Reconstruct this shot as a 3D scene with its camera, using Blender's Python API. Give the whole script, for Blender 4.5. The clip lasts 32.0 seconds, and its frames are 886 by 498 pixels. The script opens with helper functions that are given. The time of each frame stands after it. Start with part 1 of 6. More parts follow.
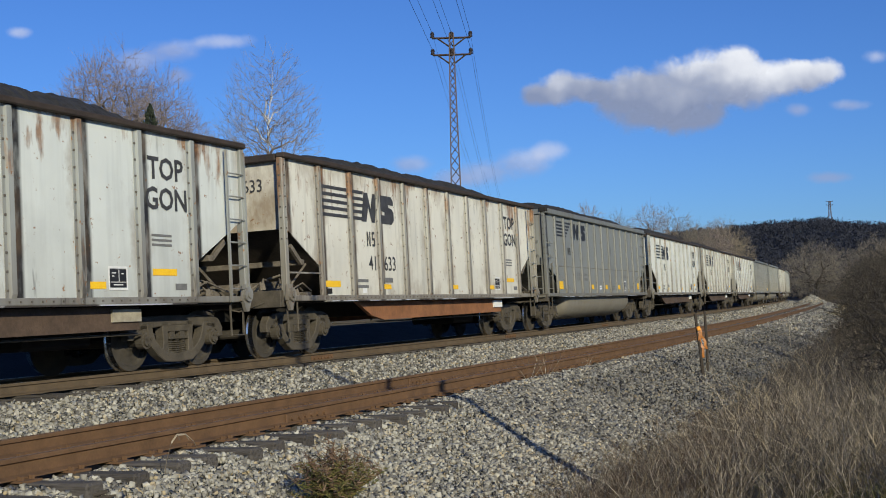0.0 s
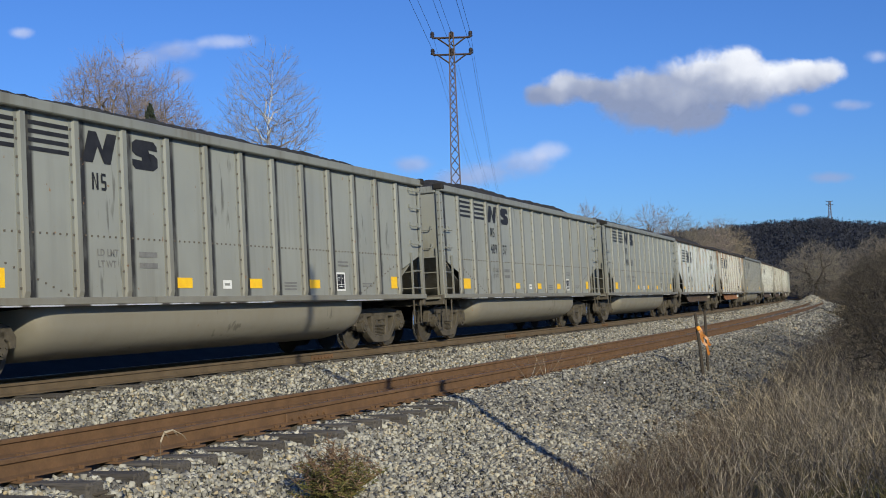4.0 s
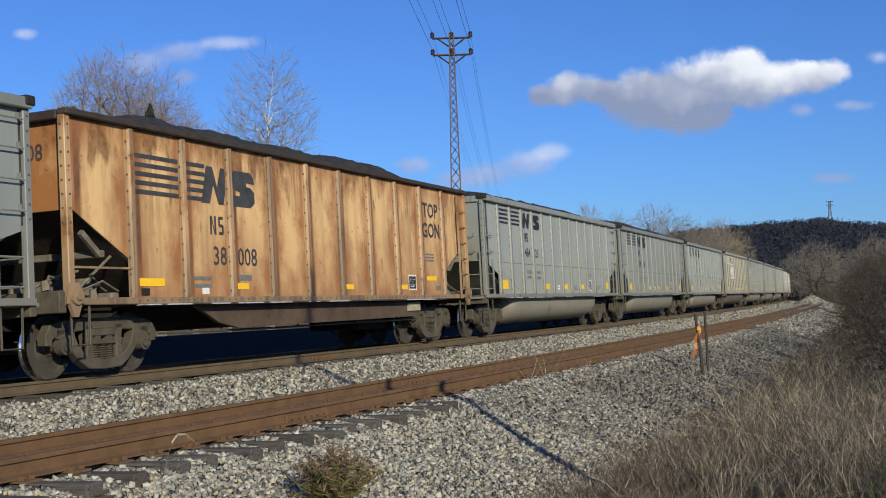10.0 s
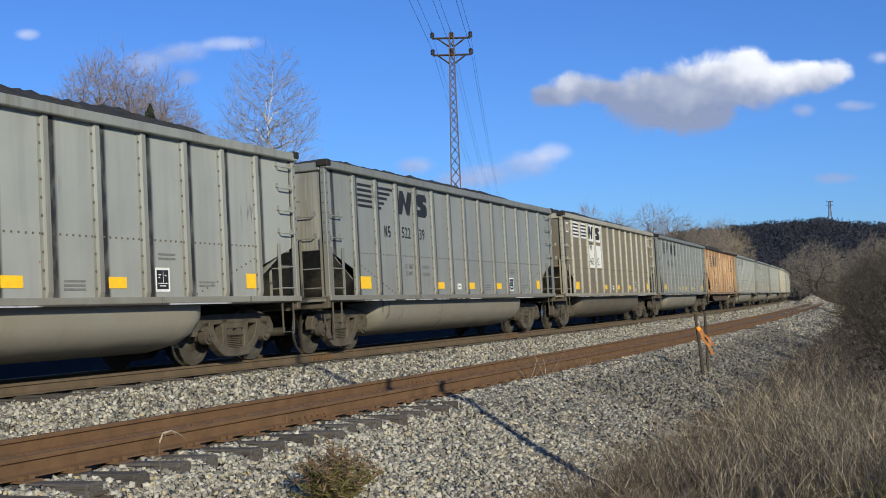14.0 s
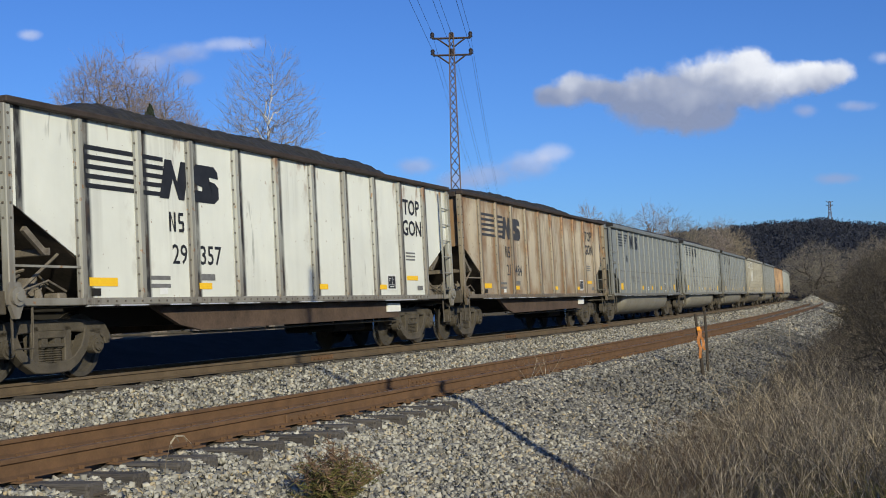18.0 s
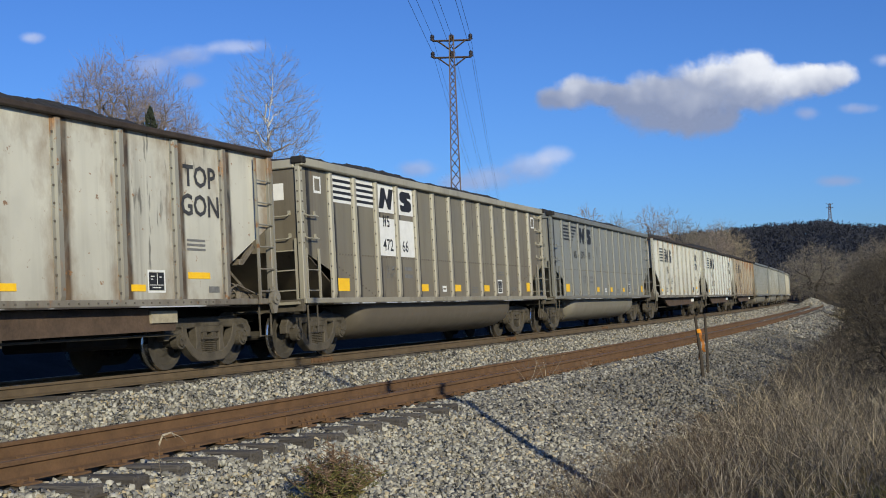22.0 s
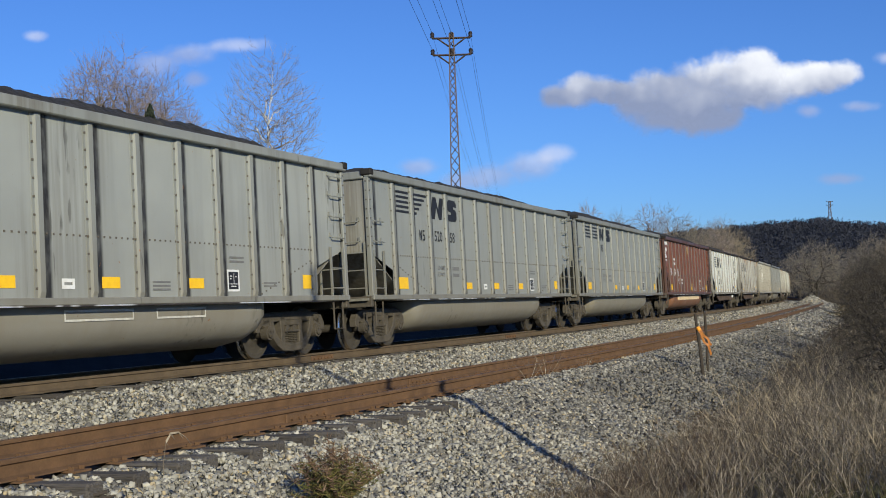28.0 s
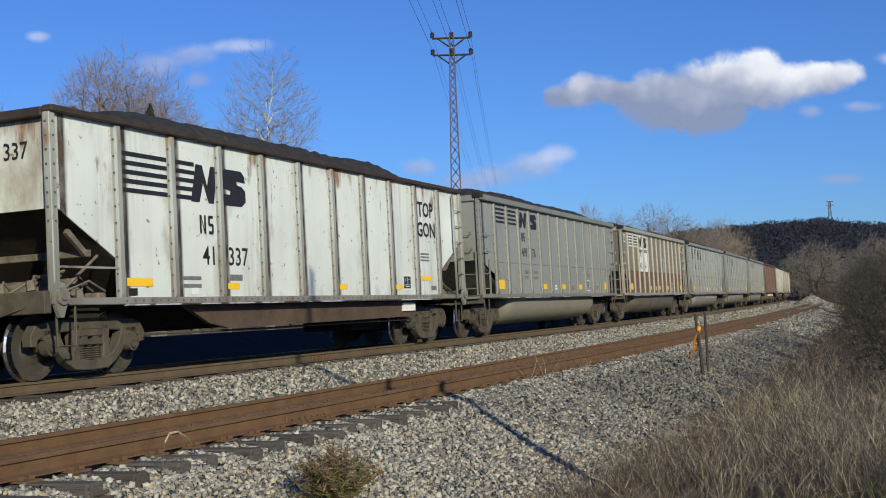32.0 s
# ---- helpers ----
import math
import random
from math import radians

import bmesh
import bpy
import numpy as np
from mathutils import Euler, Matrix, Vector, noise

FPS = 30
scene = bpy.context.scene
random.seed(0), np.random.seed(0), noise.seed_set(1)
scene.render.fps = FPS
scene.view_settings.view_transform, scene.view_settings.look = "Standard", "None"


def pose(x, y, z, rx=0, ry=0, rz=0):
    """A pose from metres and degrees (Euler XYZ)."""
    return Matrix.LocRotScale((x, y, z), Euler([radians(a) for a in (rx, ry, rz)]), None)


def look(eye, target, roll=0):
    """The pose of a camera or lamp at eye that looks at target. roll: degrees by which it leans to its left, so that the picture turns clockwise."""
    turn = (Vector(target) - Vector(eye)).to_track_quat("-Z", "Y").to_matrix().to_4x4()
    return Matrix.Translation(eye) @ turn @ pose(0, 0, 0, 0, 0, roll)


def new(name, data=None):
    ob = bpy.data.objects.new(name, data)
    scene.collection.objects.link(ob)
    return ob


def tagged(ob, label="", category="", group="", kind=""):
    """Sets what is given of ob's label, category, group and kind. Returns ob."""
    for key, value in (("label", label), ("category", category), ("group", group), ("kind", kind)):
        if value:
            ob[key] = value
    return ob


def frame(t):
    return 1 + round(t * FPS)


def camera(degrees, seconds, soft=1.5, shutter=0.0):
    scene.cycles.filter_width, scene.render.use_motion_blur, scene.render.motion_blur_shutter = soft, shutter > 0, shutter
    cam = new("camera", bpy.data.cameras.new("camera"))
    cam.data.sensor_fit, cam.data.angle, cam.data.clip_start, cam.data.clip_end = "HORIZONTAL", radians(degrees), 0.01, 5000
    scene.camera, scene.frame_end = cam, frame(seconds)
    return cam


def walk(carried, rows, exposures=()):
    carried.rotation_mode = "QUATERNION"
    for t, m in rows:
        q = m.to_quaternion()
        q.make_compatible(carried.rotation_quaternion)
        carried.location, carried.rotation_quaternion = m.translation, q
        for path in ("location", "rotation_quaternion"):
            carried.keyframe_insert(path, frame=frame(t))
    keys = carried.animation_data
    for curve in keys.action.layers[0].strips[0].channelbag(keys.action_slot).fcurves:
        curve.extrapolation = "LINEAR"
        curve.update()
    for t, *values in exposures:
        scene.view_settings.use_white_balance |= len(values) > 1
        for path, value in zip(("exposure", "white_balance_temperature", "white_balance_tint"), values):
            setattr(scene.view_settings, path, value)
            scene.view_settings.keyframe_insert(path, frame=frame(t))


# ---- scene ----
EYE_Z = 1.009
PITCH = 0.04245
FOCAL = 2138.1
cam = camera(40.274, 32.0, 1.0)


def tilt_row(t, drop):
    """The camera's pose at t, tipped up so that the picture sinks by drop / FOCAL radians."""
    a = PITCH + drop / FOCAL
    return t, look((0, 0, EYE_Z), (0, 100 * math.cos(a), EYE_Z + 100 * math.sin(a)), -1.2415)


walk(cam, [tilt_row(*r) for r in ((0, 0), (3, -0.4), (8, 0.3), (16.5, 0.3), (18.5, 0.8), (20.5, 3.6), (22.5, 4.7), (24, 5.2),
                                  (25.5, 5), (27.5, 0.3), (32, 0.3))],
     [(0, -0.02), (2, 0.03), (6, 0.14), (8, 0.10), (11, 0.11), (14, 0.19), (17, 0.10), (19, 0.0), (22, 0.04), (24, 0.0), (25.5, 0.08), (28, 0.14), (30, 0.15), (32, 0.06)])

# ---- light ----
SUN_DIR = Vector((0.40, -0.916, 0)).normalized()
SUN_EL = radians(20)
world = bpy.data.worlds.new("sky")
scene.world = world
world.use_nodes = True
wt = world.node_tree
sky = wt.nodes.new("ShaderNodeTexSky")
sky.sky_type, sky.sun_disc = "NISHITA", False
sky.sun_elevation, sky.sun_rotation = SUN_EL, math.atan2(SUN_DIR.x, SUN_DIR.y)
sky.air_density, sky.dust_density, sky.ozone_density = 1.0, 0.3, 3.0
deep = wt.nodes.new("ShaderNodeMix")  # a clear cold winter blue
deep.data_type, deep.blend_type = "RGBA", "MULTIPLY"
deep.inputs[0].default_value = 1.0
deep.inputs[7].default_value = (0.62, 1.05, 1.89, 1)
wt.links.new(sky.outputs[0], deep.inputs[6])
wt.links.new(deep.outputs[2], wt.nodes["Background"].inputs[0])
wt.nodes["Background"].inputs[1].default_value = 0.06
sun = new("sun", bpy.data.lights.new("sun", "SUN"))
sun.data.energy, sun.data.angle, sun.data.color = 4.1, radians(0.55), (1.0, 0.925, 0.70)
away = Vector((SUN_DIR.x * math.cos(SUN_EL), SUN_DIR.y * math.cos(SUN_EL), math.sin(SUN_EL)))
sun.matrix_basis = look(away * 50, (0, 0, 0))


# ---- the line of the railway: s metres along it, off metres to the right of the main track ----
def bend(s):
    s = min(max(s, -25.0), 130.0)
    return 0.001181 - 2.6906e-5 * s + 2.0207e-7 * s * s


CANT = 0.0346  # both tracks lean into the bend
STEP = 0.5
S_MIN, S_MAX = -620.0, 760.0
_n0, _n1 = int(-S_MIN / STEP), int(S_MAX / STEP)
LINE = np.zeros((_n0 + _n1 + 1, 3))
LINE[_n0] = (0, 32.5016, 1.19814)
for i in range(_n0, _n0 + _n1):
    x, y, th = LINE[i]
    m = th + bend((i - _n0) * STEP) * STEP / 2
    LINE[i + 1] = (x + math.cos(m) * STEP, y + math.sin(m) * STEP, th + bend((i - _n0 + 0.5) * STEP) * STEP)
for i in range(_n0, 0, -1):
    x, y, th = LINE[i]
    m = th - bend((i - _n0) * STEP) * STEP / 2
    LINE[i - 1] = (x - math.cos(m) * STEP, y - math.sin(m) * STEP, th - bend((i - _n0 - 0.5) * STEP) * STEP)


def on_line(s, off=0.0, z=0.0):
    """The place off metres to the right of the main track, s metres along it, and the heading there."""
    f = min(max(s / STEP + _n0, 0), len(LINE) - 1.001)
    i = int(f)
    x, y, th = LINE[i] + (LINE[i + 1] - LINE[i]) * (f - i)
    return Vector((x + off * math.sin(th), y - off * math.cos(th), z)), th


def to_line(x, y):
    """s and off of a place."""
    d = (LINE[:, 0] - x) ** 2 + (LINE[:, 1] - y) ** 2
    i = int(np.argmin(d))
    th = LINE[i, 2]
    return (i - _n0) * STEP + (x - LINE[i, 0]) * math.cos(th) + (y - LINE[i, 1]) * math.sin(th), (x - LINE[i, 0]) * math.sin(th) - (y - LINE[i, 1]) * math.cos(th)


# ---- materials ----
def nodes_of(name):
    m = bpy.data.materials.new(name)
    m.use_nodes = True
    t = m.node_tree
    return m, t, t.nodes["Principled BSDF"]


def add(t, kind, ins=None):
    n = t.nodes.new(kind)
    for k, v in (ins or {}).items():
        if isinstance(v, bpy.types.NodeSocket):
            t.links.new(v, n.inputs[k])
        else:
            n.inputs[k].default_value = v
    return n


def noise_at(t, scale, detail=4.0, rough=0.55, stretch=None, shift=(0, 0, 0), coord="Object"):
    c = add(t, "ShaderNodeTexCoord").outputs[coord]
    mp = add(t, "ShaderNodeMapping", {"Vector": c, "Location": shift, "Scale": stretch or (1, 1, 1)})
    return add(t, "ShaderNodeTexNoise", {"Vector": mp.outputs[0], "Scale": scale, "Detail": detail, "Roughness": rough})


def ramp(t, fac, stops):
    r = add(t, "ShaderNodeValToRGB", {"Fac": fac})
    e = r.color_ramp.elements
    while len(e) < len(stops):
        e.new(0.5)
    for el, (p, c) in zip(e, stops):
        el.position = p
        el.color = (*c, 1) if len(c) == 3 else c
    return r.outputs[0]


def grey(v):
    return (v, v, v)


def mix(t, fac, a, b, blend="MIX"):
    n = add(t, "ShaderNodeMix")
    n.data_type, n.blend_type = "RGBA", blend
    for k, v in (("Factor", fac), ("A", a), ("B", b)):
        s = [i for i in n.inputs if i.name == k and i.enabled and (k == "Factor" or i.type == "RGBA")][0]
        if isinstance(v, bpy.types.NodeSocket):
            t.links.new(v, s)
        else:
            s.default_value = v if not isinstance(v, tuple) else (*v, 1)[:4]
    return [o for o in n.outputs if o.type == "RGBA"][0]


def calc(t, op, a, b=0.0):
    n = add(t, "ShaderNodeMath", {0: a, 1: b})
    n.operation = op
    return n.outputs[0]


def plain(name, colour, rough=0.7, metal=0.0, vary=0.25, scale=6.0, bump=0.0, bscale=60.0, each=0.0):
    """A surface of one colour with stains at two scales; each: how much single pieces differ."""
    m, t, b = nodes_of(name)
    n1, n2 = noise_at(t, scale), noise_at(t, scale * 9, 3)
    k = calc(t, "ADD", calc(t, "MULTIPLY", n1.outputs[0], 0.65), calc(t, "MULTIPLY", n2.outputs[0], 0.35))
    if each:
        k = calc(t, "ADD", k, calc(t, "MULTIPLY", calc(t, "SUBTRACT", add(t, "ShaderNodeObjectInfo").outputs["Random"], 0.5), each))
    lo = tuple(c * (1 - vary) for c in colour)
    hi = tuple(min(1, c * (1 + vary)) for c in colour)
    t.links.new(ramp(t, k, [(0.3, lo), (0.7, hi)]), b.inputs["Base Color"])
    b.inputs["Roughness"].default_value, b.inputs["Metallic"].default_value = rough, metal
    if bump:
        bn = add(t, "ShaderNodeBump", {"Height": noise_at(t, bscale, 3).outputs[0], "Strength": bump, "Distance": 0.02})
        t.links.new(bn.outputs[0], b.inputs["Normal"])
    return m


def car_paint(name, base, rust=0.2, grime=0.3, seed=0, two_tone=None, grime_colour=(0.06, 0.052, 0.042), top_rust=0.0, pitch=0.0, edge=0.0, stain_colour=(0.20, 0.125, 0.06)):
    """Weathered car paint in the car's own space: rain streaks, rust runs from the top edge and blooms, road grime low down."""
    m, t, b = nodes_of(name)
    o = (seed * 7.3, seed * 3.1, seed * 1.7)
    pos = add(t, "ShaderNodeSeparateXYZ", {0: add(t, "ShaderNodeTexCoord").outputs["Object"]})
    z = pos.outputs[2]
    fine = noise_at(t, 34, 3, shift=o)
    cloudy = noise_at(t, 0.9, 5, 0.6, shift=o)
    col = mix(t, calc(t, "MULTIPLY", cloudy.outputs[0], 0.9), tuple(c * 0.84 for c in base), tuple(min(1, c * 1.1) for c in base))
    if two_tone:
        seam = calc(t, "ADD", 2.0, calc(t, "MULTIPLY", calc(t, "SUBTRACT", fine.outputs[0], 0.5), 0.05))
        col = mix(t, calc(t, "LESS_THAN", z, seam), col, two_tone)
    streak = noise_at(t, 3.2, 5, 0.6, stretch=(1, 1, 0.07), shift=o)
    g = add(t, "ShaderNodeMapRange", {0: streak.outputs[0], 1: 0.48, 2: 0.78, 3: 0.0, 4: grime}).outputs[0]
    col = mix(t, g, col, grime_colour)
    panel = add(t, "ShaderNodeMapRange", {0: noise_at(t, 0.75, 2, 0.5, stretch=(1, 1, 0.3), shift=(o[2], o[0], 3)).outputs[0], 1: 0.56 - rust * 0.13, 2: 0.66 - rust * 0.13}).outputs[0]
    thin = add(t, "ShaderNodeMapRange", {0: noise_at(t, 11, 4, 0.6, stretch=(1, 1, 0.03), shift=o).outputs[0], 1: 0.42, 2: 0.6, 3: 0.0, 4: min(0.6, 0.12 + grime)}).outputs[0]
    col = mix(t, calc(t, "MULTIPLY", panel, thin), col, tuple(c * 1.6 for c in grime_colour))
    low = add(t, "ShaderNodeMapRange", {0: calc(t, "ADD", z, calc(t, "MULTIPLY", cloudy.outputs[0], 1.6)), 1: 3.3, 2: 1.5, 3: 0.0, 4: min(0.65, grime * 1.3)}).outputs[0]
    col = mix(t, low, col, tuple(c * 2.2 for c in grime_colour))
    if pitch:  # a broken dark shadow line painted into the colour beside each stake
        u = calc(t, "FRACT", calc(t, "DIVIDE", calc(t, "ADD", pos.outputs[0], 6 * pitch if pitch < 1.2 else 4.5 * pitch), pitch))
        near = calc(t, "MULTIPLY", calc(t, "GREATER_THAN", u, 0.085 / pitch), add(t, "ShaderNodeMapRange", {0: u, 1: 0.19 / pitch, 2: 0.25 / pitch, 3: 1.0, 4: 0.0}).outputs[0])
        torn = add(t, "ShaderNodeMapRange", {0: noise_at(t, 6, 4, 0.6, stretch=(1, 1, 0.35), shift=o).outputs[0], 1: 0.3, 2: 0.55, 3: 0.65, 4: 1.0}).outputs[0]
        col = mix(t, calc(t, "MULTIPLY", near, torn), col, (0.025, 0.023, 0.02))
    if pitch and edge:  # brown stain that spreads from the stakes and seams into each panel
        u = calc(t, "FRACT", calc(t, "DIVIDE", calc(t, "ADD", pos.outputs[0], 4.5 * pitch), pitch))
        side = calc(t, "MULTIPLY", calc(t, "ABSOLUTE", calc(t, "SUBTRACT", u, 0.5)), 2.0)
        rim = add(t, "ShaderNodeMapRange", {0: calc(t, "ABSOLUTE", calc(t, "SUBTRACT", z, 2.3)), 1: 0.5, 2: 1.3, 3: 0.0, 4: 0.75}).outputs[0]
        far = calc(t, "ADD", calc(t, "MAXIMUM", side, rim), calc(t, "MULTIPLY", calc(t, "SUBTRACT", noise_at(t, 1.7, 5, 0.65, stretch=(1, 1, 0.6), shift=(o[1], o[2], o[0])).outputs[0], 0.5), 2.2))
        stain = add(t, "ShaderNodeMapRange", {0: far, 1: 1.0 - edge * 0.8, 2: 1.6 - edge * 0.7, 3: 0.0, 4: min(0.9, 0.35 + edge * 0.6)}).outputs[0]
        col = mix(t, stain, col, stain_colour)
    # short dark drips in a few places
    where = add(t, "ShaderNodeMapRange", {0: noise_at(t, 0.55, 2, 0.5, stretch=(1, 1, 0.5), shift=(o[2], o[1], 8)).outputs[0], 1: 0.6, 2: 0.66}).outputs[0]
    drip = add(t, "ShaderNodeMapRange", {0: noise_at(t, 8.5, 3, 0.55, stretch=(1, 1, 0.16), shift=(o[1], 2, o[0])).outputs[0], 1: 0.58, 2: 0.66, 3: 0.0, 4: 0.65}).outputs[0]
    col = mix(t, calc(t, "MULTIPLY", where, drip), col, tuple(c * 0.6 for c in grime_colour))
    runs = noise_at(t, 5.5, 4, 0.62, stretch=(1, 1, 0.22), shift=(o[1], o[0], o[2]))
    place = add(t, "ShaderNodeMapRange", {0: noise_at(t, 1.1, 2, 0.5, stretch=(1, 1, 0.8), shift=(o[0], 5, o[1])).outputs[0], 1: 0.42, 2: 0.66, 3: -0.20, 4: 0.12}).outputs[0]
    height = add(t, "ShaderNodeMapRange", {0: z, 1: 2.2, 2: 3.6, 3: -0.16, 4: top_rust}).outputs[0]
    r = add(t, "ShaderNodeMapRange", {0: calc(t, "ADD", calc(t, "ADD", runs.outputs[0], height), place), 1: 0.70 - rust * 0.30, 2: 0.86 - rust * 0.28, 3: 0.0, 4: 0.85 if rust > 0.05 else 0.0}).outputs[0]
    rusty = ramp(t, noise_at(t, 9, 5, 0.7, shift=o).outputs[0], [(0.3, (0.08, 0.034, 0.014)), (0.5, (0.23, 0.105, 0.034)), (0.75, (0.42, 0.23, 0.09))])
    col = mix(t, r, col, rusty)
    spots = add(t, "ShaderNodeMapRange", {0: noise_at(t, 7, 4, 0.65, shift=(o[2], o[1], o[0])).outputs[0], 1: 0.70 - min(rust, 0.42) * 0.15, 2: 0.74 - min(rust, 0.42) * 0.15, 3: 0.0, 4: 0.85}).outputs[0]
    col = mix(t, spots, col, rusty)
    t.links.new(col, b.inputs["Base Color"])
    rr = add(t, "ShaderNodeMapRange", {0: cloudy.outputs[0], 1: 0.3, 2: 0.7, 3: 0.42, 4: 0.7}).outputs[0]
    t.links.new(rr, b.inputs["Roughness"])
    dents = calc(t, "ADD", calc(t, "MULTIPLY", noise_at(t, 1.6, 2, shift=o).outputs[0], 1.0), calc(t, "MULTIPLY", fine.outputs[0], 0.04))
    bn = add(t, "ShaderNodeBump", {"Height": dents, "Strength": 0.35, "Distance": 0.05})
    t.links.new(bn.outputs[0], b.inputs["Normal"])
    return m


M_TRUCK = plain("truck_steel", (0.078, 0.066, 0.049), 0.8, 0.0, 0.45, 5, 0.3, 40)
M_GEAR = plain("dusty_brake_gear", (0.15, 0.128, 0.10), 0.8, 0.0, 0.6, 7, 0.3, 40)
M_SLOPE = plain("grimy_slope_sheet", (0.062, 0.048, 0.034), 0.9, 0.0, 0.55, 1.6, 0.4, 30)
# Near black: the deep shade under the cars is put into this colour too.
M_UNDER = plain("underframe_shade_black", (0.016, 0.014, 0.012), 0.85, 0.0, 0.4, 5)
M_WHEEL = plain("wheel_steel", (0.06, 0.052, 0.041), 0.75, 0.1, 0.35, 5)
M_TREAD = plain("polished_tread", (0.62, 0.62, 0.62), 0.22, 1.0, 0.1, 5)
M_BRIGHT, _bt, _bb = nodes_of("worn_sill_edge")
_bk = add(_bt, "ShaderNodeMapRange", {0: noise_at(_bt, 1.6, 2, 0.5).outputs[0], 1: 0.5, 2: 0.56}).outputs[0]
_bt.links.new(mix(_bt, _bk, (0.06, 0.05, 0.04), (0.85, 0.85, 0.84)), _bb.inputs["Base Color"])
_bt.links.new(calc(_bt, "MULTIPLY", _bk, 0.5), _bb.inputs["Metallic"])
_bb.inputs["Roughness"].default_value = 0.3
M_COAL = plain("coal", (0.026, 0.025, 0.023), 0.8, 0.0, 0.7, 6, 1.0, 14)
M_YELLOW = plain("yellow_reflector", (1.0, 0.56, 0.02), 0.45, 0.0, 0.12, 8)
M_BLACK = plain("black_paint", (0.018, 0.018, 0.02), 0.6, 0.0, 0.5, 6)
M_FADED = plain("faded_black_paint", (0.05, 0.05, 0.052), 0.65, 0.0, 0.45, 7)
M_WHITE = plain("white_paint", (0.78, 0.78, 0.75), 0.55, 0.0, 0.1, 7)
M_STENCIL = plain("faded_stencil", (0.17, 0.17, 0.165), 0.7, 0.0, 0.3, 9)
M_CHORD = plain("dark_top_chord", (0.042, 0.03, 0.023), 0.8, 0.0, 0.5, 3, 0.3, 40)
M_BOLT = plain("dark_bolts", (0.11, 0.095, 0.078), 0.8, 0.0, 0.3, 9)
M_RAIL = plain("rusty_rail", (0.132, 0.072, 0.034), 0.85, 0.0, 0.35, 4, 0.25, 60)
M_RAIL_MAIN = plain("brown_rail", (0.115, 0.082, 0.048), 0.8, 0.0, 0.3, 4, 0.2, 60)
M_RAILTOP = plain("worn_rail_head", (0.19, 0.11, 0.065), 0.6, 0.3, 0.25, 4)
M_SHINE = plain("polished_rail_head", (0.2, 0.155, 0.105), 0.4, 0.5, 0.15, 3)
M_TIE, _tt, _tb = nodes_of("creosoted_wood")  # split grain along the tie, grey bleached tops, brown stain
_grain = noise_at(_tt, 38, 5, 0.65, stretch=(1, 0.06, 1))
_age = calc(_tt, "ADD", calc(_tt, "MULTIPLY", noise_at(_tt, 3, 4).outputs[0], 0.6), calc(_tt, "MULTIPLY", add(_tt, "ShaderNodeObjectInfo").outputs["Random"], 0.5))
_wood = mix(_tt, _age, (0.045, 0.038, 0.032), (0.13, 0.116, 0.102))
_wood = mix(_tt, add(_tt, "ShaderNodeMapRange", {0: _grain.outputs[0], 1: 0.46, 2: 0.33, 3: 0.0, 4: 0.8}).outputs[0], _wood, (0.012, 0.01, 0.009))
_tt.links.new(_wood, _tb.inputs["Base Color"])
_tb.inputs["Roughness"].default_value = 0.92
_tt.links.new(add(_tt, "ShaderNodeBump", {"Height": _grain.outputs[0], "Strength": 0.9, "Distance": 0.03}).outputs[0], _tb.inputs["Normal"])
M_STEEL = plain("weathered_rusty_steel", (0.105, 0.075, 0.06), 0.7, 0.3, 0.3, 2)
M_INSUL = plain("dark_glazed_porcelain", (0.03, 0.022, 0.02), 0.3, 0.0, 0.3, 4)
M_WIRE = plain("dull_wire", (0.09, 0.09, 0.1), 0.6, 0.3, 0.1, 2)
M_STAKE = plain("dark_stake_wood", (0.05, 0.04, 0.03), 0.9, 0.0, 0.3, 3, 0.4, 30)
M_WOOD = plain("weathered_pole_wood", (0.16, 0.12, 0.09), 0.9, 0.0, 0.3, 3, 0.4, 30)
# ---- mesh helpers ----
def part(name, bm, material, parent=None, label="", kind=""):
    """Links a bmesh as one mesh object under a thing, or at top level."""
    if isinstance(bm, bmesh.types.BMesh):
        me = bpy.data.meshes.new(name)
        bm.to_mesh(me)
        bm.free()
    else:
        me = bm
    if material and not me.materials:
        me.materials.append(material)
    ob = new(name, me)
    ob.parent = parent
    return tagged(ob, label=label, kind=kind)


def mesh_np(name, verts, quads, material):
    """A mesh of four-cornered faces from arrays."""
    me = bpy.data.meshes.new(name)
    me.vertices.add(len(verts))
    me.vertices.foreach_set("co", verts.reshape(-1).astype(np.float32))
    me.loops.add(quads.size)
    me.loops.foreach_set("vertex_index", quads.reshape(-1).astype(np.int32))
    me.polygons.add(len(quads))
    me.polygons.foreach_set("loop_start", np.arange(len(quads), dtype=np.int32) * 4)
    me.update(calc_edges=True)
    me.materials.append(material)
    return me


def mesh_of(name, verts, faces, material=None, smooth=False):
    me = bpy.data.meshes.new(name)
    me.from_pydata([tuple(v) for v in verts], [], faces)
    if material:
        me.materials.append(material)
    if smooth:
        me.shade_smooth()
    return me


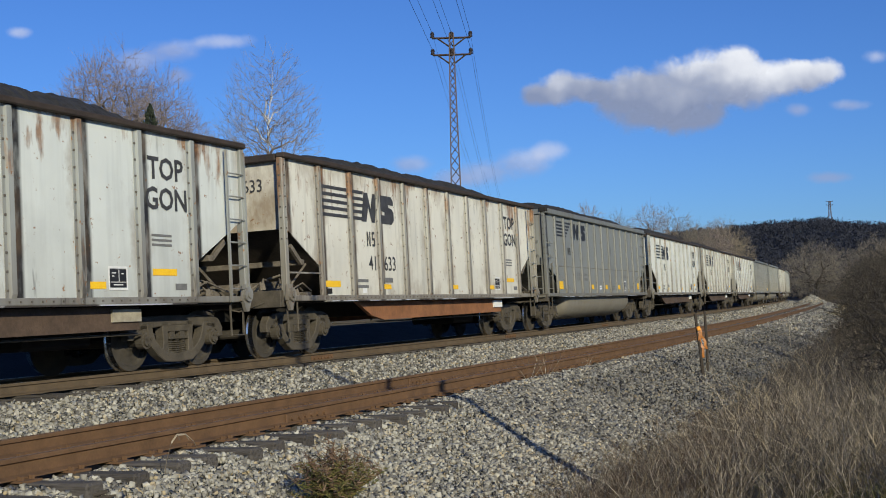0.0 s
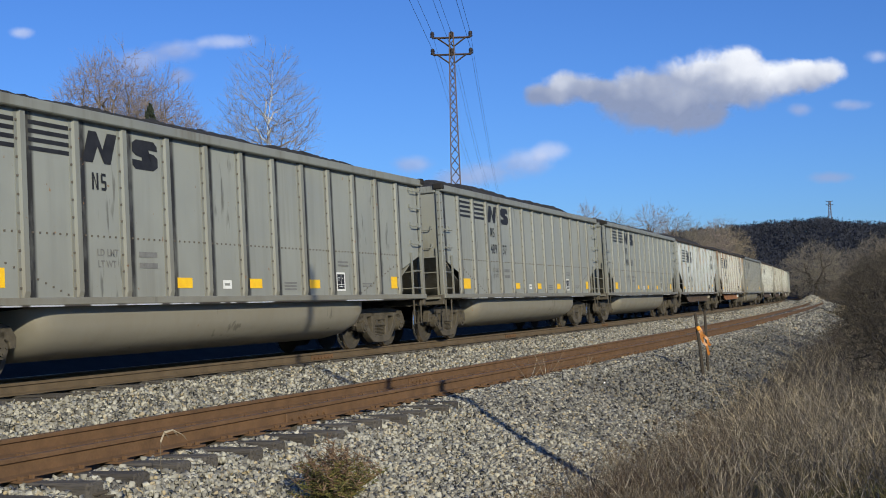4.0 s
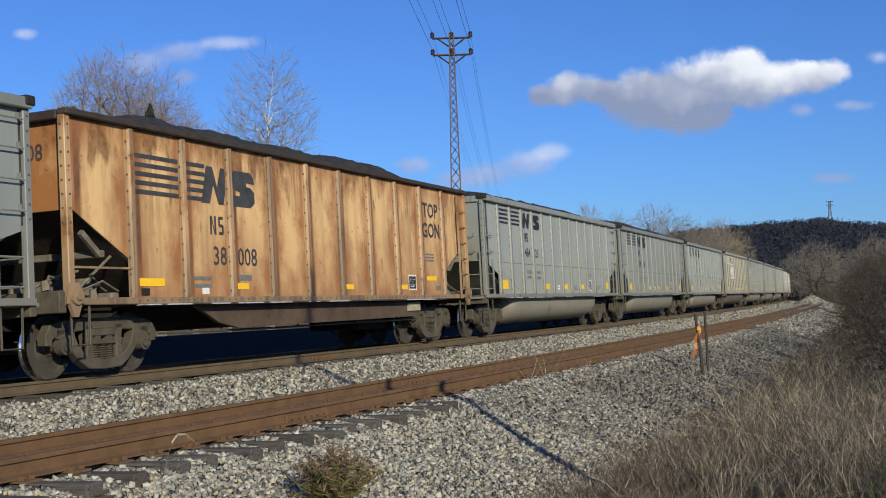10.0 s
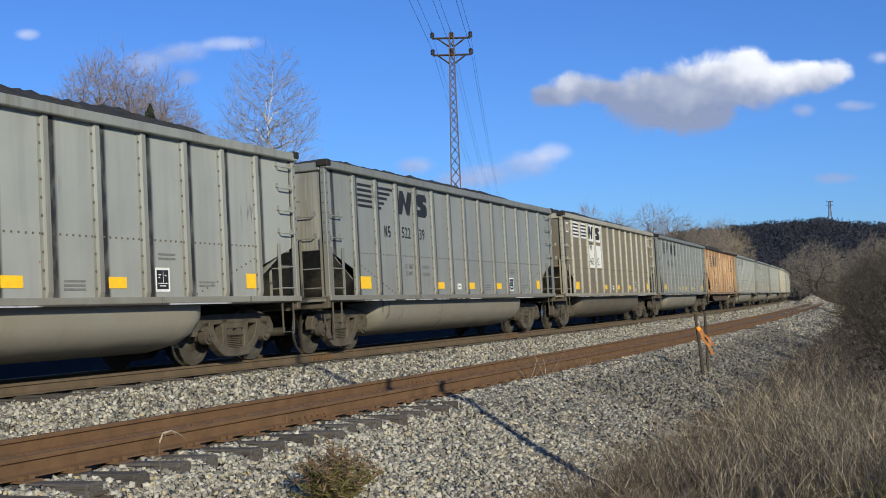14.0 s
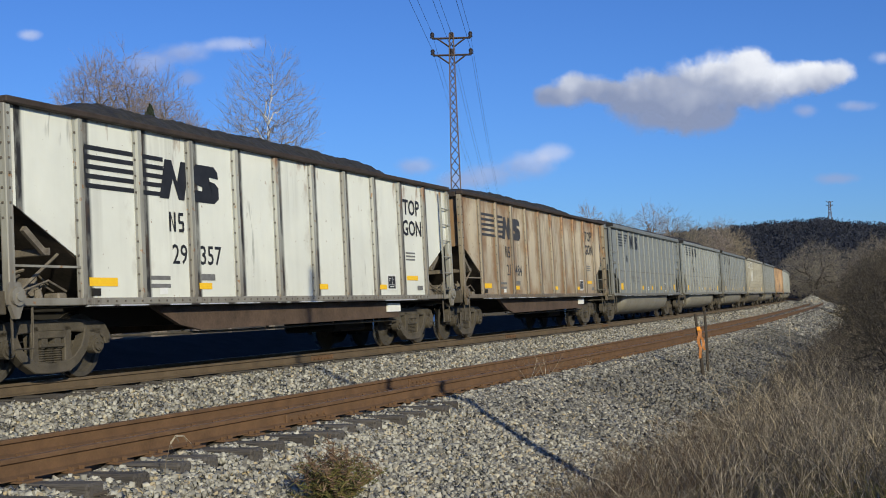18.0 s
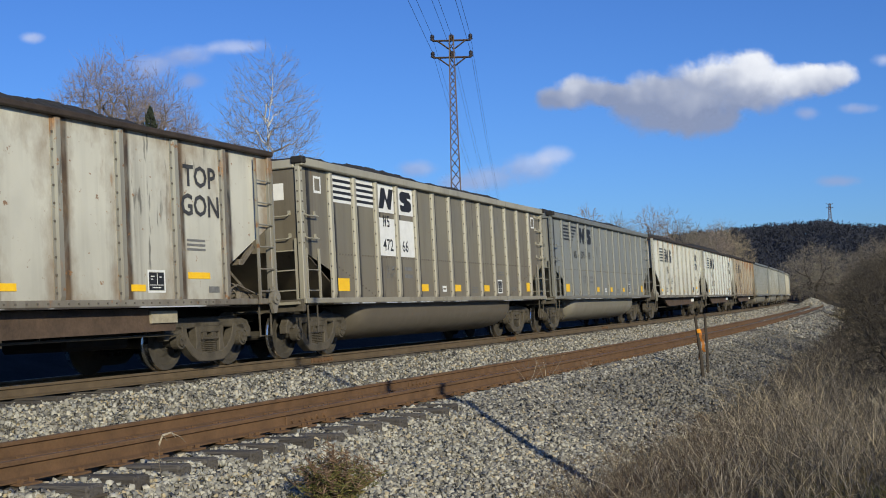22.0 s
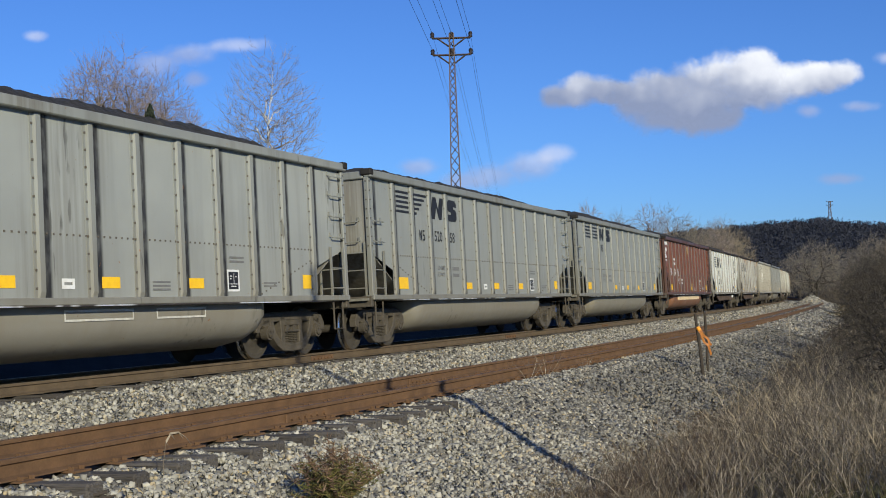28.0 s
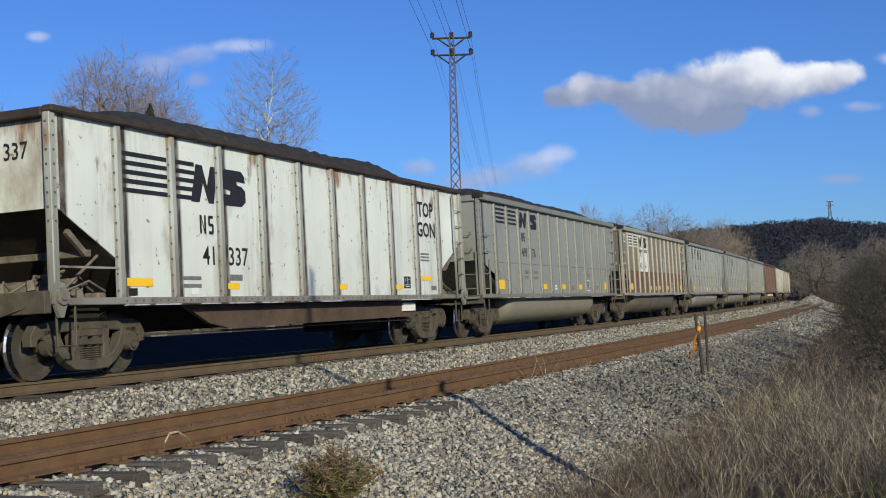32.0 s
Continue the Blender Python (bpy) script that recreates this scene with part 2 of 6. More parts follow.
def box(bm, x0, x1, y0, y1, z0, z1, bevel=0.0):
    """Adds a box, with its edges cut when bevel is given."""
    b = bevel
    if not b:
        v = [bm.verts.new(p) for p in ((x0, y0, z0), (x1, y0, z0), (x1, y1, z0), (x0, y1, z0), (x0, y0, z1), (x1, y0, z1), (x1, y1, z1), (x0, y1, z1))]
        for f in ((0, 3, 2, 1), (4, 5, 6, 7), (0, 1, 5, 4), (1, 2, 6, 5), (2, 3, 7, 6), (3, 0, 4, 7)):
            bm.faces.new([v[i] for i in f])
        return
    g = bmesh.ops.create_cube(bm, size=1, matrix=Matrix.LocRotScale(((x0 + x1) / 2, (y0 + y1) / 2, (z0 + z1) / 2), None, (x1 - x0, y1 - y0, z1 - z0)))
    e = list({e for v in g["verts"] for e in v.link_edges})
    bmesh.ops.bevel(bm, geom=e, offset=b, segments=1, affect="EDGES")


def prism(bm, outline, axis, a, b):
    """Adds a closed outline pushed from a to b along axis ('x', 'y' or 'z'); outline in the two other axes, in x, y, z order."""
    def at(p, k):
        return {"x": (k, p[0], p[1]), "y": (p[0], k, p[1]), "z": (p[0], p[1], k)}[axis]
    v0 = [bm.verts.new(at(p, a)) for p in outline]
    v1 = [bm.verts.new(at(p, b)) for p in outline]
    n = len(outline)
    bm.faces.new(v0)
    bm.faces.new(v1[::-1])
    for i in range(n):
        bm.faces.new((v0[i], v1[i], v1[(i + 1) % n], v0[(i + 1) % n]))


def rod(bm, pts, r, sides=6):
    """Adds a round bar through the points."""
    pts = [Vector(p) for p in pts]
    rings = []
    for i, p in enumerate(pts):
        d = (pts[min(i + 1, len(pts) - 1)] - pts[max(i - 1, 0)]).normalized()
        u = d.orthogonal().normalized() if abs(d.z) > 0.9 else d.cross(Vector((0, 0, 1))).normalized()
        w = d.cross(u)
        rr = r[i] if isinstance(r, (list, tuple)) else r
        rings.append([bm.verts.new(p + (u * math.cos(k * math.tau / sides) + w * math.sin(k * math.tau / sides)) * rr) for k in range(sides)])
    for a, b in zip(rings, rings[1:]):
        for k in range(sides):
            bm.faces.new((a[k], a[(k + 1) % sides], b[(k + 1) % sides], b[k]))
    bm.faces.new(rings[0][::-1])
    bm.faces.new(rings[-1])


def disc(bm, x, y0, y1, z, r, n=20):
    prism(bm, [(x + r * math.cos(a), z + r * math.sin(a)) for a in (k * math.tau / n for k in range(n))], "y", y0, y1)


def finish(bm):
    bmesh.ops.recalc_face_normals(bm, faces=bm.faces)
    return bm


# ---- ground, ballast and rails ----
def sweep(name, profile, s_list, material, wiggle=0.0, parent=None, label="", kind=""):
    """A profile of (off, z) carried along the line; closed when its first and last point agree."""
    rng = random.Random(name)
    verts, faces, n = [], [], len(profile)
    for s in s_list:
        for off, z in profile:
            p, _ = on_line(s, off, z + (rng.uniform(-wiggle, wiggle) if wiggle else 0))
            verts.append(p)
    for i in range(len(s_list) - 1):
        for k in range(n - 1):
            a = i * n + k
            faces.append((a, a + 1, a + n + 1, a + n))
    return part(name, mesh_of(name, verts, faces, material), material, parent, label, kind)


def steps(a, b, fine0, fine1, fine, coarse):
    """Marks from a to b, fine between fine0 and fine1."""
    out, s = [], a
    while s < b:
        out.append(s)
        s += fine if fine0 <= s < fine1 else coarse
    return out + [b]


def ballast_material():
    m, t, b = nodes_of("grey_limestone_ballast")
    c = add(t, "ShaderNodeTexCoord").outputs["Object"]
    v = add(t, "ShaderNodeTexVoronoi", {"Vector": c, "Scale": 19.0, "Randomness": 1.0})
    tint = add(t, "ShaderNodeSeparateColor", {0: v.outputs["Color"]}).outputs[0]
    col = ramp(t, tint, [(0.0, (0.10, 0.097, 0.09)), (0.35, (0.22, 0.217, 0.195)), (0.7, (0.36, 0.355, 0.315)), (1.0, (0.33, 0.28, 0.2))])
    dark = add(t, "ShaderNodeMapRange", {0: noise_at(t, 0.35, 4).outputs[0], 1: 0.35, 2: 0.7, 3: 0.75, 4: 1.05}).outputs[0]
    col = mix(t, 1.0, col, add(t, "ShaderNodeCombineColor", {0: dark, 1: dark, 2: dark}).outputs[0], "MULTIPLY")
    t.links.new(col, b.inputs["Base Color"])
    b.inputs["Roughness"].default_value = 0.92
    h = calc(t, "SUBTRACT", tint, calc(t, "MULTIPLY", v.outputs["Distance"], 1.4))
    bn = add(t, "ShaderNodeBump", {"Height": h, "Strength": 1.0, "Distance": 0.05})
    t.links.new(bn.outputs[0], b.inputs["Normal"])
    return m


def stone_material(name="crushed_limestone", darken=0.0):
    m, t, b = nodes_of(name)
    r = add(t, "ShaderNodeNewGeometry").outputs["Random Per Island"]
    col = ramp(t, r, [(0.0, (0.10, 0.096, 0.088)), (0.22, (0.23, 0.222, 0.195)), (0.6, (0.41, 0.394, 0.335)), (0.82, (0.57, 0.55, 0.47)), (0.92, (0.48, 0.38, 0.22)), (1.0, (0.22, 0.24, 0.26))])
    col = mix(t, calc(t, "MULTIPLY", noise_at(t, 40, 3).outputs[0], 0.5), col, (0.2, 0.185, 0.165))
    if darken:  # mixed towards a dark bluish grey
        col = mix(t, darken, col, (0.045, 0.045, 0.05))
    t.links.new(col, b.inputs["Base Color"])
    b.inputs["Roughness"].default_value = 0.9
    return m


M_BALLAST, M_STONE, M_STONE_DARK = ballast_material(), stone_material(), stone_material("darker_limestone", 0.46)
M_SOIL = plain("dry_grass_soil", (0.13, 0.105, 0.065), 0.95, 0.0, 0.45, 0.7, 0.6, 12)

_t = M_SOIL.node_tree
_old = _t.nodes["Principled BSDF"].inputs["Base Color"].links[0].from_socket
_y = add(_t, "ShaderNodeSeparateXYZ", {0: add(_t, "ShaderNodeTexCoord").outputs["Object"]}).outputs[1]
_k = add(_t, "ShaderNodeMapRange", {0: _y, 1: 300.0, 2: 370.0}).outputs[0]  # leaf litter under the forest, tinted blue for distance haze
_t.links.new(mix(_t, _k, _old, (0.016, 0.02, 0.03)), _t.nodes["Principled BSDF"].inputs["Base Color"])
# Near-black base: the train's shadow on the ground behind, put in the colour.
M_SHOULDER_SHADE = plain("shaded_shoulder", (0.02, 0.019, 0.018), 0.95, 0.0, 0.45, 1.5, 0.8, 25)

for _m in (M_BALLAST, M_SOIL, M_SHOULDER_SHADE, M_STONE, M_STONE_DARK):
    _m.node_tree.nodes["Principled BSDF"].inputs["Specular IOR Level"].default_value = 0.08

# heights across the line
CUT = [(-10.5, -0.55), (-9.4, -0.1), (-8.2, 0.16), (-6.8, 0.2), (-5.2, -0.2), (-4.2, -0.42), (-2.6, -0.36), (-2.0, -0.30), (-0.9, -0.27), (0.9, -0.21), (1.75, -0.20), (2.5, -0.34), (3.4, -0.42),
       (3.95, -0.42), (4.12, -0.5), (4.36, -0.5), (4.5, -0.43), (5.2, -0.41), (5.6, -0.40), (5.75, -0.37), (5.92, -0.338), (6.12, -0.35), (6.32, -0.395), (6.5, -0.435), (6.75, -0.52), (8.7, -1.05), (9.6, -1.22)]


def bed_height(off):
    return float(np.interp(off, [c[0] for c in CUT], [c[1] for c in CUT]))


def ground_height(x, y):
    """The lie of the land: the railway's strip, the bank on which the camera stands, the wooded hill."""
    s, off = to_line(x, y)
    z = -1.05 + 0.45 * min(1, max(0, (off - 9.0) / 3.5))
    if off < 0:  # a hollow behind the line, then level land
        z = float(np.interp(-off, [0, 9.5, 13, 22, 32, 46, 62, 80], [-0.38, -0.42, -1.6, -4.0, -4.2, -3.2, -1.0, -0.7]))
    far = math.hypot(x, y)
    if far > 250 and y > 0:
        a = x / max(y, 1)
        rise = np.interp(a, [-1.0, -0.3, 0.1, 0.2, 0.24, 0.29, 0.313, 0.34, 0.368, 0.6, 1.2], [0.02, 0.02, 0.03, 0.043, 0.046, 0.049, 0.0515, 0.047, 0.046, 0.05, 0.05])
        k = min(1, max(0, (y - 380) / 420))
        z += (k * k * (3 - 2 * k)) * (rise + 0.0016) * min(y, 900) * (1 - 0.25 * min(1, max(0, (y - 1000) / 1500)))
        z += 3.0 * k * noise.noise(Vector((x * 0.012, y * 0.012, 0)))
    return z


def build_ground():
    xs = [-4000, -2500, -1600, -1000, -700, -500, -350, -250] + [-180 + 12 * i for i in range(12)] + [-36 + 3 * i for i in range(24)] + \
         [36 + 12 * i for i in range(40)] + [520, 580, 650, 750, 900, 1200, 1700, 2500, 4000]
    ys = [-3000, -1500, -800, -500, -350, -250] + [-180 + 12 * i for i in range(13)] + [-24 + 3 * i for i in range(50)] + [126 + 14 * i for i in range(70)] + [1150, 1300, 1600, 2200, 3000, 4500]
    verts = [(x, y, ground_height(x, y) - (0.35 if to_line(x, y)[1] > -11 and to_line(x, y)[1] < 9.2 else 0)) for y in ys for x in xs]
    n = len(xs)
    faces = [(j * n + i, j * n + i + 1, (j + 1) * n + i + 1, (j + 1) * n + i) for j in range(len(ys) - 1) for i in range(n - 1)]
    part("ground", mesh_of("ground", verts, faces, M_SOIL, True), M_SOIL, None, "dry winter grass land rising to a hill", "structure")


build_ground()
bed = sweep("ballast_bed", [c for c in CUT if c[0] > -2.1], steps(S_MIN + 5, S_MAX - 5, -30, 60, 0.5, 4.0), M_BALLAST, 0.012, None, "bed of crushed grey limestone under the tracks", "structure")

far_marks = steps(S_MIN + 5, S_MAX - 5, -30, 90, 2.0, 6.0)
# The object name seeds the wiggle; the darkness is painted train shade.
sweep("cinder_shoulder", [c for c in CUT if c[0] < -1.9], far_marks, M_SHOULDER_SHADE, 0.02, None, "dark shoulder behind the main track, train shade in its colour", "structure")
sweep("gravel_road", [(-68.5, -0.9), (-68.0, -0.7), (-62.0, -0.75), (-61.5, -1.1)], far_marks, M_BALLAST, 0.02, None, "pale gravel road behind the main track", "structure")

RAIL_H = 0.165


def rail_profile(off, top):
    return [(off - 0.036, top - 0.008), (off - 0.028, top), (off + 0.028, top), (off + 0.036, top - 0.008), (off + 0.036, top - 0.035), (off + 0.009, top - 0.05),
            (off + 0.009, top - RAIL_H + 0.03), (off + 0.07, top - RAIL_H + 0.012), (off + 0.07, top - RAIL_H), (off - 0.07, top - RAIL_H),
            (off - 0.07, top - RAIL_H + 0.012), (off - 0.009, top - RAIL_H + 0.03), (off - 0.009, top - 0.05), (off - 0.036, top - 0.035), (off - 0.036, top - 0.008)]


SIDE_OFF, SIDE_Z = 4.97, -0.165
RAILS_MAIN = ((-0.753, -0.026), (0.753, 0.026))
RAILS_SIDE = ((SIDE_OFF - 0.753, SIDE_Z - 0.03), (SIDE_OFF + 0.753, SIDE_Z + 0.045))
marks = steps(S_MIN + 8, S_MAX - 8, -30, 60, 1.0, 5.0)
main_track = tagged(new("main_track"), "main railway track with brown rails on ballast", kind="structure")
siding = tagged(new("siding_track"), "rusty unused siding track on weathered wooden ties", kind="structure")
for track_ob, rails, head in ((main_track, RAILS_MAIN, M_SHINE), (siding, RAILS_SIDE, M_RAILTOP)):
    for off, top in rails:
        r = sweep("rail", rail_profile(off, top), marks, M_RAIL if track_ob is siding else M_RAIL_MAIN, 0, track_ob)
        sweep("rail_head", [(off - 0.02, top + 0.001), (off + 0.02, top + 0.001)], marks, head, 0, r, "worn running surface")
# ---- the coal train ----
SPEED, SPACING, S_AT_9 = 13.965, 16.18, 0.283
SLACK = {-8: -.5, -7: -.44, -6: .17, -5: -.1, -4: -.2, -3: .1, -2: -.3, -1: -.15, 0: 0, 1: -.28, 2: .4, 3: .3, 4: .05, 5: -.05, 6: -.2, 7: -.35, 8: .15, 9: .6, 10: .6,
         11: .6, 12: .65, 13: .6, 14: .8, 15: .6, 16: .6, 17: .55, 18: .3, 19: -.1, 20: -.38, 21: -.3, 22: -.3}
TOP, SILL = 3.68, 0.98
MESH = {}
BOLTED = ("g_rib", "t_rib", "g_post", "t_post", "t_riv", "g_riv")
WHEELS = ([], [])


def shared(key, make, *args):
    """A mesh that alike parts share."""
    if key not in MESH:
        bm = bmesh.new()
        make(bm, *args)
        finish(bm)
        me = bpy.data.meshes.new(key)
        bm.to_mesh(me)
        bm.free()
        me.materials.append(M_UNDER)
        if key.startswith(BOLTED):
            me.materials.append(M_BOLT)
        MESH[key] = me
    return MESH[key]


def piece(name, key, material, parent, make, *args, label=""):
    """A part on a shared mesh, with its own material."""
    ob = new(name, shared(key, make, *args))
    ob.parent = parent
    ob.material_slots[0].link = "OBJECT"
    ob.material_slots[0].material = material
    return tagged(ob, label=label)


def moved(ob, m):
    ob.matrix_local = m
    return ob


# --- running gear ---
def band(bm, pts, half, y0, y1):
    """A strip of varying width along a path in x and z, with thickness from y0 to y1 and its outer edges cut."""
    n = len(pts)
    rows = []
    for i, (x, z) in enumerate(pts):
        a, b = pts[max(i - 1, 0)], pts[min(i + 1, n - 1)]
        d = math.hypot(b[0] - a[0], b[1] - a[1])
        u, w = -(b[1] - a[1]) / d, (b[0] - a[0]) / d
        h = half[i] if isinstance(half, (list, tuple)) else half
        k, c = h - 0.014, 0.014
        s = 1 if y1 > y0 else -1
        rows.append([bm.verts.new((x + u * q, y, z + w * q)) for q, y in ((-h, y0), (-h, y1 - s * c), (-k, y1), (k, y1), (h, y1 - s * c), (h, y0))])
    for p, q in zip(rows, rows[1:]):
        for k in range(5):
            bm.faces.new((p[k], p[k + 1], q[k + 1], q[k]))
        bm.faces.new((p[5], p[0], q[0], q[5]))
    bm.faces.new(rows[0])
    bm.faces.new(rows[-1])


def mk_frame(bm, y):
    """A cast side frame: arched top member, bowed tension member, two columns, jaws over the roller bearings."""
    s = 1 if y > 0 else -1
    a, b = y - s * 0.07, y + s * 0.075
    top = [(-1.19, 0.47), (-1.18, 0.58), (-1.10, 0.665), (-0.93, 0.71), (-0.62, 0.735), (-0.3, 0.75), (0.0, 0.752)]
    band(bm, top + [(-x, z) for x, z in top[-2::-1]], [0.055, 0.08, 0.1, 0.1, 0.088, 0.082, 0.082, 0.082, 0.088, 0.1, 0.1, 0.08, 0.055], a, b)
    low = [(-0.74, 0.70), (-0.715, 0.55), (-0.64, 0.40), (-0.5, 0.275), (-0.34, 0.19), (0.0, 0.165)]
    band(bm, low + [(-x, z) for x, z in low[-2::-1]], [0.06, 0.07, 0.072, 0.072, 0.08, 0.07, 0.08, 0.072, 0.072, 0.07, 0.06], a, b + s * 0.012)
    for q in (-1, 1):
        band(bm, [(q * 0.34, 0.2), (q * 0.325, 0.45), (q * 0.335, 0.73)], [0.09, 0.06, 0.085], a, b)
        box(bm, q * 0.889 - 0.13, q * 0.889 + 0.13, min(a, b), max(a, b), 0.56, 0.68)
        disc(bm, q * 0.889, min(y, y + s * 0.13), max(y, y + s * 0.13), 0.457, 0.128, 18)
        disc(bm, q * 0.889, min(y + s * 0.12, y + s * 0.165), max(y + s * 0.12, y + s * 0.165), 0.457, 0.092, 14)
        for k in range(3):
            t = k * math.tau / 3 + 0.4
            disc(bm, q * 0.889 + 0.055 * math.cos(t), min(y + s * 0.15, y + s * 0.185), max(y + s * 0.15, y + s * 0.185), 0.457 + 0.055 * math.sin(t), 0.02, 6)
    # end of the bolster between the columns, with its two pockets
    box(bm, -0.275, 0.275, y - 0.075, y + 0.075, 0.575, 0.68, 0.012)
    box(bm, -0.25, 0.25, y - 0.085, y + 0.085, 0.455, 0.50, 0.008)
    for x in (-0.13, 0.13):
        box(bm, x - 0.06, x + 0.06, y - 0.06, y + 0.06, 0.5, 0.58)
    box(bm, -0.3, 0.3, y - 0.09, y + 0.09, 0.205, 0.235)


def mk_spring(bm, x, y):
    """One coil spring as a ridged column."""
    rings = []
    for k in range(15):
        r = 0.078 if k % 2 else 0.05
        rings.append([bm.verts.new((x + r * math.cos(q * math.tau / 10), y + r * math.sin(q * math.tau / 10), 0.235 + k * 0.0158)) for q in range(10)])
    for p, q in zip(rings, rings[1:]):
        for k in range(10):
            bm.faces.new((p[k], p[(k + 1) % 10], q[(k + 1) % 10], q[k]))


def mk_bolster(bm):
    box(bm, -0.2, 0.2, -0.9, 0.9, 0.55, 0.76, 0.02)
    box(bm, -0.3, 0.3, -0.35, 0.35, 0.7, 0.86)


def mk_brake(bm, x):
    box(bm, x - 0.04, x + 0.04, -0.95, 0.95, 0.34, 0.44)
    for y in (-0.74, 0.74):
        box(bm, x - 0.09, x + 0.09, y - 0.06, y + 0.06, 0.28, 0.62)


def mk_wheelset(bm):
    for s in (-1, 1):
        def ring(y, r):
            return [bm.verts.new((r * math.cos(k * math.tau / 28), s * y, r * math.sin(k * math.tau / 28))) for k in range(28)]
        prof = [(0.83, 0.085), (0.84, 0.11), (0.80, 0.15), (0.765, 0.24), (0.77, 0.36), (0.815, 0.385), (0.82, 0.45), (0.735, 0.457), (0.715, 0.483), (0.695, 0.483),
                (0.69, 0.38), (0.72, 0.2), (0.68, 0.1)]
        rings = [ring(*q) for q in prof]
        for n, (a, b) in enumerate(zip(rings, rings[1:])):
            for k in range(28):
                f = bm.faces.new((a[k], a[(k + 1) % 28], b[(k + 1) % 28], b[k]))
                if n in (6, 7):
                    f.material_index = 1
        bm.faces.new(rings[0])
        for k in range(3):
            q = k * math.tau / 3
            box(bm, 0.05 * math.cos(q) - 0.015, 0.05 * math.cos(q) + 0.015, s * 0.835, s * 0.855, 0.05 * math.sin(q) - 0.015, 0.05 * math.sin(q) + 0.015)
    disc(bm, 0, -0.99, 0.99, 0, 0.085, 12)


def wheelset(parent, which):
    ob = new("wheelset", shared("wheelset", mk_wheelset))
    if len(ob.data.materials) < 2:
        ob.data.materials[0] = M_WHEEL
        ob.data.materials.append(M_TREAD)
    ob.parent = parent
    ob.location = ((-0.889, 0.889)[which], 0, 0.457)
    tagged(ob, label="steel wheels on one axle with polished treads")
    WHEELS[which].append(ob)


def truck(parent, x, mat):
    tr = moved(piece("truck", "bolster", M_UNDER, parent, mk_bolster, label="dusty cast steel four-wheel truck"), pose(x, 0, 0))
    for y in (-1.0, 1.0):
        piece("side_frame", f"frame{y}", mat, tr, mk_frame, y)
        for x2 in (-0.17, 0.0, 0.17):
            piece("spring", f"coil{y}{x2}", mat, tr, mk_spring, x2, y)
    for bx in (-0.5, 0.5):
        piece("brake_beam", f"brake{bx}", M_UNDER, tr, mk_brake, bx)
    for w in (0, 1):
        wheelset(tr, w)


# --- body pieces ---
def mk_coal(bm, half, rise, run, seed):
    """A heap of coal: a fine grid, trimmed to the car's opening."""
    nx, ny = 190, 18
    rows = []
    for i in range(nx + 1):
        x = -half + 2 * half * i / nx
        e = min(1, max(0, (half - abs(x)) / run))
        e = e * e * (3 - 2 * e)
        row = []
        for j in range(ny + 1):
            v = -1 + 2 * j / ny
            z = TOP - 0.16 + (rise + 0.16) * e * (1 - abs(v) ** 3.0)
            z += (0.05 * noise.noise(Vector((x * 0.7 + seed, v * 1.3, 0))) + 0.03 * noise.noise(Vector((x * 5 + seed, v * 6, 3))) + 0.035 * noise.noise(Vector((x * 13 + seed, v * 17, 5)))) * (0.3 + e)
            row.append(bm.verts.new((x + 0.02 * noise.noise(Vector((x * 9, v * 9, seed))), v * 1.45, z)))
        rows.append(row)
    for a, b in zip(rows, rows[1:]):
        for j in range(ny):
            bm.faces.new((a[j], b[j], b[j + 1], a[j + 1]))


def bolt(bm, *b):
    """A small dark bolt head."""
    n = len(bm.faces)
    box(bm, *b)
    bm.faces.ensure_lookup_table()
    for f in bm.faces[n:]:
        f.material_index = 1


def mk_rib(bm, x, z0, z1, w, y):
    """A hat-shaped stake, its foot cut back, with a bolted flange."""
    s = 1 if y > 0 else -1
    a, b = abs(y), abs(y) + 0.05
    lo = [(x - w, s * a, z0), (x - w * 0.62, s * (b - 0.03), z0), (x + w * 0.62, s * (b - 0.03), z0), (x + w, s * a, z0)]
    md = [(x - w, s * a, z0 + 0.12), (x - w * 0.62, s * b, z0 + 0.12), (x + w * 0.62, s * b, z0 + 0.12), (x + w, s * a, z0 + 0.12)]
    hi = [(x - w, s * a, z1), (x - w * 0.62, s * b, z1), (x + w * 0.62, s * b, z1), (x + w, s * a, z1)]
    r = [[bm.verts.new(p) for p in q] for q in (lo, md, hi)]
    for p, q in zip(r, r[1:]):
        for k in range(3):
            bm.faces.new((p[k], p[k + 1], q[k + 1], q[k]))
    bm.faces.new(r[0])
    bm.faces.new(r[2])
    box(bm, x - w - 0.045, x - w + 0.005, min(s * a, s * (a + 0.012)), max(s * a, s * (a + 0.012)), z0, z1)
    k = z0 + 0.15
    while k < z1:
        bolt(bm, x - w - 0.034, x - w - 0.006, min(s * a, s * (a + 0.028)), max(s * a, s * (a + 0.028)), k, k + 0.028)
        k += 0.24


def mk_box(bm, *a):
    box(bm, *a)


def mk_post(bm, x0, x1, y0, y1, z0, z1):
    """A corner angle with a row of bolts on either face."""
    ys = y0 if y0 < 0 else y1
    xs = x0 if x0 < 0 else x1
    xm, ym = (x0 + x1) / 2, (y0 + y1) / 2
    z = z0 + 1.1
    while z < z1 - 0.05:
        bolt(bm, xm - 0.013, xm + 0.013, ys - 0.014, ys + 0.014, z, z + 0.026)
        bolt(bm, xs - 0.014, xs + 0.014, ym - 0.013, ym + 0.013, z, z + 0.026)
        z += 0.19
    box(bm, x0, x1, y0, y1, z0, z1, 0.012)


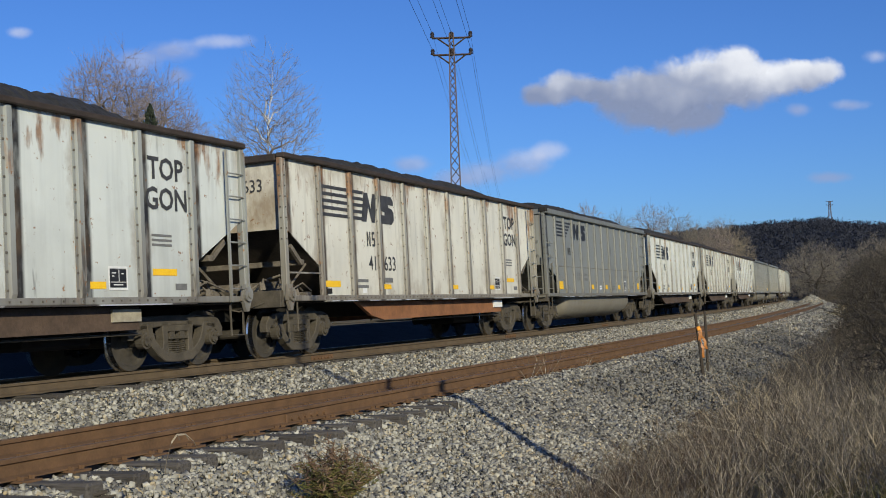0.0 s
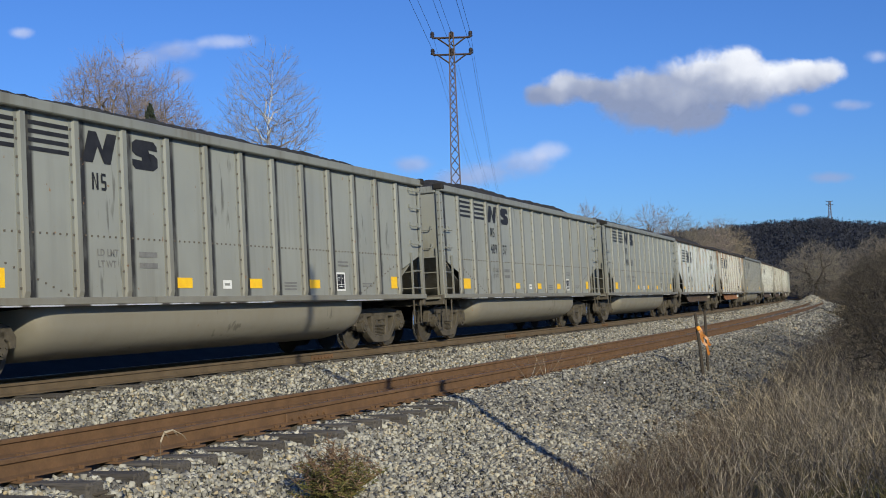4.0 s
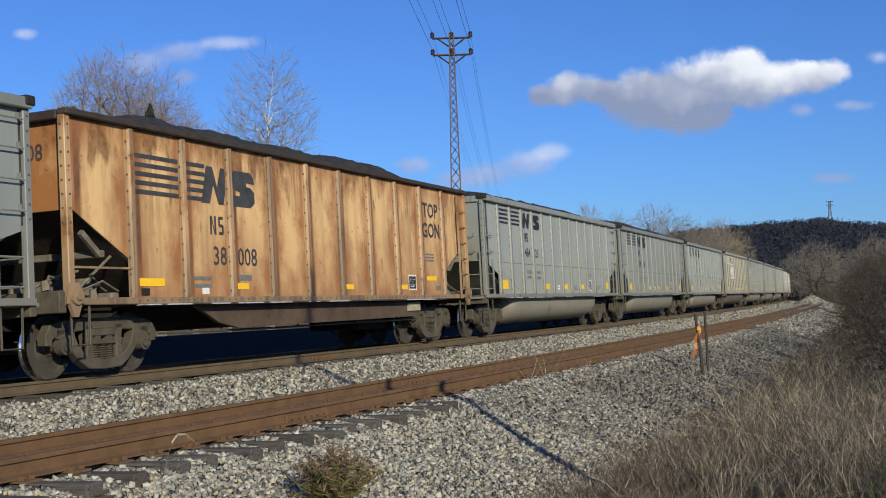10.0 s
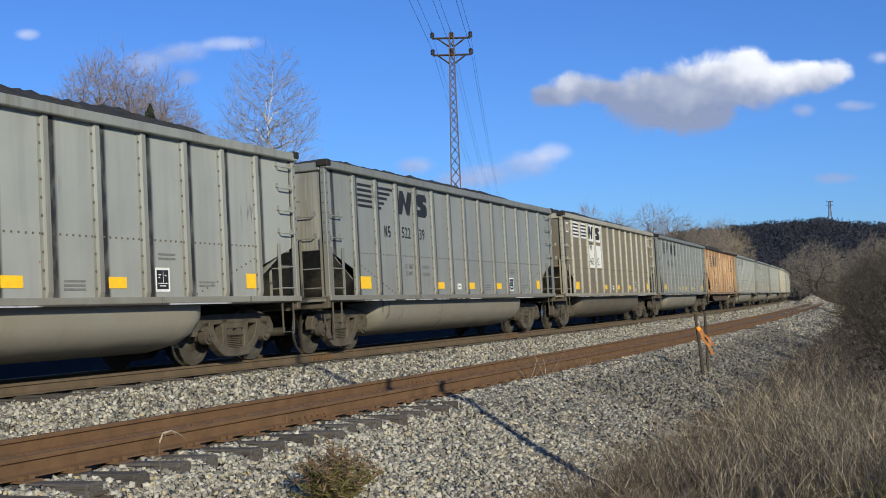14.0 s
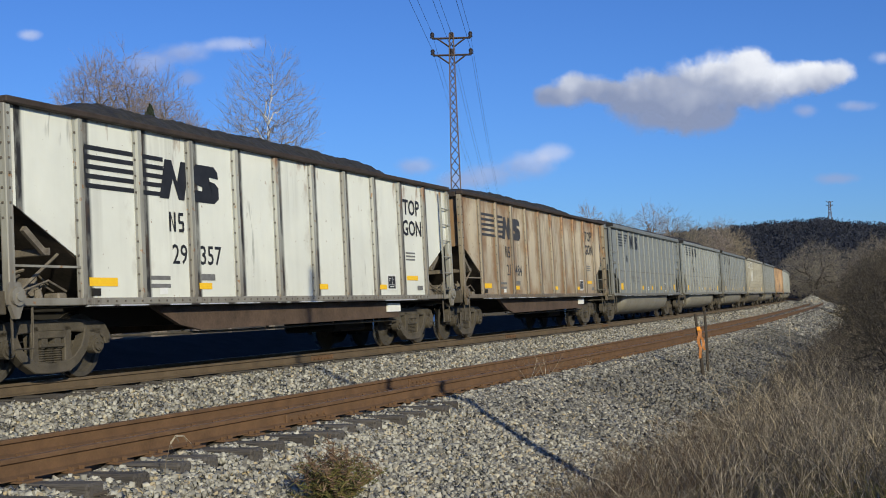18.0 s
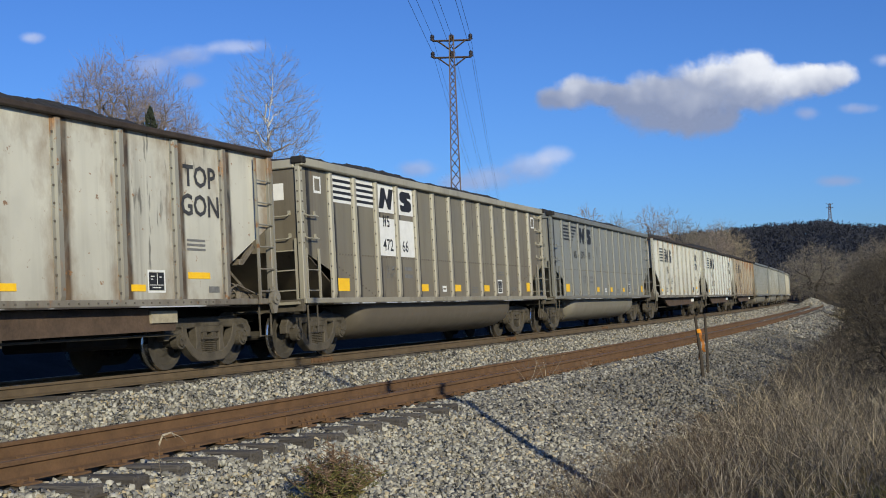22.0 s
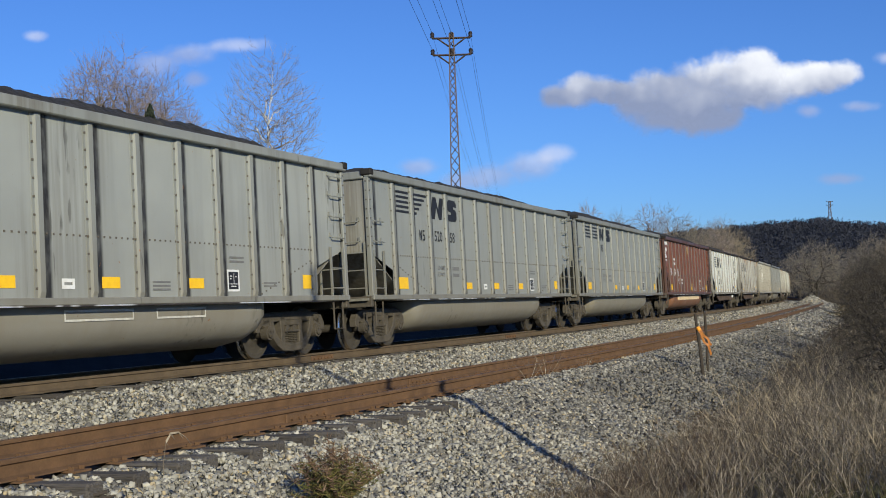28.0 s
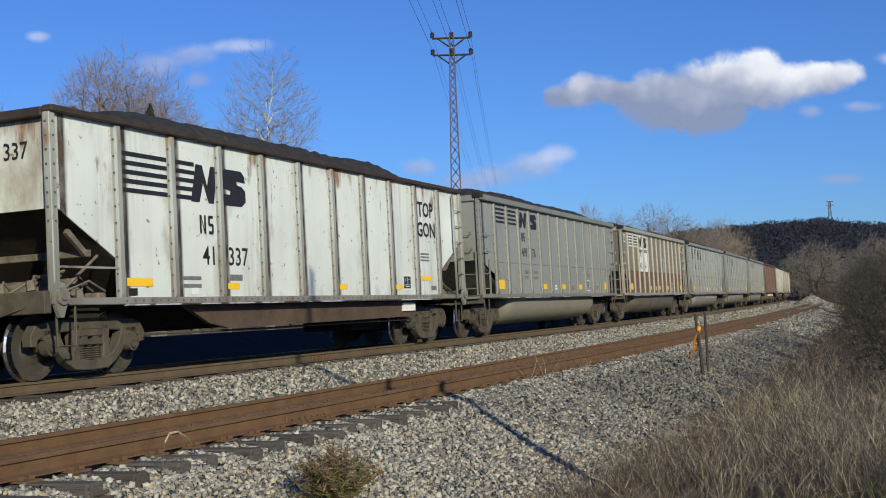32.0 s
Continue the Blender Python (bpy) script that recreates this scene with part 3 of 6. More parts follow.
def mk_outline(bm, outline, axis, a, b):
    prism(bm, outline, axis, a, b)


def mk_rivets(bm, xs, z, y):
    for x in xs:
        bolt(bm, x - 0.013, x + 0.013, y - 0.012, y, z - 0.013, z + 0.013)


def mk_rivet_line(bm, s):
    """Rivets along the slope sheet's edge, seen on the side sheet."""
    for k in range(13):
        x, z = s * (6.16 - 0.145 * k), 1.74 - 0.05 * k
        if abs((abs(x) / 1.0475 + 0.5) % 1 - 0.5) > 0.1:
            bolt(bm, x - 0.013, x + 0.013, -1.532, -1.52, z - 0.013, z + 0.013)


def mk_grab(bm, p, along, out, w=0.42):
    """A bent round handhold with its two bolted feet."""
    p, along, out = Vector(p), Vector(along), Vector(out)
    o = out * 0.1
    up = Vector((0, 0, 0.05))
    rod(bm, [p + up, p + up * 0.2 + o * 0.7, p + o, p + along * w + o, p + along * w + up * 0.2 + o * 0.7, p + along * w + up], 0.013, 5)
    for q in (p + up, p + along * w + up):
        box(bm, q.x - 0.025, q.x + 0.025, q.y - 0.025, q.y + 0.025, q.z - 0.03, q.z + 0.05)


def mk_ladder(bm, x0, x1, y, z0, z1, step=0.38):
    rod(bm, [(x0, y, z0), (x0, y, z1)], 0.028, 4)
    rod(bm, [(x1, y, z0), (x1, y, z1)], 0.028, 4)
    z = z0 + 0.22
    while z < z1 - 0.03:
        rod(bm, [(x0, y, z), (x1, y, z)], 0.014, 5)
        z += step


def mk_step(bm, x, y):
    rod(bm, [(x - 0.19, y, 1.0), (x - 0.18, y, 0.46), (x + 0.18, y, 0.46), (x + 0.19, y, 1.0)], 0.02, 5)


def mk_coupler(bm, s, half):
    box(bm, min(s * (half - 0.6), s * (half + 0.32)), max(s * (half - 0.6), s * (half + 0.32)), -0.09, 0.09, 0.72, 0.92, 0.02)
    prism(bm, [(s * (half + 0.28), -0.17), (s * (half + 0.52), -0.2), (s * (half + 0.56), 0.02), (s * (half + 0.4), 0.06), (s * (half + 0.5), 0.16), (s * (half + 0.3), 0.18)], "z", 0.66, 0.97)
    rod(bm, [(s * (half + 0.05), -1.2, 1.0), (s * (half + 0.15), -0.7, 0.86), (s * (half + 0.35), -0.1, 1.02)], 0.016, 5)
    rod(bm, [(s * (half + 0.2), 0.25, 0.85), (s * (half + 0.5), 0.3, 0.45), (s * (half + 0.62), 0.3, 0.5)], 0.028, 5)


def mk_tub(bm):
    """The deep rounded belly between the trucks, with raked ends."""
    prof = [(1.42, 0.98), (1.40, 0.72), (1.28, 0.50), (1.0, 0.34), (0.6, 0.26), (0, 0.24)]
    prof = [(-y, z) for y, z in prof] + [(y, z) for y, z in prof[-2::-1]]
    stations = [(-4.92, 0.03), (-4.86, 0.5), (-4.74, 0.8), (-4.56, 0.95), (-4.3, 1.0), (4.3, 1.0), (4.56, 0.95), (4.74, 0.8), (4.86, 0.5), (4.92, 0.03)]
    rings = [[bm.verts.new((x, y * (0.8 + 0.2 * k), 0.98 - (0.98 - z) * k)) for y, z in prof] for x, k in stations]
    for a, b in zip(rings, rings[1:]):
        for j in range(len(prof) - 1):
            f = bm.faces.new((a[j], b[j], b[j + 1], a[j + 1]))
            f.smooth = True


def mk_pipe(bm):
    """The train line pipe under the beam, with its hangers."""
    rod(bm, [(-5.0, -1.2, 0.56), (-1.5, -1.2, 0.545), (2.0, -1.2, 0.56), (5.0, -1.2, 0.57)], 0.02, 5)
    for x in (-3.2, -0.6, 1.9, 4.2):
        box(bm, x - 0.015, x + 0.015, -1.22, -1.18, 0.55, 0.62)


def mk_pocket(bm, s):
    """The cast corner pocket at the foot of the end post: a dished disc on a web."""
    disc(bm, s * 7.34, -1.64, -1.56, 1.12, 0.12, 14)
    disc(bm, s * 7.34, -1.665, -1.635, 1.12, 0.06, 12)
    prism(bm, [(s * 7.16, 1.02), (s * 7.5, 1.02), (s * 7.46, 1.3), (s * 7.26, 1.3)], "y", -1.59, -1.56)
    prism(bm, [(s * 7.22, 1.02), (s * 7.46, 1.02), (s * 7.38, 0.84), (s * 7.3, 0.84)], "y", -1.6, -1.54)


def mk_slope(bm, s, x_top, z_top, x_low, z_low):
    prism(bm, [(s * x_top, z_top), (s * x_low, z_low), (s * (x_low - 0.04), z_low), (s * (x_top - 0.04), z_top)], "y", -1.48, 1.48)


def mk_gear(bm, s, x):
    """Brake rigging, reservoir, valve and braces under the slope sheet."""
    rod(bm, [(s * (x - 0.15), -1.0, 1.24), (s * (x - 0.15), 0.6, 1.24)], 0.16, 12)
    rod(bm, [(s * (x - 0.15), -1.06, 1.24), (s * (x - 0.15), -1.0, 1.24)], 0.09, 10)
    for y, z in ((-1.3, 1.7), (0.9, 1.75)):
        rod(bm, [(s * (x + 0.6), y, 1.05), (s * (x - 0.4), y, z)], 0.026, 4)
    box(bm, min(s * (x + 0.18), s * (x + 0.42)), max(s * (x + 0.18), s * (x + 0.42)), -1.28, -1.0, 1.06, 1.24, 0.02)
    box(bm, min(s * (x - 0.5), s * (x - 0.32)), max(s * (x - 0.5), s * (x - 0.32)), -1.36, -1.1, 1.06, 1.18, 0.02)
    rod(bm, [(s * (x + 0.3), -1.15, 1.24), (s * (x + 0.25), -1.1, 1.36), (s * (x - 0.1), -0.9, 1.44)], 0.02, 6)
    rod(bm, [(s * (x + 0.7), -1.4, 1.12), (s * (x - 0.1), -1.38, 1.34), (s * (x - 0.5), -1.34, 1.2)], 0.016, 5)
    rod(bm, [(s * (x + 0.72), -0.6, 1.16), (s * (x + 0.2), -0.75, 1.42), (s * (x - 0.3), -0.8, 1.52)], 0.022, 5)
    for k, (a, y, z, r) in enumerate(((0.45, -0.85, 1.3, 0.07), (0.02, -1.32, 1.16, 0.06), (-0.28, -0.98, 1.32, 0.08), (0.55, -0.4, 1.24, 0.09))):
        rod(bm, [(s * (x + a), y, z - r), (s * (x + a), y + 0.02, z + r)], [r, r * 0.8], 8)
        rod(bm, [(s * (x + a), y, z), (s * (x + a - 0.14), y + 0.06, z + 0.14), (s * (x + a - 0.4), y + 0.1, z + 0.1 - 0.05 * k)], 0.018, 5)
    rod(bm, [(s * (x + 0.7), -1.46, 1.06), (s * (x - 0.55), -1.46, 1.06)], 0.03, 5)


def mk_cross_brace(bm, s, x, z):
    """An angle across the car under the slope sheet, with a gusset on either end."""
    a, b = sorted((s * (x - 0.05), s * (x + 0.05)))
    box(bm, a, b, -1.44, 1.44, z - 0.05, z + 0.05, 0.01)
    for y in (-1.44, 1.36):
        prism(bm, [(s * x, z), (s * (x + 0.4), z + 0.32), (s * (x + 0.46), z + 0.26), (s * (x + 0.06), z - 0.05)], "y", y, y + 0.06)


def mk_end_ladder(bm, s, x):
    """A short ladder on the end of the car."""
    for y in (-1.42, -0.98):
        rod(bm, [(s * x, y, 1.02), (s * x, y, 2.2)], 0.026, 4)
    for z in (1.25, 1.62, 1.98):
        rod(bm, [(s * x, -1.42, z), (s * x, -0.98, z)], 0.014, 5)


def mk_text(bm, string, height, x, z, y, face):
    """Letters of the built-in font, set on the side sheet (face 's') or on the rear end sheet (face 'e')."""
    cu = bpy.data.curves.new("lettering", "FONT")
    cu.body, cu.size, cu.align_x, cu.align_y = string, height * 1.38, "CENTER", "CENTER"
    cu.resolution_u, cu.offset = 2, height * (0.03 if string.isalpha() else 0.014)
    ob = bpy.data.objects.new("lettering", cu)
    scene.collection.objects.link(ob)
    me = bpy.data.meshes.new_from_object(ob.evaluated_get(bpy.context.evaluated_depsgraph_get()))
    bpy.data.objects.remove(ob)
    if face == "s":
        me.transform(Matrix.Translation((x, y, z)) @ pose(0, 0, 0, 90) @ Matrix.Diagonal((0.98, 1, 1, 1)))
    else:
        me.transform(Matrix.Translation((x, y, z)) @ pose(0, 0, 0, 90, 0, -90) @ Matrix.Diagonal((0.86, 1, 1, 1)))
    bm.from_mesh(me)
    bpy.data.meshes.remove(me)


def mk_bars(bm, x0, x1, z0, z1, n, y, lean=0.0, taper=0.0):
    """Plain painted stripes, one above another."""
    h = (z1 - z0) / (2 * n - 1)
    for k in range(n):
        z = z0 + 2 * k * h
        q = taper * (1 - k / max(1, n - 1))
        v = [bm.verts.new(p) for p in ((x0 + lean * (z - z0), y, z), (x1 - q + lean * (z - z0), y, z), (x1 - q + lean * (z + h - z0), y, z + h), (x0 + lean * (z + h - z0), y, z + h))]
        bm.faces.new(v)


def mk_emblem(bm, kind, x0, x1, z0, z1, y):
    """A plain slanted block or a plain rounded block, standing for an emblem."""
    w, h = x1 - x0, z1 - z0
    if kind == "arc":  # a thick open ring
        ring = [[bm.verts.new((x0 + w * (0.5 + r * math.cos(a)), y, z0 + h * (0.5 + r * math.sin(a)))) for a in (0.3 + 4.6 * k / 14 for k in range(15))] for r in (0.5, 0.22)]
        for k in range(14):
            bm.faces.new((ring[0][k], ring[0][k + 1], ring[1][k + 1], ring[1][k]))
        return
    if kind == "slant":
        for o in ([(0, 0), (0.30, 0), (0.44, 0.52), (0.62, 0), (0.80, 0), (1, 1), (0.72, 1), (0.58, 0.46), (0.42, 1), (0.2, 1)],):
            bm.faces.new([bm.verts.new((x0 + a * w, y, z0 + b * h)) for a, b in o])
    else:
        o = [(0.12, 0), (0.82, 0), (1, 0.14), (1, 0.44), (0.86, 0.56), (0.62, 0.60), (0.64, 0.70), (1, 0.68), (0.98, 0.86), (0.84, 1), (0.16, 1), (0, 0.86), (0, 0.58), (0.14, 0.46),
             (0.38, 0.41), (0.36, 0.30), (0, 0.32), (0, 0.12)]
        bm.faces.new([bm.verts.new((x0 + a * w, y, z0 + b * h)) for a, b in o])
    bmesh.ops.triangulate(bm, faces=bm.faces[:])


def mk_rect(bm, x0, x1, z0, z1, y):
    bm.faces.new([bm.verts.new(p) for p in ((x0, y, z0), (x1, y, z0), (x1, y, z1), (x0, y, z1))])


def mk_panel_frame(bm, x0, x1, z0, z1, y, b):
    for a in ((x0, x1, z0, z0 + b), (x0, x1, z1 - b, z1), (x0, x0 + b, z0 + b, z1 - b), (x1 - b, x1, z0 + b, z1 - b)):
        mk_rect(bm, *a, y)


def mk_grid(bm, x0, x1, z0, z1, y):
    """The fine lines and small blocks of a stencilled data plate."""
    w, h = x1 - x0, z1 - z0
    mk_rect(bm, x0 + w * 0.53, x0 + w * 0.57, z0 + h * 0.3, z1, y)
    mk_rect(bm, x0, x1, z0 + h * 0.25, z0 + h * 0.29, y)
    for a, b, c in ((0.1, 0.36, 0.78), (0.1, 0.26, 0.6), (0.7, 0.86, 0.74), (0.2, 0.8, 0.08)):
        mk_rect(bm, x0 + w * a, x0 + w * b, z0 + h * c, z0 + h * (c + 0.06), y)


def mk_mark(bm, x, z, h, y):
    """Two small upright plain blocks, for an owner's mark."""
    for a in (x, x + h * 0.42):
        mk_rect(bm, a, a + h * 0.16, z, z + h, y)
    v = [bm.verts.new(p) for p in ((x + h * 0.16, y, z + h), (x + h * 0.16, y, z + h * 0.78), (x + h * 0.42, y, z), (x + h * 0.42, y, z + h * 0.22))]
    bm.faces.new(v)
    for b in (0.0, 0.42, 0.84):
        mk_rect(bm, x + h * 0.84, x + h * 1.26, z + h * b, z + h * (b + 0.16), y)
    mk_rect(bm, x + h * 0.8, x + h * 0.96, z + h * 0.5, z + h * 0.92, y - 0.001)
    mk_rect(bm, x + h * 1.14, x + h * 1.3, z + h * 0.08, z + h * 0.5, y - 0.001)


SHEET_Y = -1.521


def sign(name, key, mat, car, make, *args, label=""):
    return piece(name, key, mat, car, make, *args, label=label)


def lettering(car, strings, mat, at_z, height, xs, tag):
    for txt, x in zip(strings, xs):
        if txt:
            piece("number", f"text_{txt}_{tag}_{x:.2f}", mat, car, mk_text, txt, height, x, at_z, SHEET_Y - 0.004, "s")


def tub_car(style, paint, rib_paint, number, rise, truck_mat, seed, lettercol, tub_paint=None, end_number=""):
    """A long bathtub coal gondola: flat sheets between hat stakes, belly between the trucks."""
    car = new("coal_car")
    half = 7.58
    rib_x = [-6.285 + 1.0475 * k for k in range(13)]
    tub_paint = tub_paint or paint
    wing = [(-6.37, 1.08), (6.37, 1.08), (6.37, 1.62), (7.56, 2.0), (7.56, 3.6), (-7.56, 3.6), (-7.56, 2.0), (-6.37, 1.62)]
    for y in (-1, 1):
        a, b = sorted((y * 1.50, y * 1.52))
        piece("side_sheet", f"g_sheet{y}", paint, car, mk_outline, wing, "y", a, b)
        for x in rib_x:
            piece("stake", f"g_rib{x:.2f}{y}", rib_paint, car, mk_rib, x, 1.06, 3.55, 0.075, y * 1.52)
        a, b = sorted((y * 1.48, y * 1.64))
        piece("top_chord", f"g_chord{y}", rib_paint, car, mk_box, -half, half, a, b, 3.53, TOP, 0.015)
        a, b = sorted((y * 1.44, y * 1.60))
        piece("side_sill", f"g_sill{y}", rib_paint, car, mk_box, -half, half, a, b, SILL + 0.02, 1.1, 0.01)
        a, b = sorted((y * 1.56, y * 1.615))
        piece("sill_lip", f"g_lip{y}", M_BRIGHT if y < 0 else rib_paint, car, mk_box, -6.5, 6.5, a, b, SILL, SILL + 0.018, label="worn bright lower lip")
        for s in (-1, 1):
            a, b = sorted((s * 7.46, s * 7.58))
            c, d = sorted((y * 1.47, y * 1.575))
            piece("corner_post", f"g_post{y}{s}", rib_paint, car, mk_post, a, b, c, d, 1.0, 3.53)
            piece("ladder", f"g_lad{y}{s}", rib_paint, car, mk_ladder, s * 6.92, s * 7.42, y * 1.56, 1.02, 2.02)
            piece("step", f"g_step{y}{s}", M_TRUCK, car, mk_step, s * 7.2, y * 1.52)
            tall = (s > 0) == (y < 0)
            for z in ((2.2, 2.62) if not tall else (2.2, 2.6, 3.0, 3.38)):
                piece("grab_iron", f"g_grab{y}{s}{z}", rib_paint, car, mk_grab, (s * 6.98, y * 1.52, z), (s, 0, 0), (0, y, 0))
    rivets = piece("row_of_rivets", "g_riv", rib_paint, car, mk_rivets, [-6.1 + 0.13 * k for k in range(95)], 1.95, -1.52)
    tagged(rivets, kind="stuff")
    for s in (-1, 1):
        a, b = sorted((s * 7.46, s * 7.52))
        piece("end_sheet", f"g_end{s}", END_PAINT.get(style, paint), car, mk_box, a, b, -1.48, 1.48, 1.98, 3.6)
        a, b = sorted((s * 7.42, s * 7.58))
        piece("end_chord", f"g_echord{s}", rib_paint, car, mk_box, a, b, -1.46, 1.46, 3.5, 3.66, 0.015)
        piece("slope_sheet", f"g_slope{s}", END_PAINT.get(style, tub_paint), car, mk_slope, s, 7.42, 2.0, 5.6, 0.98)
        a, b = sorted((s * 6.2, s * 7.72))
        piece("platform", f"g_plat{s}", rib_paint, car, mk_box, a, b, -1.5, 1.5, 0.99, 1.04)
        piece("end_sill", f"g_esill{s}", M_TRUCK, car, mk_box, *sorted((s * 7.5, s * 7.62)), -1.55, 1.55, 0.86, 1.08, 0.01)
        piece("end_ladder", f"g_elad{s}", rib_paint, car, mk_end_ladder, s, 7.56)
        piece("coupler", f"g_coup{s}", M_TRUCK, car, mk_coupler, s, 7.5)
        for z in (2.2, 2.62):
            piece("grab_iron", f"g_egrab{s}{z}", rib_paint, car, mk_grab, (s * 7.52, -1.3, z), (0, 1, 0), (s, 0, 0))
        truck(car, s * 6.17, truck_mat)
    for s in (-1, 1):
        piece("corner_cap", f"g_cap{s}", M_UNDER, car, mk_box, *sorted((s * 7.44, s * 7.62)), -1.66, -1.42, 3.57, 3.705, 0.02, label="black cap on the top corner")
        tagged(piece("slanting_rivets", f"g_rivs{s}", rib_paint, car, mk_rivet_line, s), kind="stuff")
    piece("belly", "g_tub", tub_paint, car, mk_tub)
    piece("centre_sill", "g_csill", M_UNDER, car, mk_box, -7.5, 7.5, -0.25, 0.25, 0.78, 1.0)
    piece("coal_load", f"g_coal{seed % 4}{rise}", M_COAL, car, mk_coal, 7.35, rise, 2.2, 11.0 * (seed % 4), label="heaped black coal")
    # markings
    y = SHEET_Y - 0.003
    bay = [(-6.285 + 1.0475 * k + 0.12, -6.285 + 1.0475 * (k + 1) - 0.09) for k in range(12)]
    mid = [(a + b) / 2 for a, b in bay]
    if style in ("A", "B"):
        for k in (0, 1):
            sign("stripes", f"g_str{k}", lettercol, car, mk_bars, bay[k][0] + 0.02, bay[k][1] - 0.02, 3.02, 3.42, 4, y - 0.004)
        if style == "B":
            for k in (0, 1, 2, 3):
                sign("white_panel", f"g_wp{k}", M_WHITE, car, mk_rect, bay[k][0] - 0.03, bay[k][1] + 0.03, 2.96 if k < 2 else 2.9, 3.5, y, label="white painted panel")
            for k in (2, 3):
                sign("white_panel", f"g_wq{k}", M_WHITE, car, mk_rect, bay[k][0] - 0.03, bay[k][1] + 0.03, 1.98, 2.78, y, label="white painted panel")
            for x in (-6.8, 6.75):
                sign("square_mark", f"g_sq{x}", M_WHITE, car, mk_panel_frame, x - 0.15, x + 0.15, 3.08, 3.4, y, 0.045)
        sign("emblem", "g_em1", lettercol, car, mk_emblem, "slant", bay[2][0] + 0.02, bay[2][1] - 0.04, 2.98, 3.42, y - 0.005)
        sign("emblem", "g_em2", lettercol, car, mk_emblem, "round", bay[3][0] + 0.1, bay[3][1] - 0.12, 2.98, 3.42, y - 0.005)
        sign("reporting_mark", "g_rm", lettercol, car, mk_mark, mid[2] - 0.2, 2.6, 0.24, y - 0.005)
        lettering(car, number, lettercol, 2.27 if style == "A" else 2.2, 0.26, (mid[2] + 0.02, mid[3] - 0.12), "A")
    elif style == "C":
        sign("stripes", "g_strc", lettercol, car, mk_bars, bay[0][0] + 0.1, bay[0][1] - 0.05, 2.9, 3.38, 5, y - 0.004)
        sign("stripes", "g_strt", lettercol, car, mk_bars, bay[1][0] - 0.02, bay[1][1] - 0.02, 2.9, 3.38, 5, y - 0.004, 0.0, 0.62)
        sign("emblem", "g_em3", lettercol, car, mk_emblem, "slant", bay[2][0] - 0.02, bay[2][1], 2.86, 3.38, y - 0.005)
        sign("emblem", "g_em4", lettercol, car, mk_emblem, "round", bay[3][0] + 0.04, bay[3][1] - 0.2, 2.86, 3.38, y - 0.005)
        sign("reporting_mark", "g_rm2", lettercol, car, mk_mark, mid[1] - 0.12, 2.33, 0.24, y - 0.005)
        lettering(car, number, lettercol, 2.45, 0.25, (mid[2], mid[3] - 0.14), "C")
    elif style == "R":
        lettering(car, number, M_WHITE, 2.05, 0.36, (mid[0], mid[1], mid[2] - 0.08), "R")
        sign("emblem", "g_rem", M_WHITE, car, mk_emblem, "arc", -7.2, -6.55, 2.72, 3.2, y - 0.004, label="white painted emblem")
        sign("emblem_tail", "g_rtail", M_WHITE, car, mk_bars, -7.35, -6.75, 2.55, 2.78, 2, y - 0.004)
        sign("name_bar", "g_rname", M_WHITE, car, mk_bars, -7.3, -6.45, 3.32, 3.46, 1, y - 0.004)
        sign("reporting_mark", "g_rrm", M_WHITE, car, mk_bars, mid[1] - 0.2, mid[1] + 0.24, 2.42, 2.74, 2, y - 0.005)
        sign("patch", "g_rp1", M_TAN, car, mk_rect, mid[5] + 0.0, mid[5] + 0.42, 3.05, 3.42, y - 0.002, label="tan repair stencil patch")
        sign("patch", "g_rp2", M_TAN, car, mk_rect, mid[6] - 0.1, mid[6] + 0.25, 1.2, 1.55, y - 0.002, label="tan repair stencil patch")
        piece("belly_stripe", "g_bst", M_CREAM, car, mk_box, -3.55, 3.55, -1.435, -1.40, 0.74, 0.93, label="cream stripe along the belly")
    for k, w in ((0, 0.44), (4, 0.34), (6, 0.34), (8, 0.34), (11, 0.3)):
        x = bay[k][0] + (0.06 if k != 11 else 0.5)
        if style != "R" or k in (0, 11, 6):
            sign("reflector", f"g_ref{k}", M_YELLOW, car, mk_rect, x, x + w + 0.06, 1.23, 1.39 if k not in (0, 11) else 1.48, y - 0.004, label="yellow reflective sticker")
    sign("data_plate", "g_dp", M_BLACK, car, mk_rect, bay[9][0] + 0.12, bay[9][0] + 0.42, 1.22, 1.5, y - 0.003)
    sign("data_plate_border", "g_dpb", M_WHITE, car, mk_panel_frame, bay[9][0] + 0.09, bay[9][0] + 0.45, 1.18, 1.54, y - 0.005, 0.035)
    sign("data_plate_mark", "g_dpm", M_WHITE, car, mk_grid, bay[9][0] + 0.14, bay[9][0] + 0.4, 1.24, 1.48, y - 0.006)
    sten = M_STENCIL if style != "R" else M_WHITE
    if style == "R":
        piece("word", "text_G52X", M_WHITE, car, mk_text, "G52X", 0.12, bay[11][0] + 0.7, 1.165, y - 0.004, "s", label="white stencilled word")
    else:
        sign("white_label", "g_wl", M_WHITE, car, mk_panel_frame, mid[5] - 0.14, mid[5] + 0.12, 1.22, 1.36, y - 0.004, 0.05, label="small white label")
    for word, x, z in (("LD", -0.06, 1.72), ("LMT", 0.2, 1.72), ("LT", -0.06, 1.56), ("WT", 0.16, 1.56)):
        piece("small_word", f"text_{word}", sten, car, mk_text, word, 0.1, mid[2] + x, z, y - 0.003, "s")
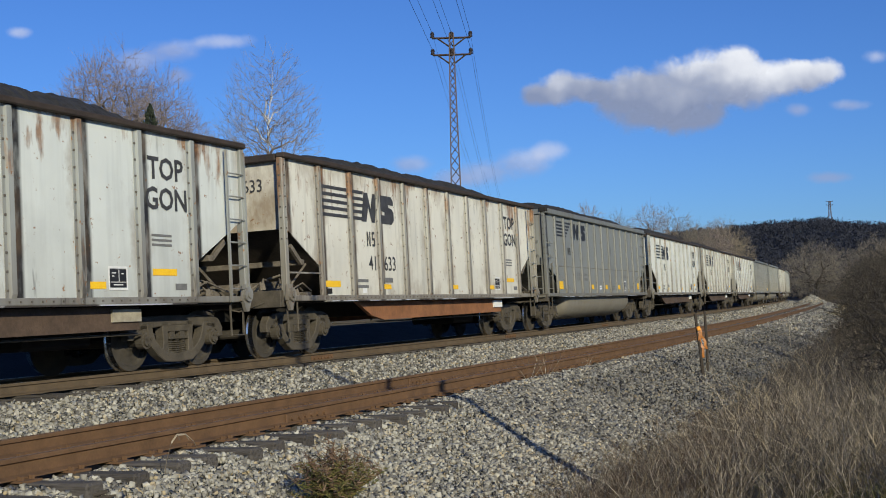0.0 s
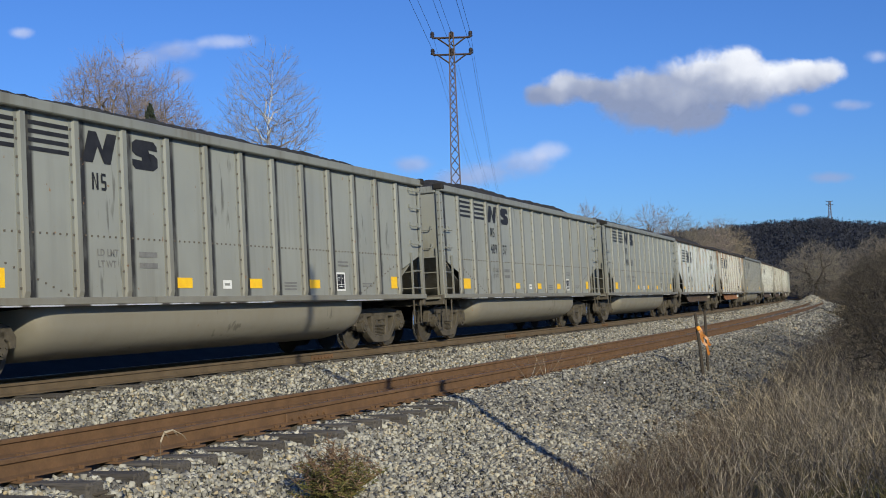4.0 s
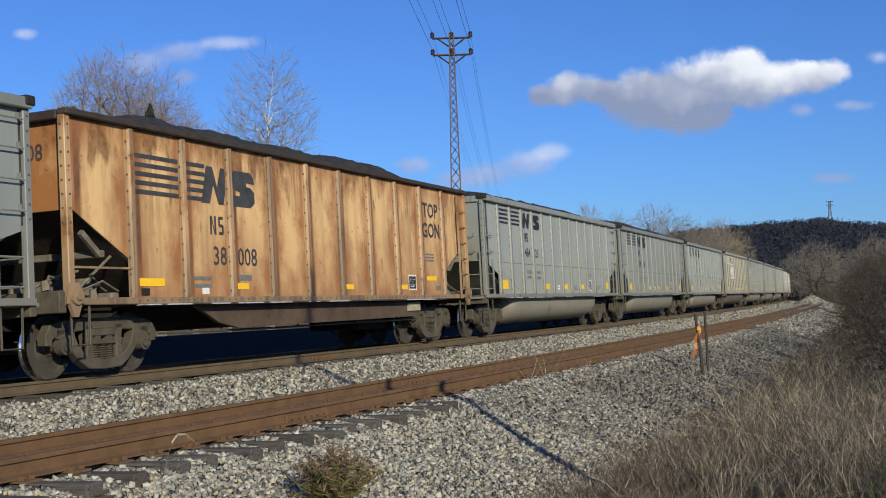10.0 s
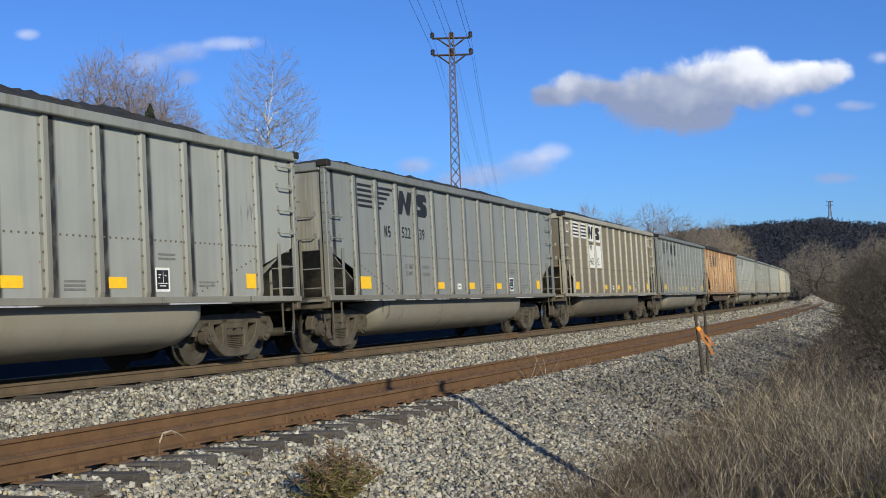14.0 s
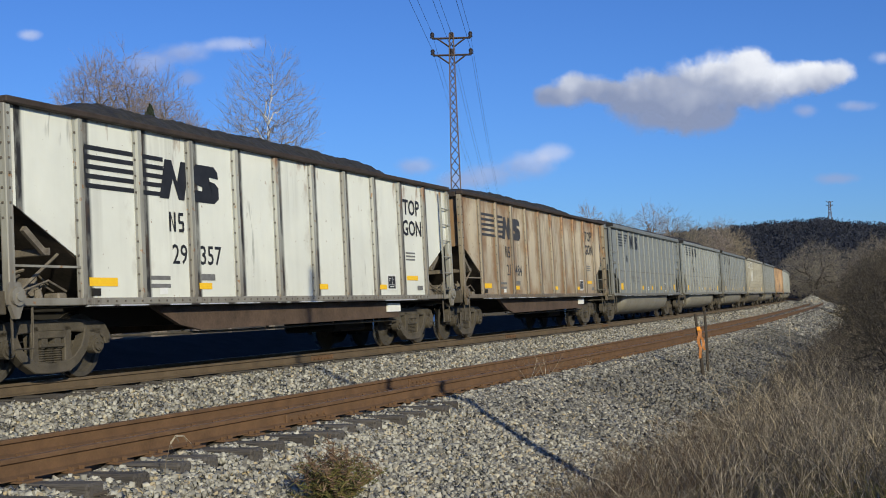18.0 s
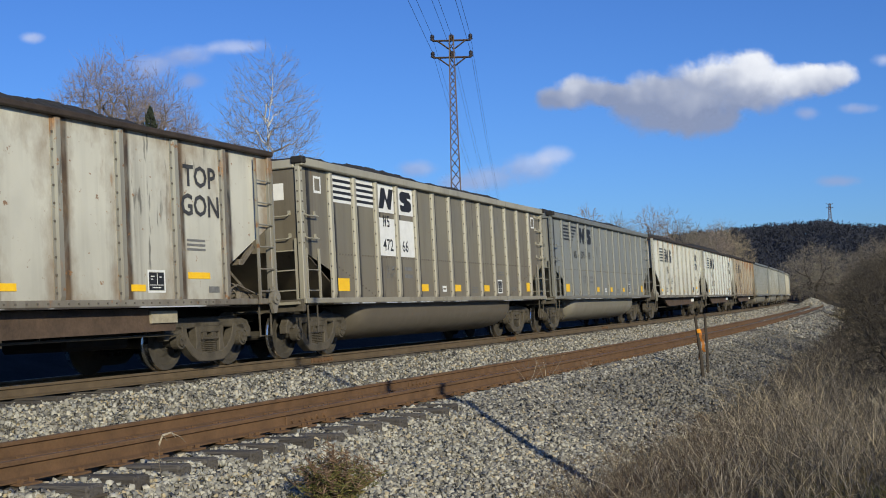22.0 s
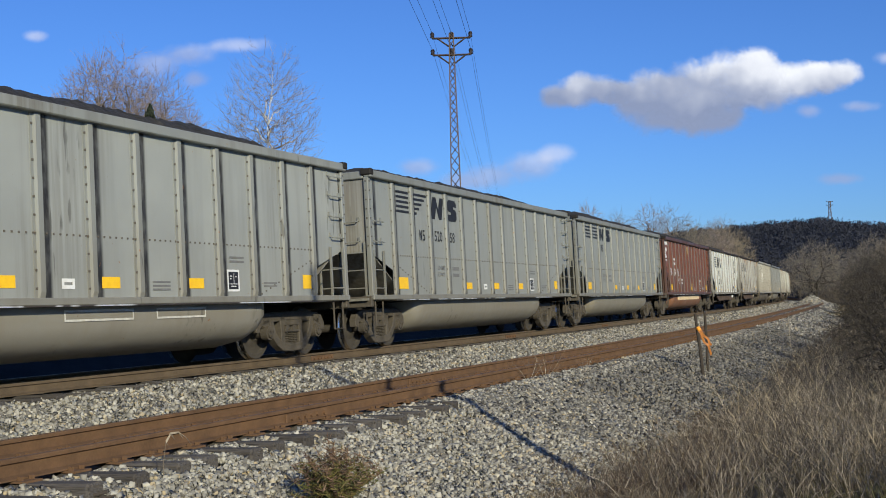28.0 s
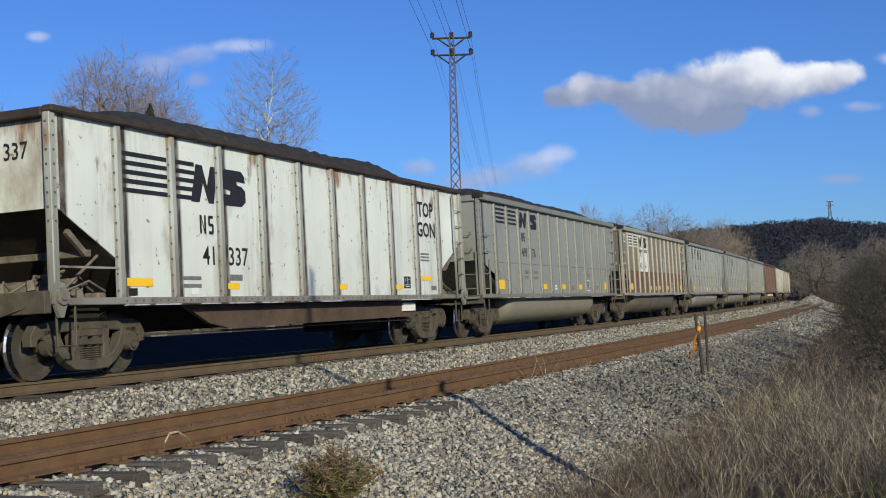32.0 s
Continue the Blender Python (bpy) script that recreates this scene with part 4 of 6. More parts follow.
    for k, z0, z1, n in ((3, 1.52, 1.76, 2), (9, 1.66, 1.76, 2), (7, 1.2, 1.34, 3), (10, 1.26, 1.34, 2)):
        sign("stencil_line", f"g_st{k}", sten, car, mk_bars, mid[k] - 0.24, mid[k] + 0.2, z0, z1, n, y - 0.003)
    if style == "B":
        piece("white_panel", "g_wend", M_WHITE, car, mk_box, -7.526, -7.518, -1.2, -0.2, 2.93, 3.24, label="white painted panel")
    if end_number:
        piece("end_number", f"text_{end_number}_e", lettercol if style != "R" else M_WHITE, car, mk_text, end_number, 0.2, -7.530, 3.08, -0.7, "e")
    for k, z in enumerate((2.92, 2.78, 2.62, 2.48)):
        sign("end_stencil", f"g_es{k}", M_STENCIL, car, mk_box, -7.526, -7.52, -1.0 + 0.1 * (k % 2), -0.5, z, z + 0.035)
    return car


def ribbed_car(paint, rib_paint, beam, number, rise, truck_mat, seed, lettercol, end_number="", grime_plate=True):
    """A rebuilt coal gondola: ten wide stakes, open ends over long slope sheets, a deep beam between the trucks."""
    car = new("coal_car")
    half = 7.445
    rib_x = [-5.97 + 1.327 * k for k in range(10)]
    wing = [(-6.0, 1.1), (6.0, 1.1), (6.0, 1.62), (7.36, 2.35), (7.36, 3.58), (-7.36, 3.58), (-7.36, 2.35), (-6.0, 1.62)]
    for y in (-1, 1):
        a, b = sorted((y * 1.50, y * 1.52))
        piece("side_sheet", f"t_sheet{y}", paint, car, mk_outline, wing, "y", a, b)
        for x in rib_x:
            piece("stake", f"t_rib{x:.2f}{y}", rib_paint, car, mk_rib, x, 1.03, 3.56, 0.072, y * 1.52)
        a, b = sorted((y * 1.46, y * 1.63))
        piece("top_chord", f"t_chord{y}", M_CHORD, car, mk_box, -half, half, a, b, 3.57, TOP - 0.02, 0.015)
        a, b = sorted((y * 1.44, y * 1.555))
        piece("side_sill", f"t_sill{y}", rib_paint, car, mk_box, -half, half, a, b, SILL + 0.02, 1.1, 0.01)
        rivets = piece("row_of_rivets", f"t_riv{y}", rib_paint, car, mk_rivets, [-5.9 + 0.2 * k for k in range(60)], 1.05, -1.555 if y < 0 else 1.567)
        tagged(rivets, kind="stuff")
        a, b = sorted((y * 1.5, y * 1.6))
        piece("sill_lip", f"t_lip{y}", M_BRIGHT if y < 0 else rib_paint, car, mk_box, -5.9, 5.9, a, b, SILL, SILL + 0.018, label="worn bright lower lip")
        a, b = sorted((y * 1.28, y * 1.36))
        piece("deep_beam", f"t_beam{y}", beam, car, mk_outline, [(-4.2, 0.97), (4.75, 0.97), (4.75, 0.63), (-2.9, 0.58), (-3.5, 0.68)], "y", a, b, label="rusty brown fishbelly beam")
        for s in (-1, 1):
            a, b = sorted((s * 7.32, s * 7.445))
            c, d = sorted((y * 1.46, y * 1.58))
            piece("corner_post", f"t_post{y}{s}", rib_paint, car, mk_post, a, b, c, d, 1.0, 3.57)
            piece("step", f"t_step{y}{s}", M_TRUCK, car, mk_step, s * 7.15, y * 1.5)
            if (s > 0) == (y < 0):
                piece("ladder", f"t_lad{y}{s}", rib_paint, car, mk_ladder, s * 6.86, s * 7.38, y * 1.6, 1.0, 3.5)
            else:
                piece("hand_rail", f"t_hr{y}{s}", rib_paint, car, mk_outline, [(s * 6.0, 1.5), (s * 7.3, 1.5), (s * 7.3, 1.53), (s * 6.0, 1.53)], "y", *sorted((y * 1.52, y * 1.55)))
    for s in (-1, 1):
        a, b = sorted((s * 7.26, s * 7.31))
        piece("end_sheet", f"t_end{s}", paint, car, mk_box, a, b, -1.46, 1.46, 2.3, 3.58)
        a, b = sorted((s * 7.28, s * 7.44))
        piece("end_chord", f"t_echord{s}", M_CHORD, car, mk_box, a, b, -1.44, 1.44, 3.52, 3.65, 0.015)
        piece("cross_brace", f"t_brace{s}", M_GEAR, car, mk_cross_brace, s, 6.55, 1.72)
        piece("slope_sheet", f"t_slope{s}", M_SLOPE, car, mk_slope, s, 7.28, 2.34, 4.9, 0.98)
        a, b = sorted((s * 6.0, s * 7.5))
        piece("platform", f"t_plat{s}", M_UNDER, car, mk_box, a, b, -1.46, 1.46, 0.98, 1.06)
        piece("end_sill", f"t_esill{s}", M_TRUCK, car, mk_box, *sorted((s * 7.42, s * 7.56)), -1.5, 1.5, 0.9, 1.2, 0.01)
        piece("push_pole_pocket", f"t_pock{s}", rib_paint, car, mk_pocket, s)
        piece("brake_gear", f"t_gear{s}", M_GEAR, car, mk_gear, s, 6.6)
        piece("coupler", f"t_coup{s}", M_TRUCK, car, mk_coupler, s, 7.5)
        truck(car, s * 6.1, truck_mat)
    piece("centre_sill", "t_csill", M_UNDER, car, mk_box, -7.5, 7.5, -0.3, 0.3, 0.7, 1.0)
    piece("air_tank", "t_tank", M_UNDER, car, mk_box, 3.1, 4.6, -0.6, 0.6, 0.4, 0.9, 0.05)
    piece("coal_load", f"t_coal{seed % 5}{rise}", M_COAL, car, mk_coal, 7.2, rise, 3.2, 7.0 * (seed % 5), label="heaped black coal")
    y = SHEET_Y - 0.003
    bay = [(rib_x[k] + 0.13, rib_x[k + 1] - 0.14) for k in range(9)]
    for k, (x0, x1) in enumerate(((rib_x[0] + 0.12, rib_x[1] - 0.1), (rib_x[1] + 0.1, rib_x[1] + 0.62))):
        sign("stripes", f"t_str{k}", lettercol, car, mk_bars, x0, x1, 2.62, 3.22, 5, y - 0.004)
    sign("emblem", "t_em1", lettercol, car, mk_emblem, "slant", rib_x[1] + 0.5, rib_x[2] - 0.02, 2.6, 3.2, y - 0.006)
    sign("emblem", "t_em2", lettercol, car, mk_emblem, "round", rib_x[2] + 0.05, rib_x[2] + 0.8, 2.6, 3.2, y - 0.006)
    sign("reporting_mark", "t_rm", lettercol, car, mk_mark, rib_x[1] + 0.72, 2.1, 0.3, y - 0.005)
    lettering(car, number, lettercol, 1.74, 0.31, (rib_x[1] + 0.98, rib_x[2] + 0.5), "T")
    for word, z in (("TOP", 3.02), ("GON", 2.56)):
        piece("word", f"text_{word}", lettercol, car, mk_text, word, 0.34, (bay[8][0] + bay[8][1]) / 2, z, y - 0.006, "s", label="black stencilled word")
    for k, x, w, z0, z1 in ((0, rib_x[0] + 0.13, 0.62, 1.26, 1.38), (2, rib_x[2] + 0.14, 0.36, 1.22, 1.32), (4, rib_x[5] + 0.16, 0.34, 1.22, 1.32), (6, rib_x[7] + 0.16, 0.34, 1.22, 1.32), (8, rib_x[8] + 0.25, 0.6, 1.42, 1.52)):
        sign("reflector", f"t_ref{k}", M_YELLOW, car, mk_rect, x, x + w, z0, z1, y - 0.004, label="yellow reflective sticker")
    sign("data_plate", "t_dp", M_BLACK, car, mk_rect, bay[7][0] + 0.45, bay[7][0] + 0.82, 1.24, 1.5, y - 0.003)
    sign("data_plate_border", "t_dpb", M_WHITE, car, mk_panel_frame, bay[7][0] + 0.42, bay[7][0] + 0.85, 1.2, 1.54, y - 0.005, 0.03)
    sign("data_plate_mark", "t_dpm", M_WHITE, car, mk_grid, bay[7][0] + 0.46, bay[7][0] + 0.81, 1.25, 1.49, y - 0.006)
    for k, x, w, z0, z1, n in ((0, rib_x[1] + 0.2, 0.5, 1.24, 1.42, 2), (1, rib_x[8] + 0.25, 0.5, 1.86, 2.04, 3), (2, rib_x[8] + 0.8, 0.3, 1.2, 1.3, 1), (3, rib_x[2] + 0.2, 0.4, 1.36, 1.46, 1)):
        sign("stencil_line", f"t_st{k}", M_STENCIL, car, mk_bars, x, x + w, z0, z1, n, y - 0.003)
    sign("routing_plate", "t_rp", M_UNDER, car, mk_box, rib_x[0] + 0.17, rib_x[0] + 0.35, y - 0.02, y, 1.13, 1.23, label="small dark scanner plate")
    sign("paper_label", "t_pl", M_WHITE, car, mk_rect, rib_x[1] + 0.42, rib_x[1] + 0.62, 1.14, 1.24, y - 0.003, label="small white paper label")
    piece("brake_pipe", "t_pipe", M_TRUCK, car, mk_pipe)
    piece("builder_plate", "t_bp", M_WHITE if grime_plate else M_DINGY, car, mk_box, 4.1, 4.75, -1.4, -1.36, 0.75, 0.93, label="pale stencilled plate on the beam")
    if end_number:
        piece("end_number", f"text_{end_number}_te", lettercol, car, mk_text, end_number, 0.24, -7.318, 3.1, -0.75, "e")
    return car


M_CHALK = plain("chalky_paint", (0.55, 0.54, 0.49), 0.7, 0.0, 0.25, 9)
M_GREYPATCH = plain("grey_patch_paint", (0.30, 0.30, 0.27), 0.7, 0.0, 0.25, 7)
M_TAN = plain("tan_patch", (0.42, 0.27, 0.12), 0.7, 0.0, 0.25, 9)
M_DINGY = plain("dingy_cream_plate", (0.36, 0.32, 0.24), 0.7, 0.0, 0.3, 9)
M_CREAM = plain("cream_stripe", (0.75, 0.58, 0.36), 0.6, 0.0, 0.2, 3)
GREYS = [(0.295, 0.310, 0.288), (0.24, 0.252, 0.238), (0.338, 0.355, 0.332), (0.29, 0.304, 0.28), (0.25, 0.268, 0.26)]
M_BEAM = plain("rusty_beam", (0.082, 0.054, 0.037), 0.8, 0.0, 0.5, 2.5, 0.3, 40)
M_BEAM_RED = plain("orange_rust_beam", (0.24, 0.105, 0.045), 0.8, 0.0, 0.4, 2.5, 0.3, 40)
GREY_LABEL = "dusty grey steel coal gondola with bolted stakes and coal load"
# number: (kind, number left and right of a stake, number on the end)
LIST = {-18: ("A", 0, "", ""), -17: ("A", 1, "", ""), -16: ("A", 2, "", ""), -15: ("T", "white", "", ""), -14: ("A", 3, "", ""), -13: ("A", 1, "", ""), -12: ("T", "white", "", ""),
        -11: ("T", "cream", "", ""), -10: ("T", "white", "", ""), -9: ("C", 1, "", ""), -8: ("T", "rustwhite", "41|633", "41633"), -7: ("T", "stained", "20|101", "20101"),
        -6: ("A", 0, "480|63", "48063"), -5: ("A", 0, "489|37", "48937"), -4: ("A", 3, "", ""), -3: ("B", 0, "468|95", "46895"), -2: ("A", 2, "517|04", "51704"), -1: ("A", 3, "479|46", "47946"),
        0: ("A", 2, "484|26", "48426"), 1: ("T", "orange", "38|008", "38008"), 2: ("C", 4, "524|06", ""), 3: ("B", 1, "462|12", "46212"), 4: ("C", 4, "522|39", ""), 5: ("A", 2, "493|49", ""),
        6: ("C", 4, "", ""), 7: ("T", "brown", "21|484", "21484"), 8: ("T", "white", "29|357", "29357"), 9: ("T", "cream", "41|614", "41614"), 10: ("C", 1, "509|18", ""),
        11: ("B", 2, "472|66", "47266"), 12: ("T", "dirty", "22|158", "22158"), 13: ("T", "white", "22|403", "22403"), 14: ("R", 0, "50|74|72", "507472"), 15: ("A", 3, "", ""), 16: ("C", 0, "520|58", ""),
        17: ("C", 2, "513|94", "51394"), 18: ("D", 0, "471|54", "47154"), 19: ("A", 3, "499|76", "49976"), 20: ("T", "pale", "41|337", "41337"), 21: ("T", "white", "", ""), 22: ("A", 0, "", "")}
TONES = {"white": ((0.79, 0.80, 0.715), 0.24, 0.07, 0.08, 0.3), "cream": ((0.76, 0.75, 0.64), 0.3, 0.12, 0.12, 0.35), "rustwhite": ((0.76, 0.74, 0.64), 0.42, 0.12, 0.14, 0.62),
         "stained": ((0.68, 0.715, 0.68), 0.3, 0.24, 0.10, 0.4), "orange": ((0.78, 0.50, 0.23), 0.62, 0.45, 0.14, 0.98), "brown": ((0.60, 0.51, 0.36), 0.42, 0.28, 0.12, 0.98),
         "dirty": ((0.60, 0.585, 0.50), 0.32, 0.22, 0.08, 0.66), "pale": ((0.74, 0.785, 0.735), 0.3, 0.08, 0.12, 0.46)}
TONE_WORDS = {"white": "chalky white ribbed coal gondola with rust spots and coal", "cream": "cream ribbed coal gondola with rust runs, heaped coal", "rustwhite": "dirty white ribbed coal gondola with rusty top edge",
              "stained": "white ribbed coal gondola streaked with black grime", "orange": "orange rust-covered ribbed coal gondola with coal load", "brown": "brownish rust-stained ribbed coal gondola, heaped coal",
              "dirty": "dirty cream ribbed coal gondola with dark grime", "pale": "pale grey-white ribbed coal gondola with rust streaks"}
END_PAINT = {k: car_paint("grimy_end_paint", tuple(q * 0.85 for q in c), 0.1, 0.8, 90 + i, None, (0.075, 0.06, 0.04)) for i, (k, c) in enumerate((("A", (0.32, 0.33, 0.30)), ("B", (0.18, 0.158, 0.12)), ("C", (0.33, 0.335, 0.31))))}
CARS = []
for n in sorted(LIST):
    kind, tone, number, end = LIST[n]
    number = number.split("|")
    seed = n + 30
    tmat = M_TRUCK
    if kind == "T":
        base, rust, grime, top, edge = TONES[tone]
        dirt = (0.11, 0.042, 0.018) if tone == "orange" else (0.055, 0.048, 0.04)
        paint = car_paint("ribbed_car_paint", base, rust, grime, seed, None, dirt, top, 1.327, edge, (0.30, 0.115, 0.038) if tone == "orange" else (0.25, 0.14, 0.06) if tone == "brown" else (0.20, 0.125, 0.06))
        stake = car_paint("stake_paint", (0.50, 0.32, 0.17) if tone == "orange" else tuple(c * 0.5 for c in base), 0.3 + edge * 0.55, grime + 0.45, seed + 3, None, (0.055, 0.042, 0.03), top)
        car = ribbed_car(paint, stake, M_BEAM_RED if n == -8 else M_BEAM, number, 0.34 + 0.06 * (seed % 3), tmat, seed, M_FADED if tone not in ("pale", "white") else M_BLACK, end, tone not in ("stained", "orange", "dirty"))
        label = TONE_WORDS[tone]
    elif kind == "R":
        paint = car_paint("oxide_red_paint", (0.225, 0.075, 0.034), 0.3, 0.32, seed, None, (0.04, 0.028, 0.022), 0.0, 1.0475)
        stake = car_paint("dark_red_stake_paint", (0.105, 0.05, 0.035), 0.05, 0.3, seed + 2, None, (0.05, 0.04, 0.035))
        belly = car_paint("red_belly_paint", (0.30, 0.13, 0.065), 0.1, 0.25, seed + 5, None, (0.06, 0.045, 0.035))
        car = tub_car("R", paint, stake, number, 0.45, tmat, seed, M_WHITE, belly, end)
        label = "oxide red steel coal gondola with white numbers"
    elif kind in "BD":
        base = ((0.235, 0.208, 0.15), (0.22, 0.19, 0.128), (0.215, 0.195, 0.145))[tone]
        red = (0.17, 0.07, 0.034) if kind == "D" else None
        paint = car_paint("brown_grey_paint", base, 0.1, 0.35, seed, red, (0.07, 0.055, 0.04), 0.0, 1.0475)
        stake = car_paint("pale_stake_paint", (0.37, 0.35, 0.28), 0.08, 0.35, seed + 2, None, (0.09, 0.075, 0.055))
        belly = car_paint("belly_paint", (0.135, 0.115, 0.088), 0.05, 0.3, seed + 5)
        car = tub_car("B", paint, stake, number, 0.36, tmat, seed, M_BLACK, belly, end)
        if kind == "D":
            sign("patch", "d_patch", M_GREYPATCH, car, mk_rect, 1.46, 1.95, 2.04, 2.68, SHEET_Y - 0.004, label="grey repair patch")
            sign("patch_edge", "d_patch_e", M_STENCIL, car, mk_panel_frame, 1.43, 1.98, 2.01, 2.71, SHEET_Y - 0.006, 0.03)
        label = "brown and red two-tone coal gondola with white panels" if kind == "D" else "brownish grey coal gondola with white lettered panels"
    else:
        base = GREYS[tone]
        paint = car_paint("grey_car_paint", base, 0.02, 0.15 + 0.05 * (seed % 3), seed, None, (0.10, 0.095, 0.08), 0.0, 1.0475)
        stake = car_paint("grey_stake_paint", tuple(c * 0.78 for c in base), 0.05, 0.55, seed + 2, None, (0.09, 0.08, 0.06))
        belly = car_paint("belly_paint", tuple(c * 0.74 for c in base), 0.03, 0.4, seed + 5, None, (0.13, 0.11, 0.08))
        car = tub_car(kind, paint, stake, number, 0.36 + 0.06 * (seed % 2), tmat, seed, M_BLACK, belly, end)
        label = GREY_LABEL
    if n == 17:
        for k, (x0, x1) in enumerate(((-0.5, 1.0), (1.55, 2.85))):
            sign("painted_outline", f"g_outl{k}", M_CHALK, car, mk_panel_frame, x0, x1, 0.78, 0.94, -1.423, 0.03, label="pale painted outline on the belly")
    tagged(car, label, "coal car", "cars of the coal train")
    CARS.append((n, car, 7.58 if kind != "T" else 7.445))
# ---- ties, joint bars, loose stones ----
def mk_tie(bm, seed, near):
    rng = random.Random(seed)
    j = lambda k: rng.uniform(-k, k)
    box(bm, -0.1, 0.1, -near + j(0.05), 1.3 + j(0.05), -0.17, j(0.01), 0.02)


TIE_MESH = []
for k in range(12):  # six long ones, six that end under the ballast
    bm = bmesh.new()
    mk_tie(bm, k, 1.5 if k < 6 else 1.12)
    me = bpy.data.meshes.new("tie")
    finish(bm).to_mesh(me)
    bm.free()
    me.materials.append(M_TIE)
    TIE_MESH.append(me)


TIE_S = {}


def lay_ties(parent, off, z, s0, s1, gap, seed):
    """Single ties where the camera is near."""
    rng = random.Random(seed)
    s = s0
    marks_here = TIE_S.setdefault(off, [])
    while s < s1:
        marks_here.append(s)
        p, th = on_line(s, off + rng.uniform(-0.05, 0.05), z + rng.uniform(-0.012, 0.008))
        ob = new("tie", TIE_MESH[rng.randrange(6) + (0 if s < -15.2 else 6)])
        ob.parent = parent
        ob.matrix_basis = pose(p.x, p.y, p.z, 0, 0, 0) @ Matrix.Rotation(th + rng.uniform(-0.03, 0.03), 4, "Z") @ Matrix.Rotation(-CANT, 4, "X")
        s += gap + rng.uniform(-0.04, 0.04)


def far_ties(parent, off, z, spans, gap):
    bm = bmesh.new()
    for s0, s1 in spans:
        s = s0
        while s < s1:
            p, th = on_line(s, off, z)
            d, r = Vector((math.cos(th), math.sin(th), 0)) * 0.115, Vector((math.sin(th), -math.cos(th), CANT)) * 1.3
            v = [bm.verts.new(p + a * d + b * r + Vector((0, 0, c))) for c in (-0.15, 0) for a, b in ((-1, -1), (1, -1), (1, 1), (-1, 1))]
            for f in ((4, 5, 6, 7), (0, 1, 5, 4), (1, 2, 6, 5), (2, 3, 7, 6), (3, 0, 4, 7)):
                bm.faces.new([v[i] for i in f])
            s += gap
    tagged(part("distant_ties", finish(bm), M_TIE, parent), kind="stuff")


lay_ties(siding, SIDE_OFF, SIDE_Z - RAIL_H - 0.012, -26.85, 38, 0.533, 3)
far_ties(siding, SIDE_OFF, SIDE_Z - RAIL_H - 0.012, ((-300, -27.5), (38.5, 400)), 0.55)
lay_ties(main_track, 0, -RAIL_H - 0.012, -27, 30, 0.545, 5)
far_ties(main_track, 0, -RAIL_H - 0.012, ((-300, -27.5), (30.5, 400)), 0.55)


def joint_bar(parent, s, off, top):
    """A splice bar with bolts on the near face of a rail."""
    p, th = on_line(s, off, top - 0.105)
    bm = bmesh.new()
    box(bm, -0.46, 0.46, -0.035, -0.008, -0.045, 0.05, 0.008)
    for x in (-0.36, -0.2, -0.07, 0.07, 0.2, 0.36):
        prism(bm, [(x + 0.022 * math.cos(a), 0.022 * math.sin(a)) for a in (k * math.tau / 6 for k in range(6))], "y", -0.06, -0.034)
    ob = part("joint_bar", finish(bm), M_RAIL, parent)
    ob.matrix_basis = Matrix.Translation(p) @ Matrix.Rotation(th, 4, "Z")


for s in (-18.2, -6.3, 5.6, 17.5):
    joint_bar(siding, s, *RAILS_SIDE[1])
    joint_bar(siding, s - 5.4, *RAILS_SIDE[0])
for s in (-8.6, 3.3, 15.2):
    joint_bar(main_track, s, *RAILS_MAIN[1])


def mk_plate(bm):
    box(bm, -0.1, 0.1, -0.17, 0.17, -0.014, 0.004)
    for x, y in ((-0.06, -0.1), (0.06, 0.1), (0.05, -0.11)):
        box(bm, x - 0.012, x + 0.012, y - 0.02, y + 0.02, 0.004, 0.035)


bm = bmesh.new()
mk_plate(bm)
PLATE = bpy.data.meshes.new("tie_plate")
finish(bm).to_mesh(PLATE)
bm.free()
PLATE.materials.append(M_RAIL)
for s in TIE_S[SIDE_OFF]:
    for off, top in RAILS_SIDE:
        p, th = on_line(s, off, top - RAIL_H - 0.006)
        ob = new("tie_plate", PLATE)
        ob.parent = siding
        ob.matrix_basis = Matrix.Translation(p) @ Matrix.Rotation(th, 4, "Z")


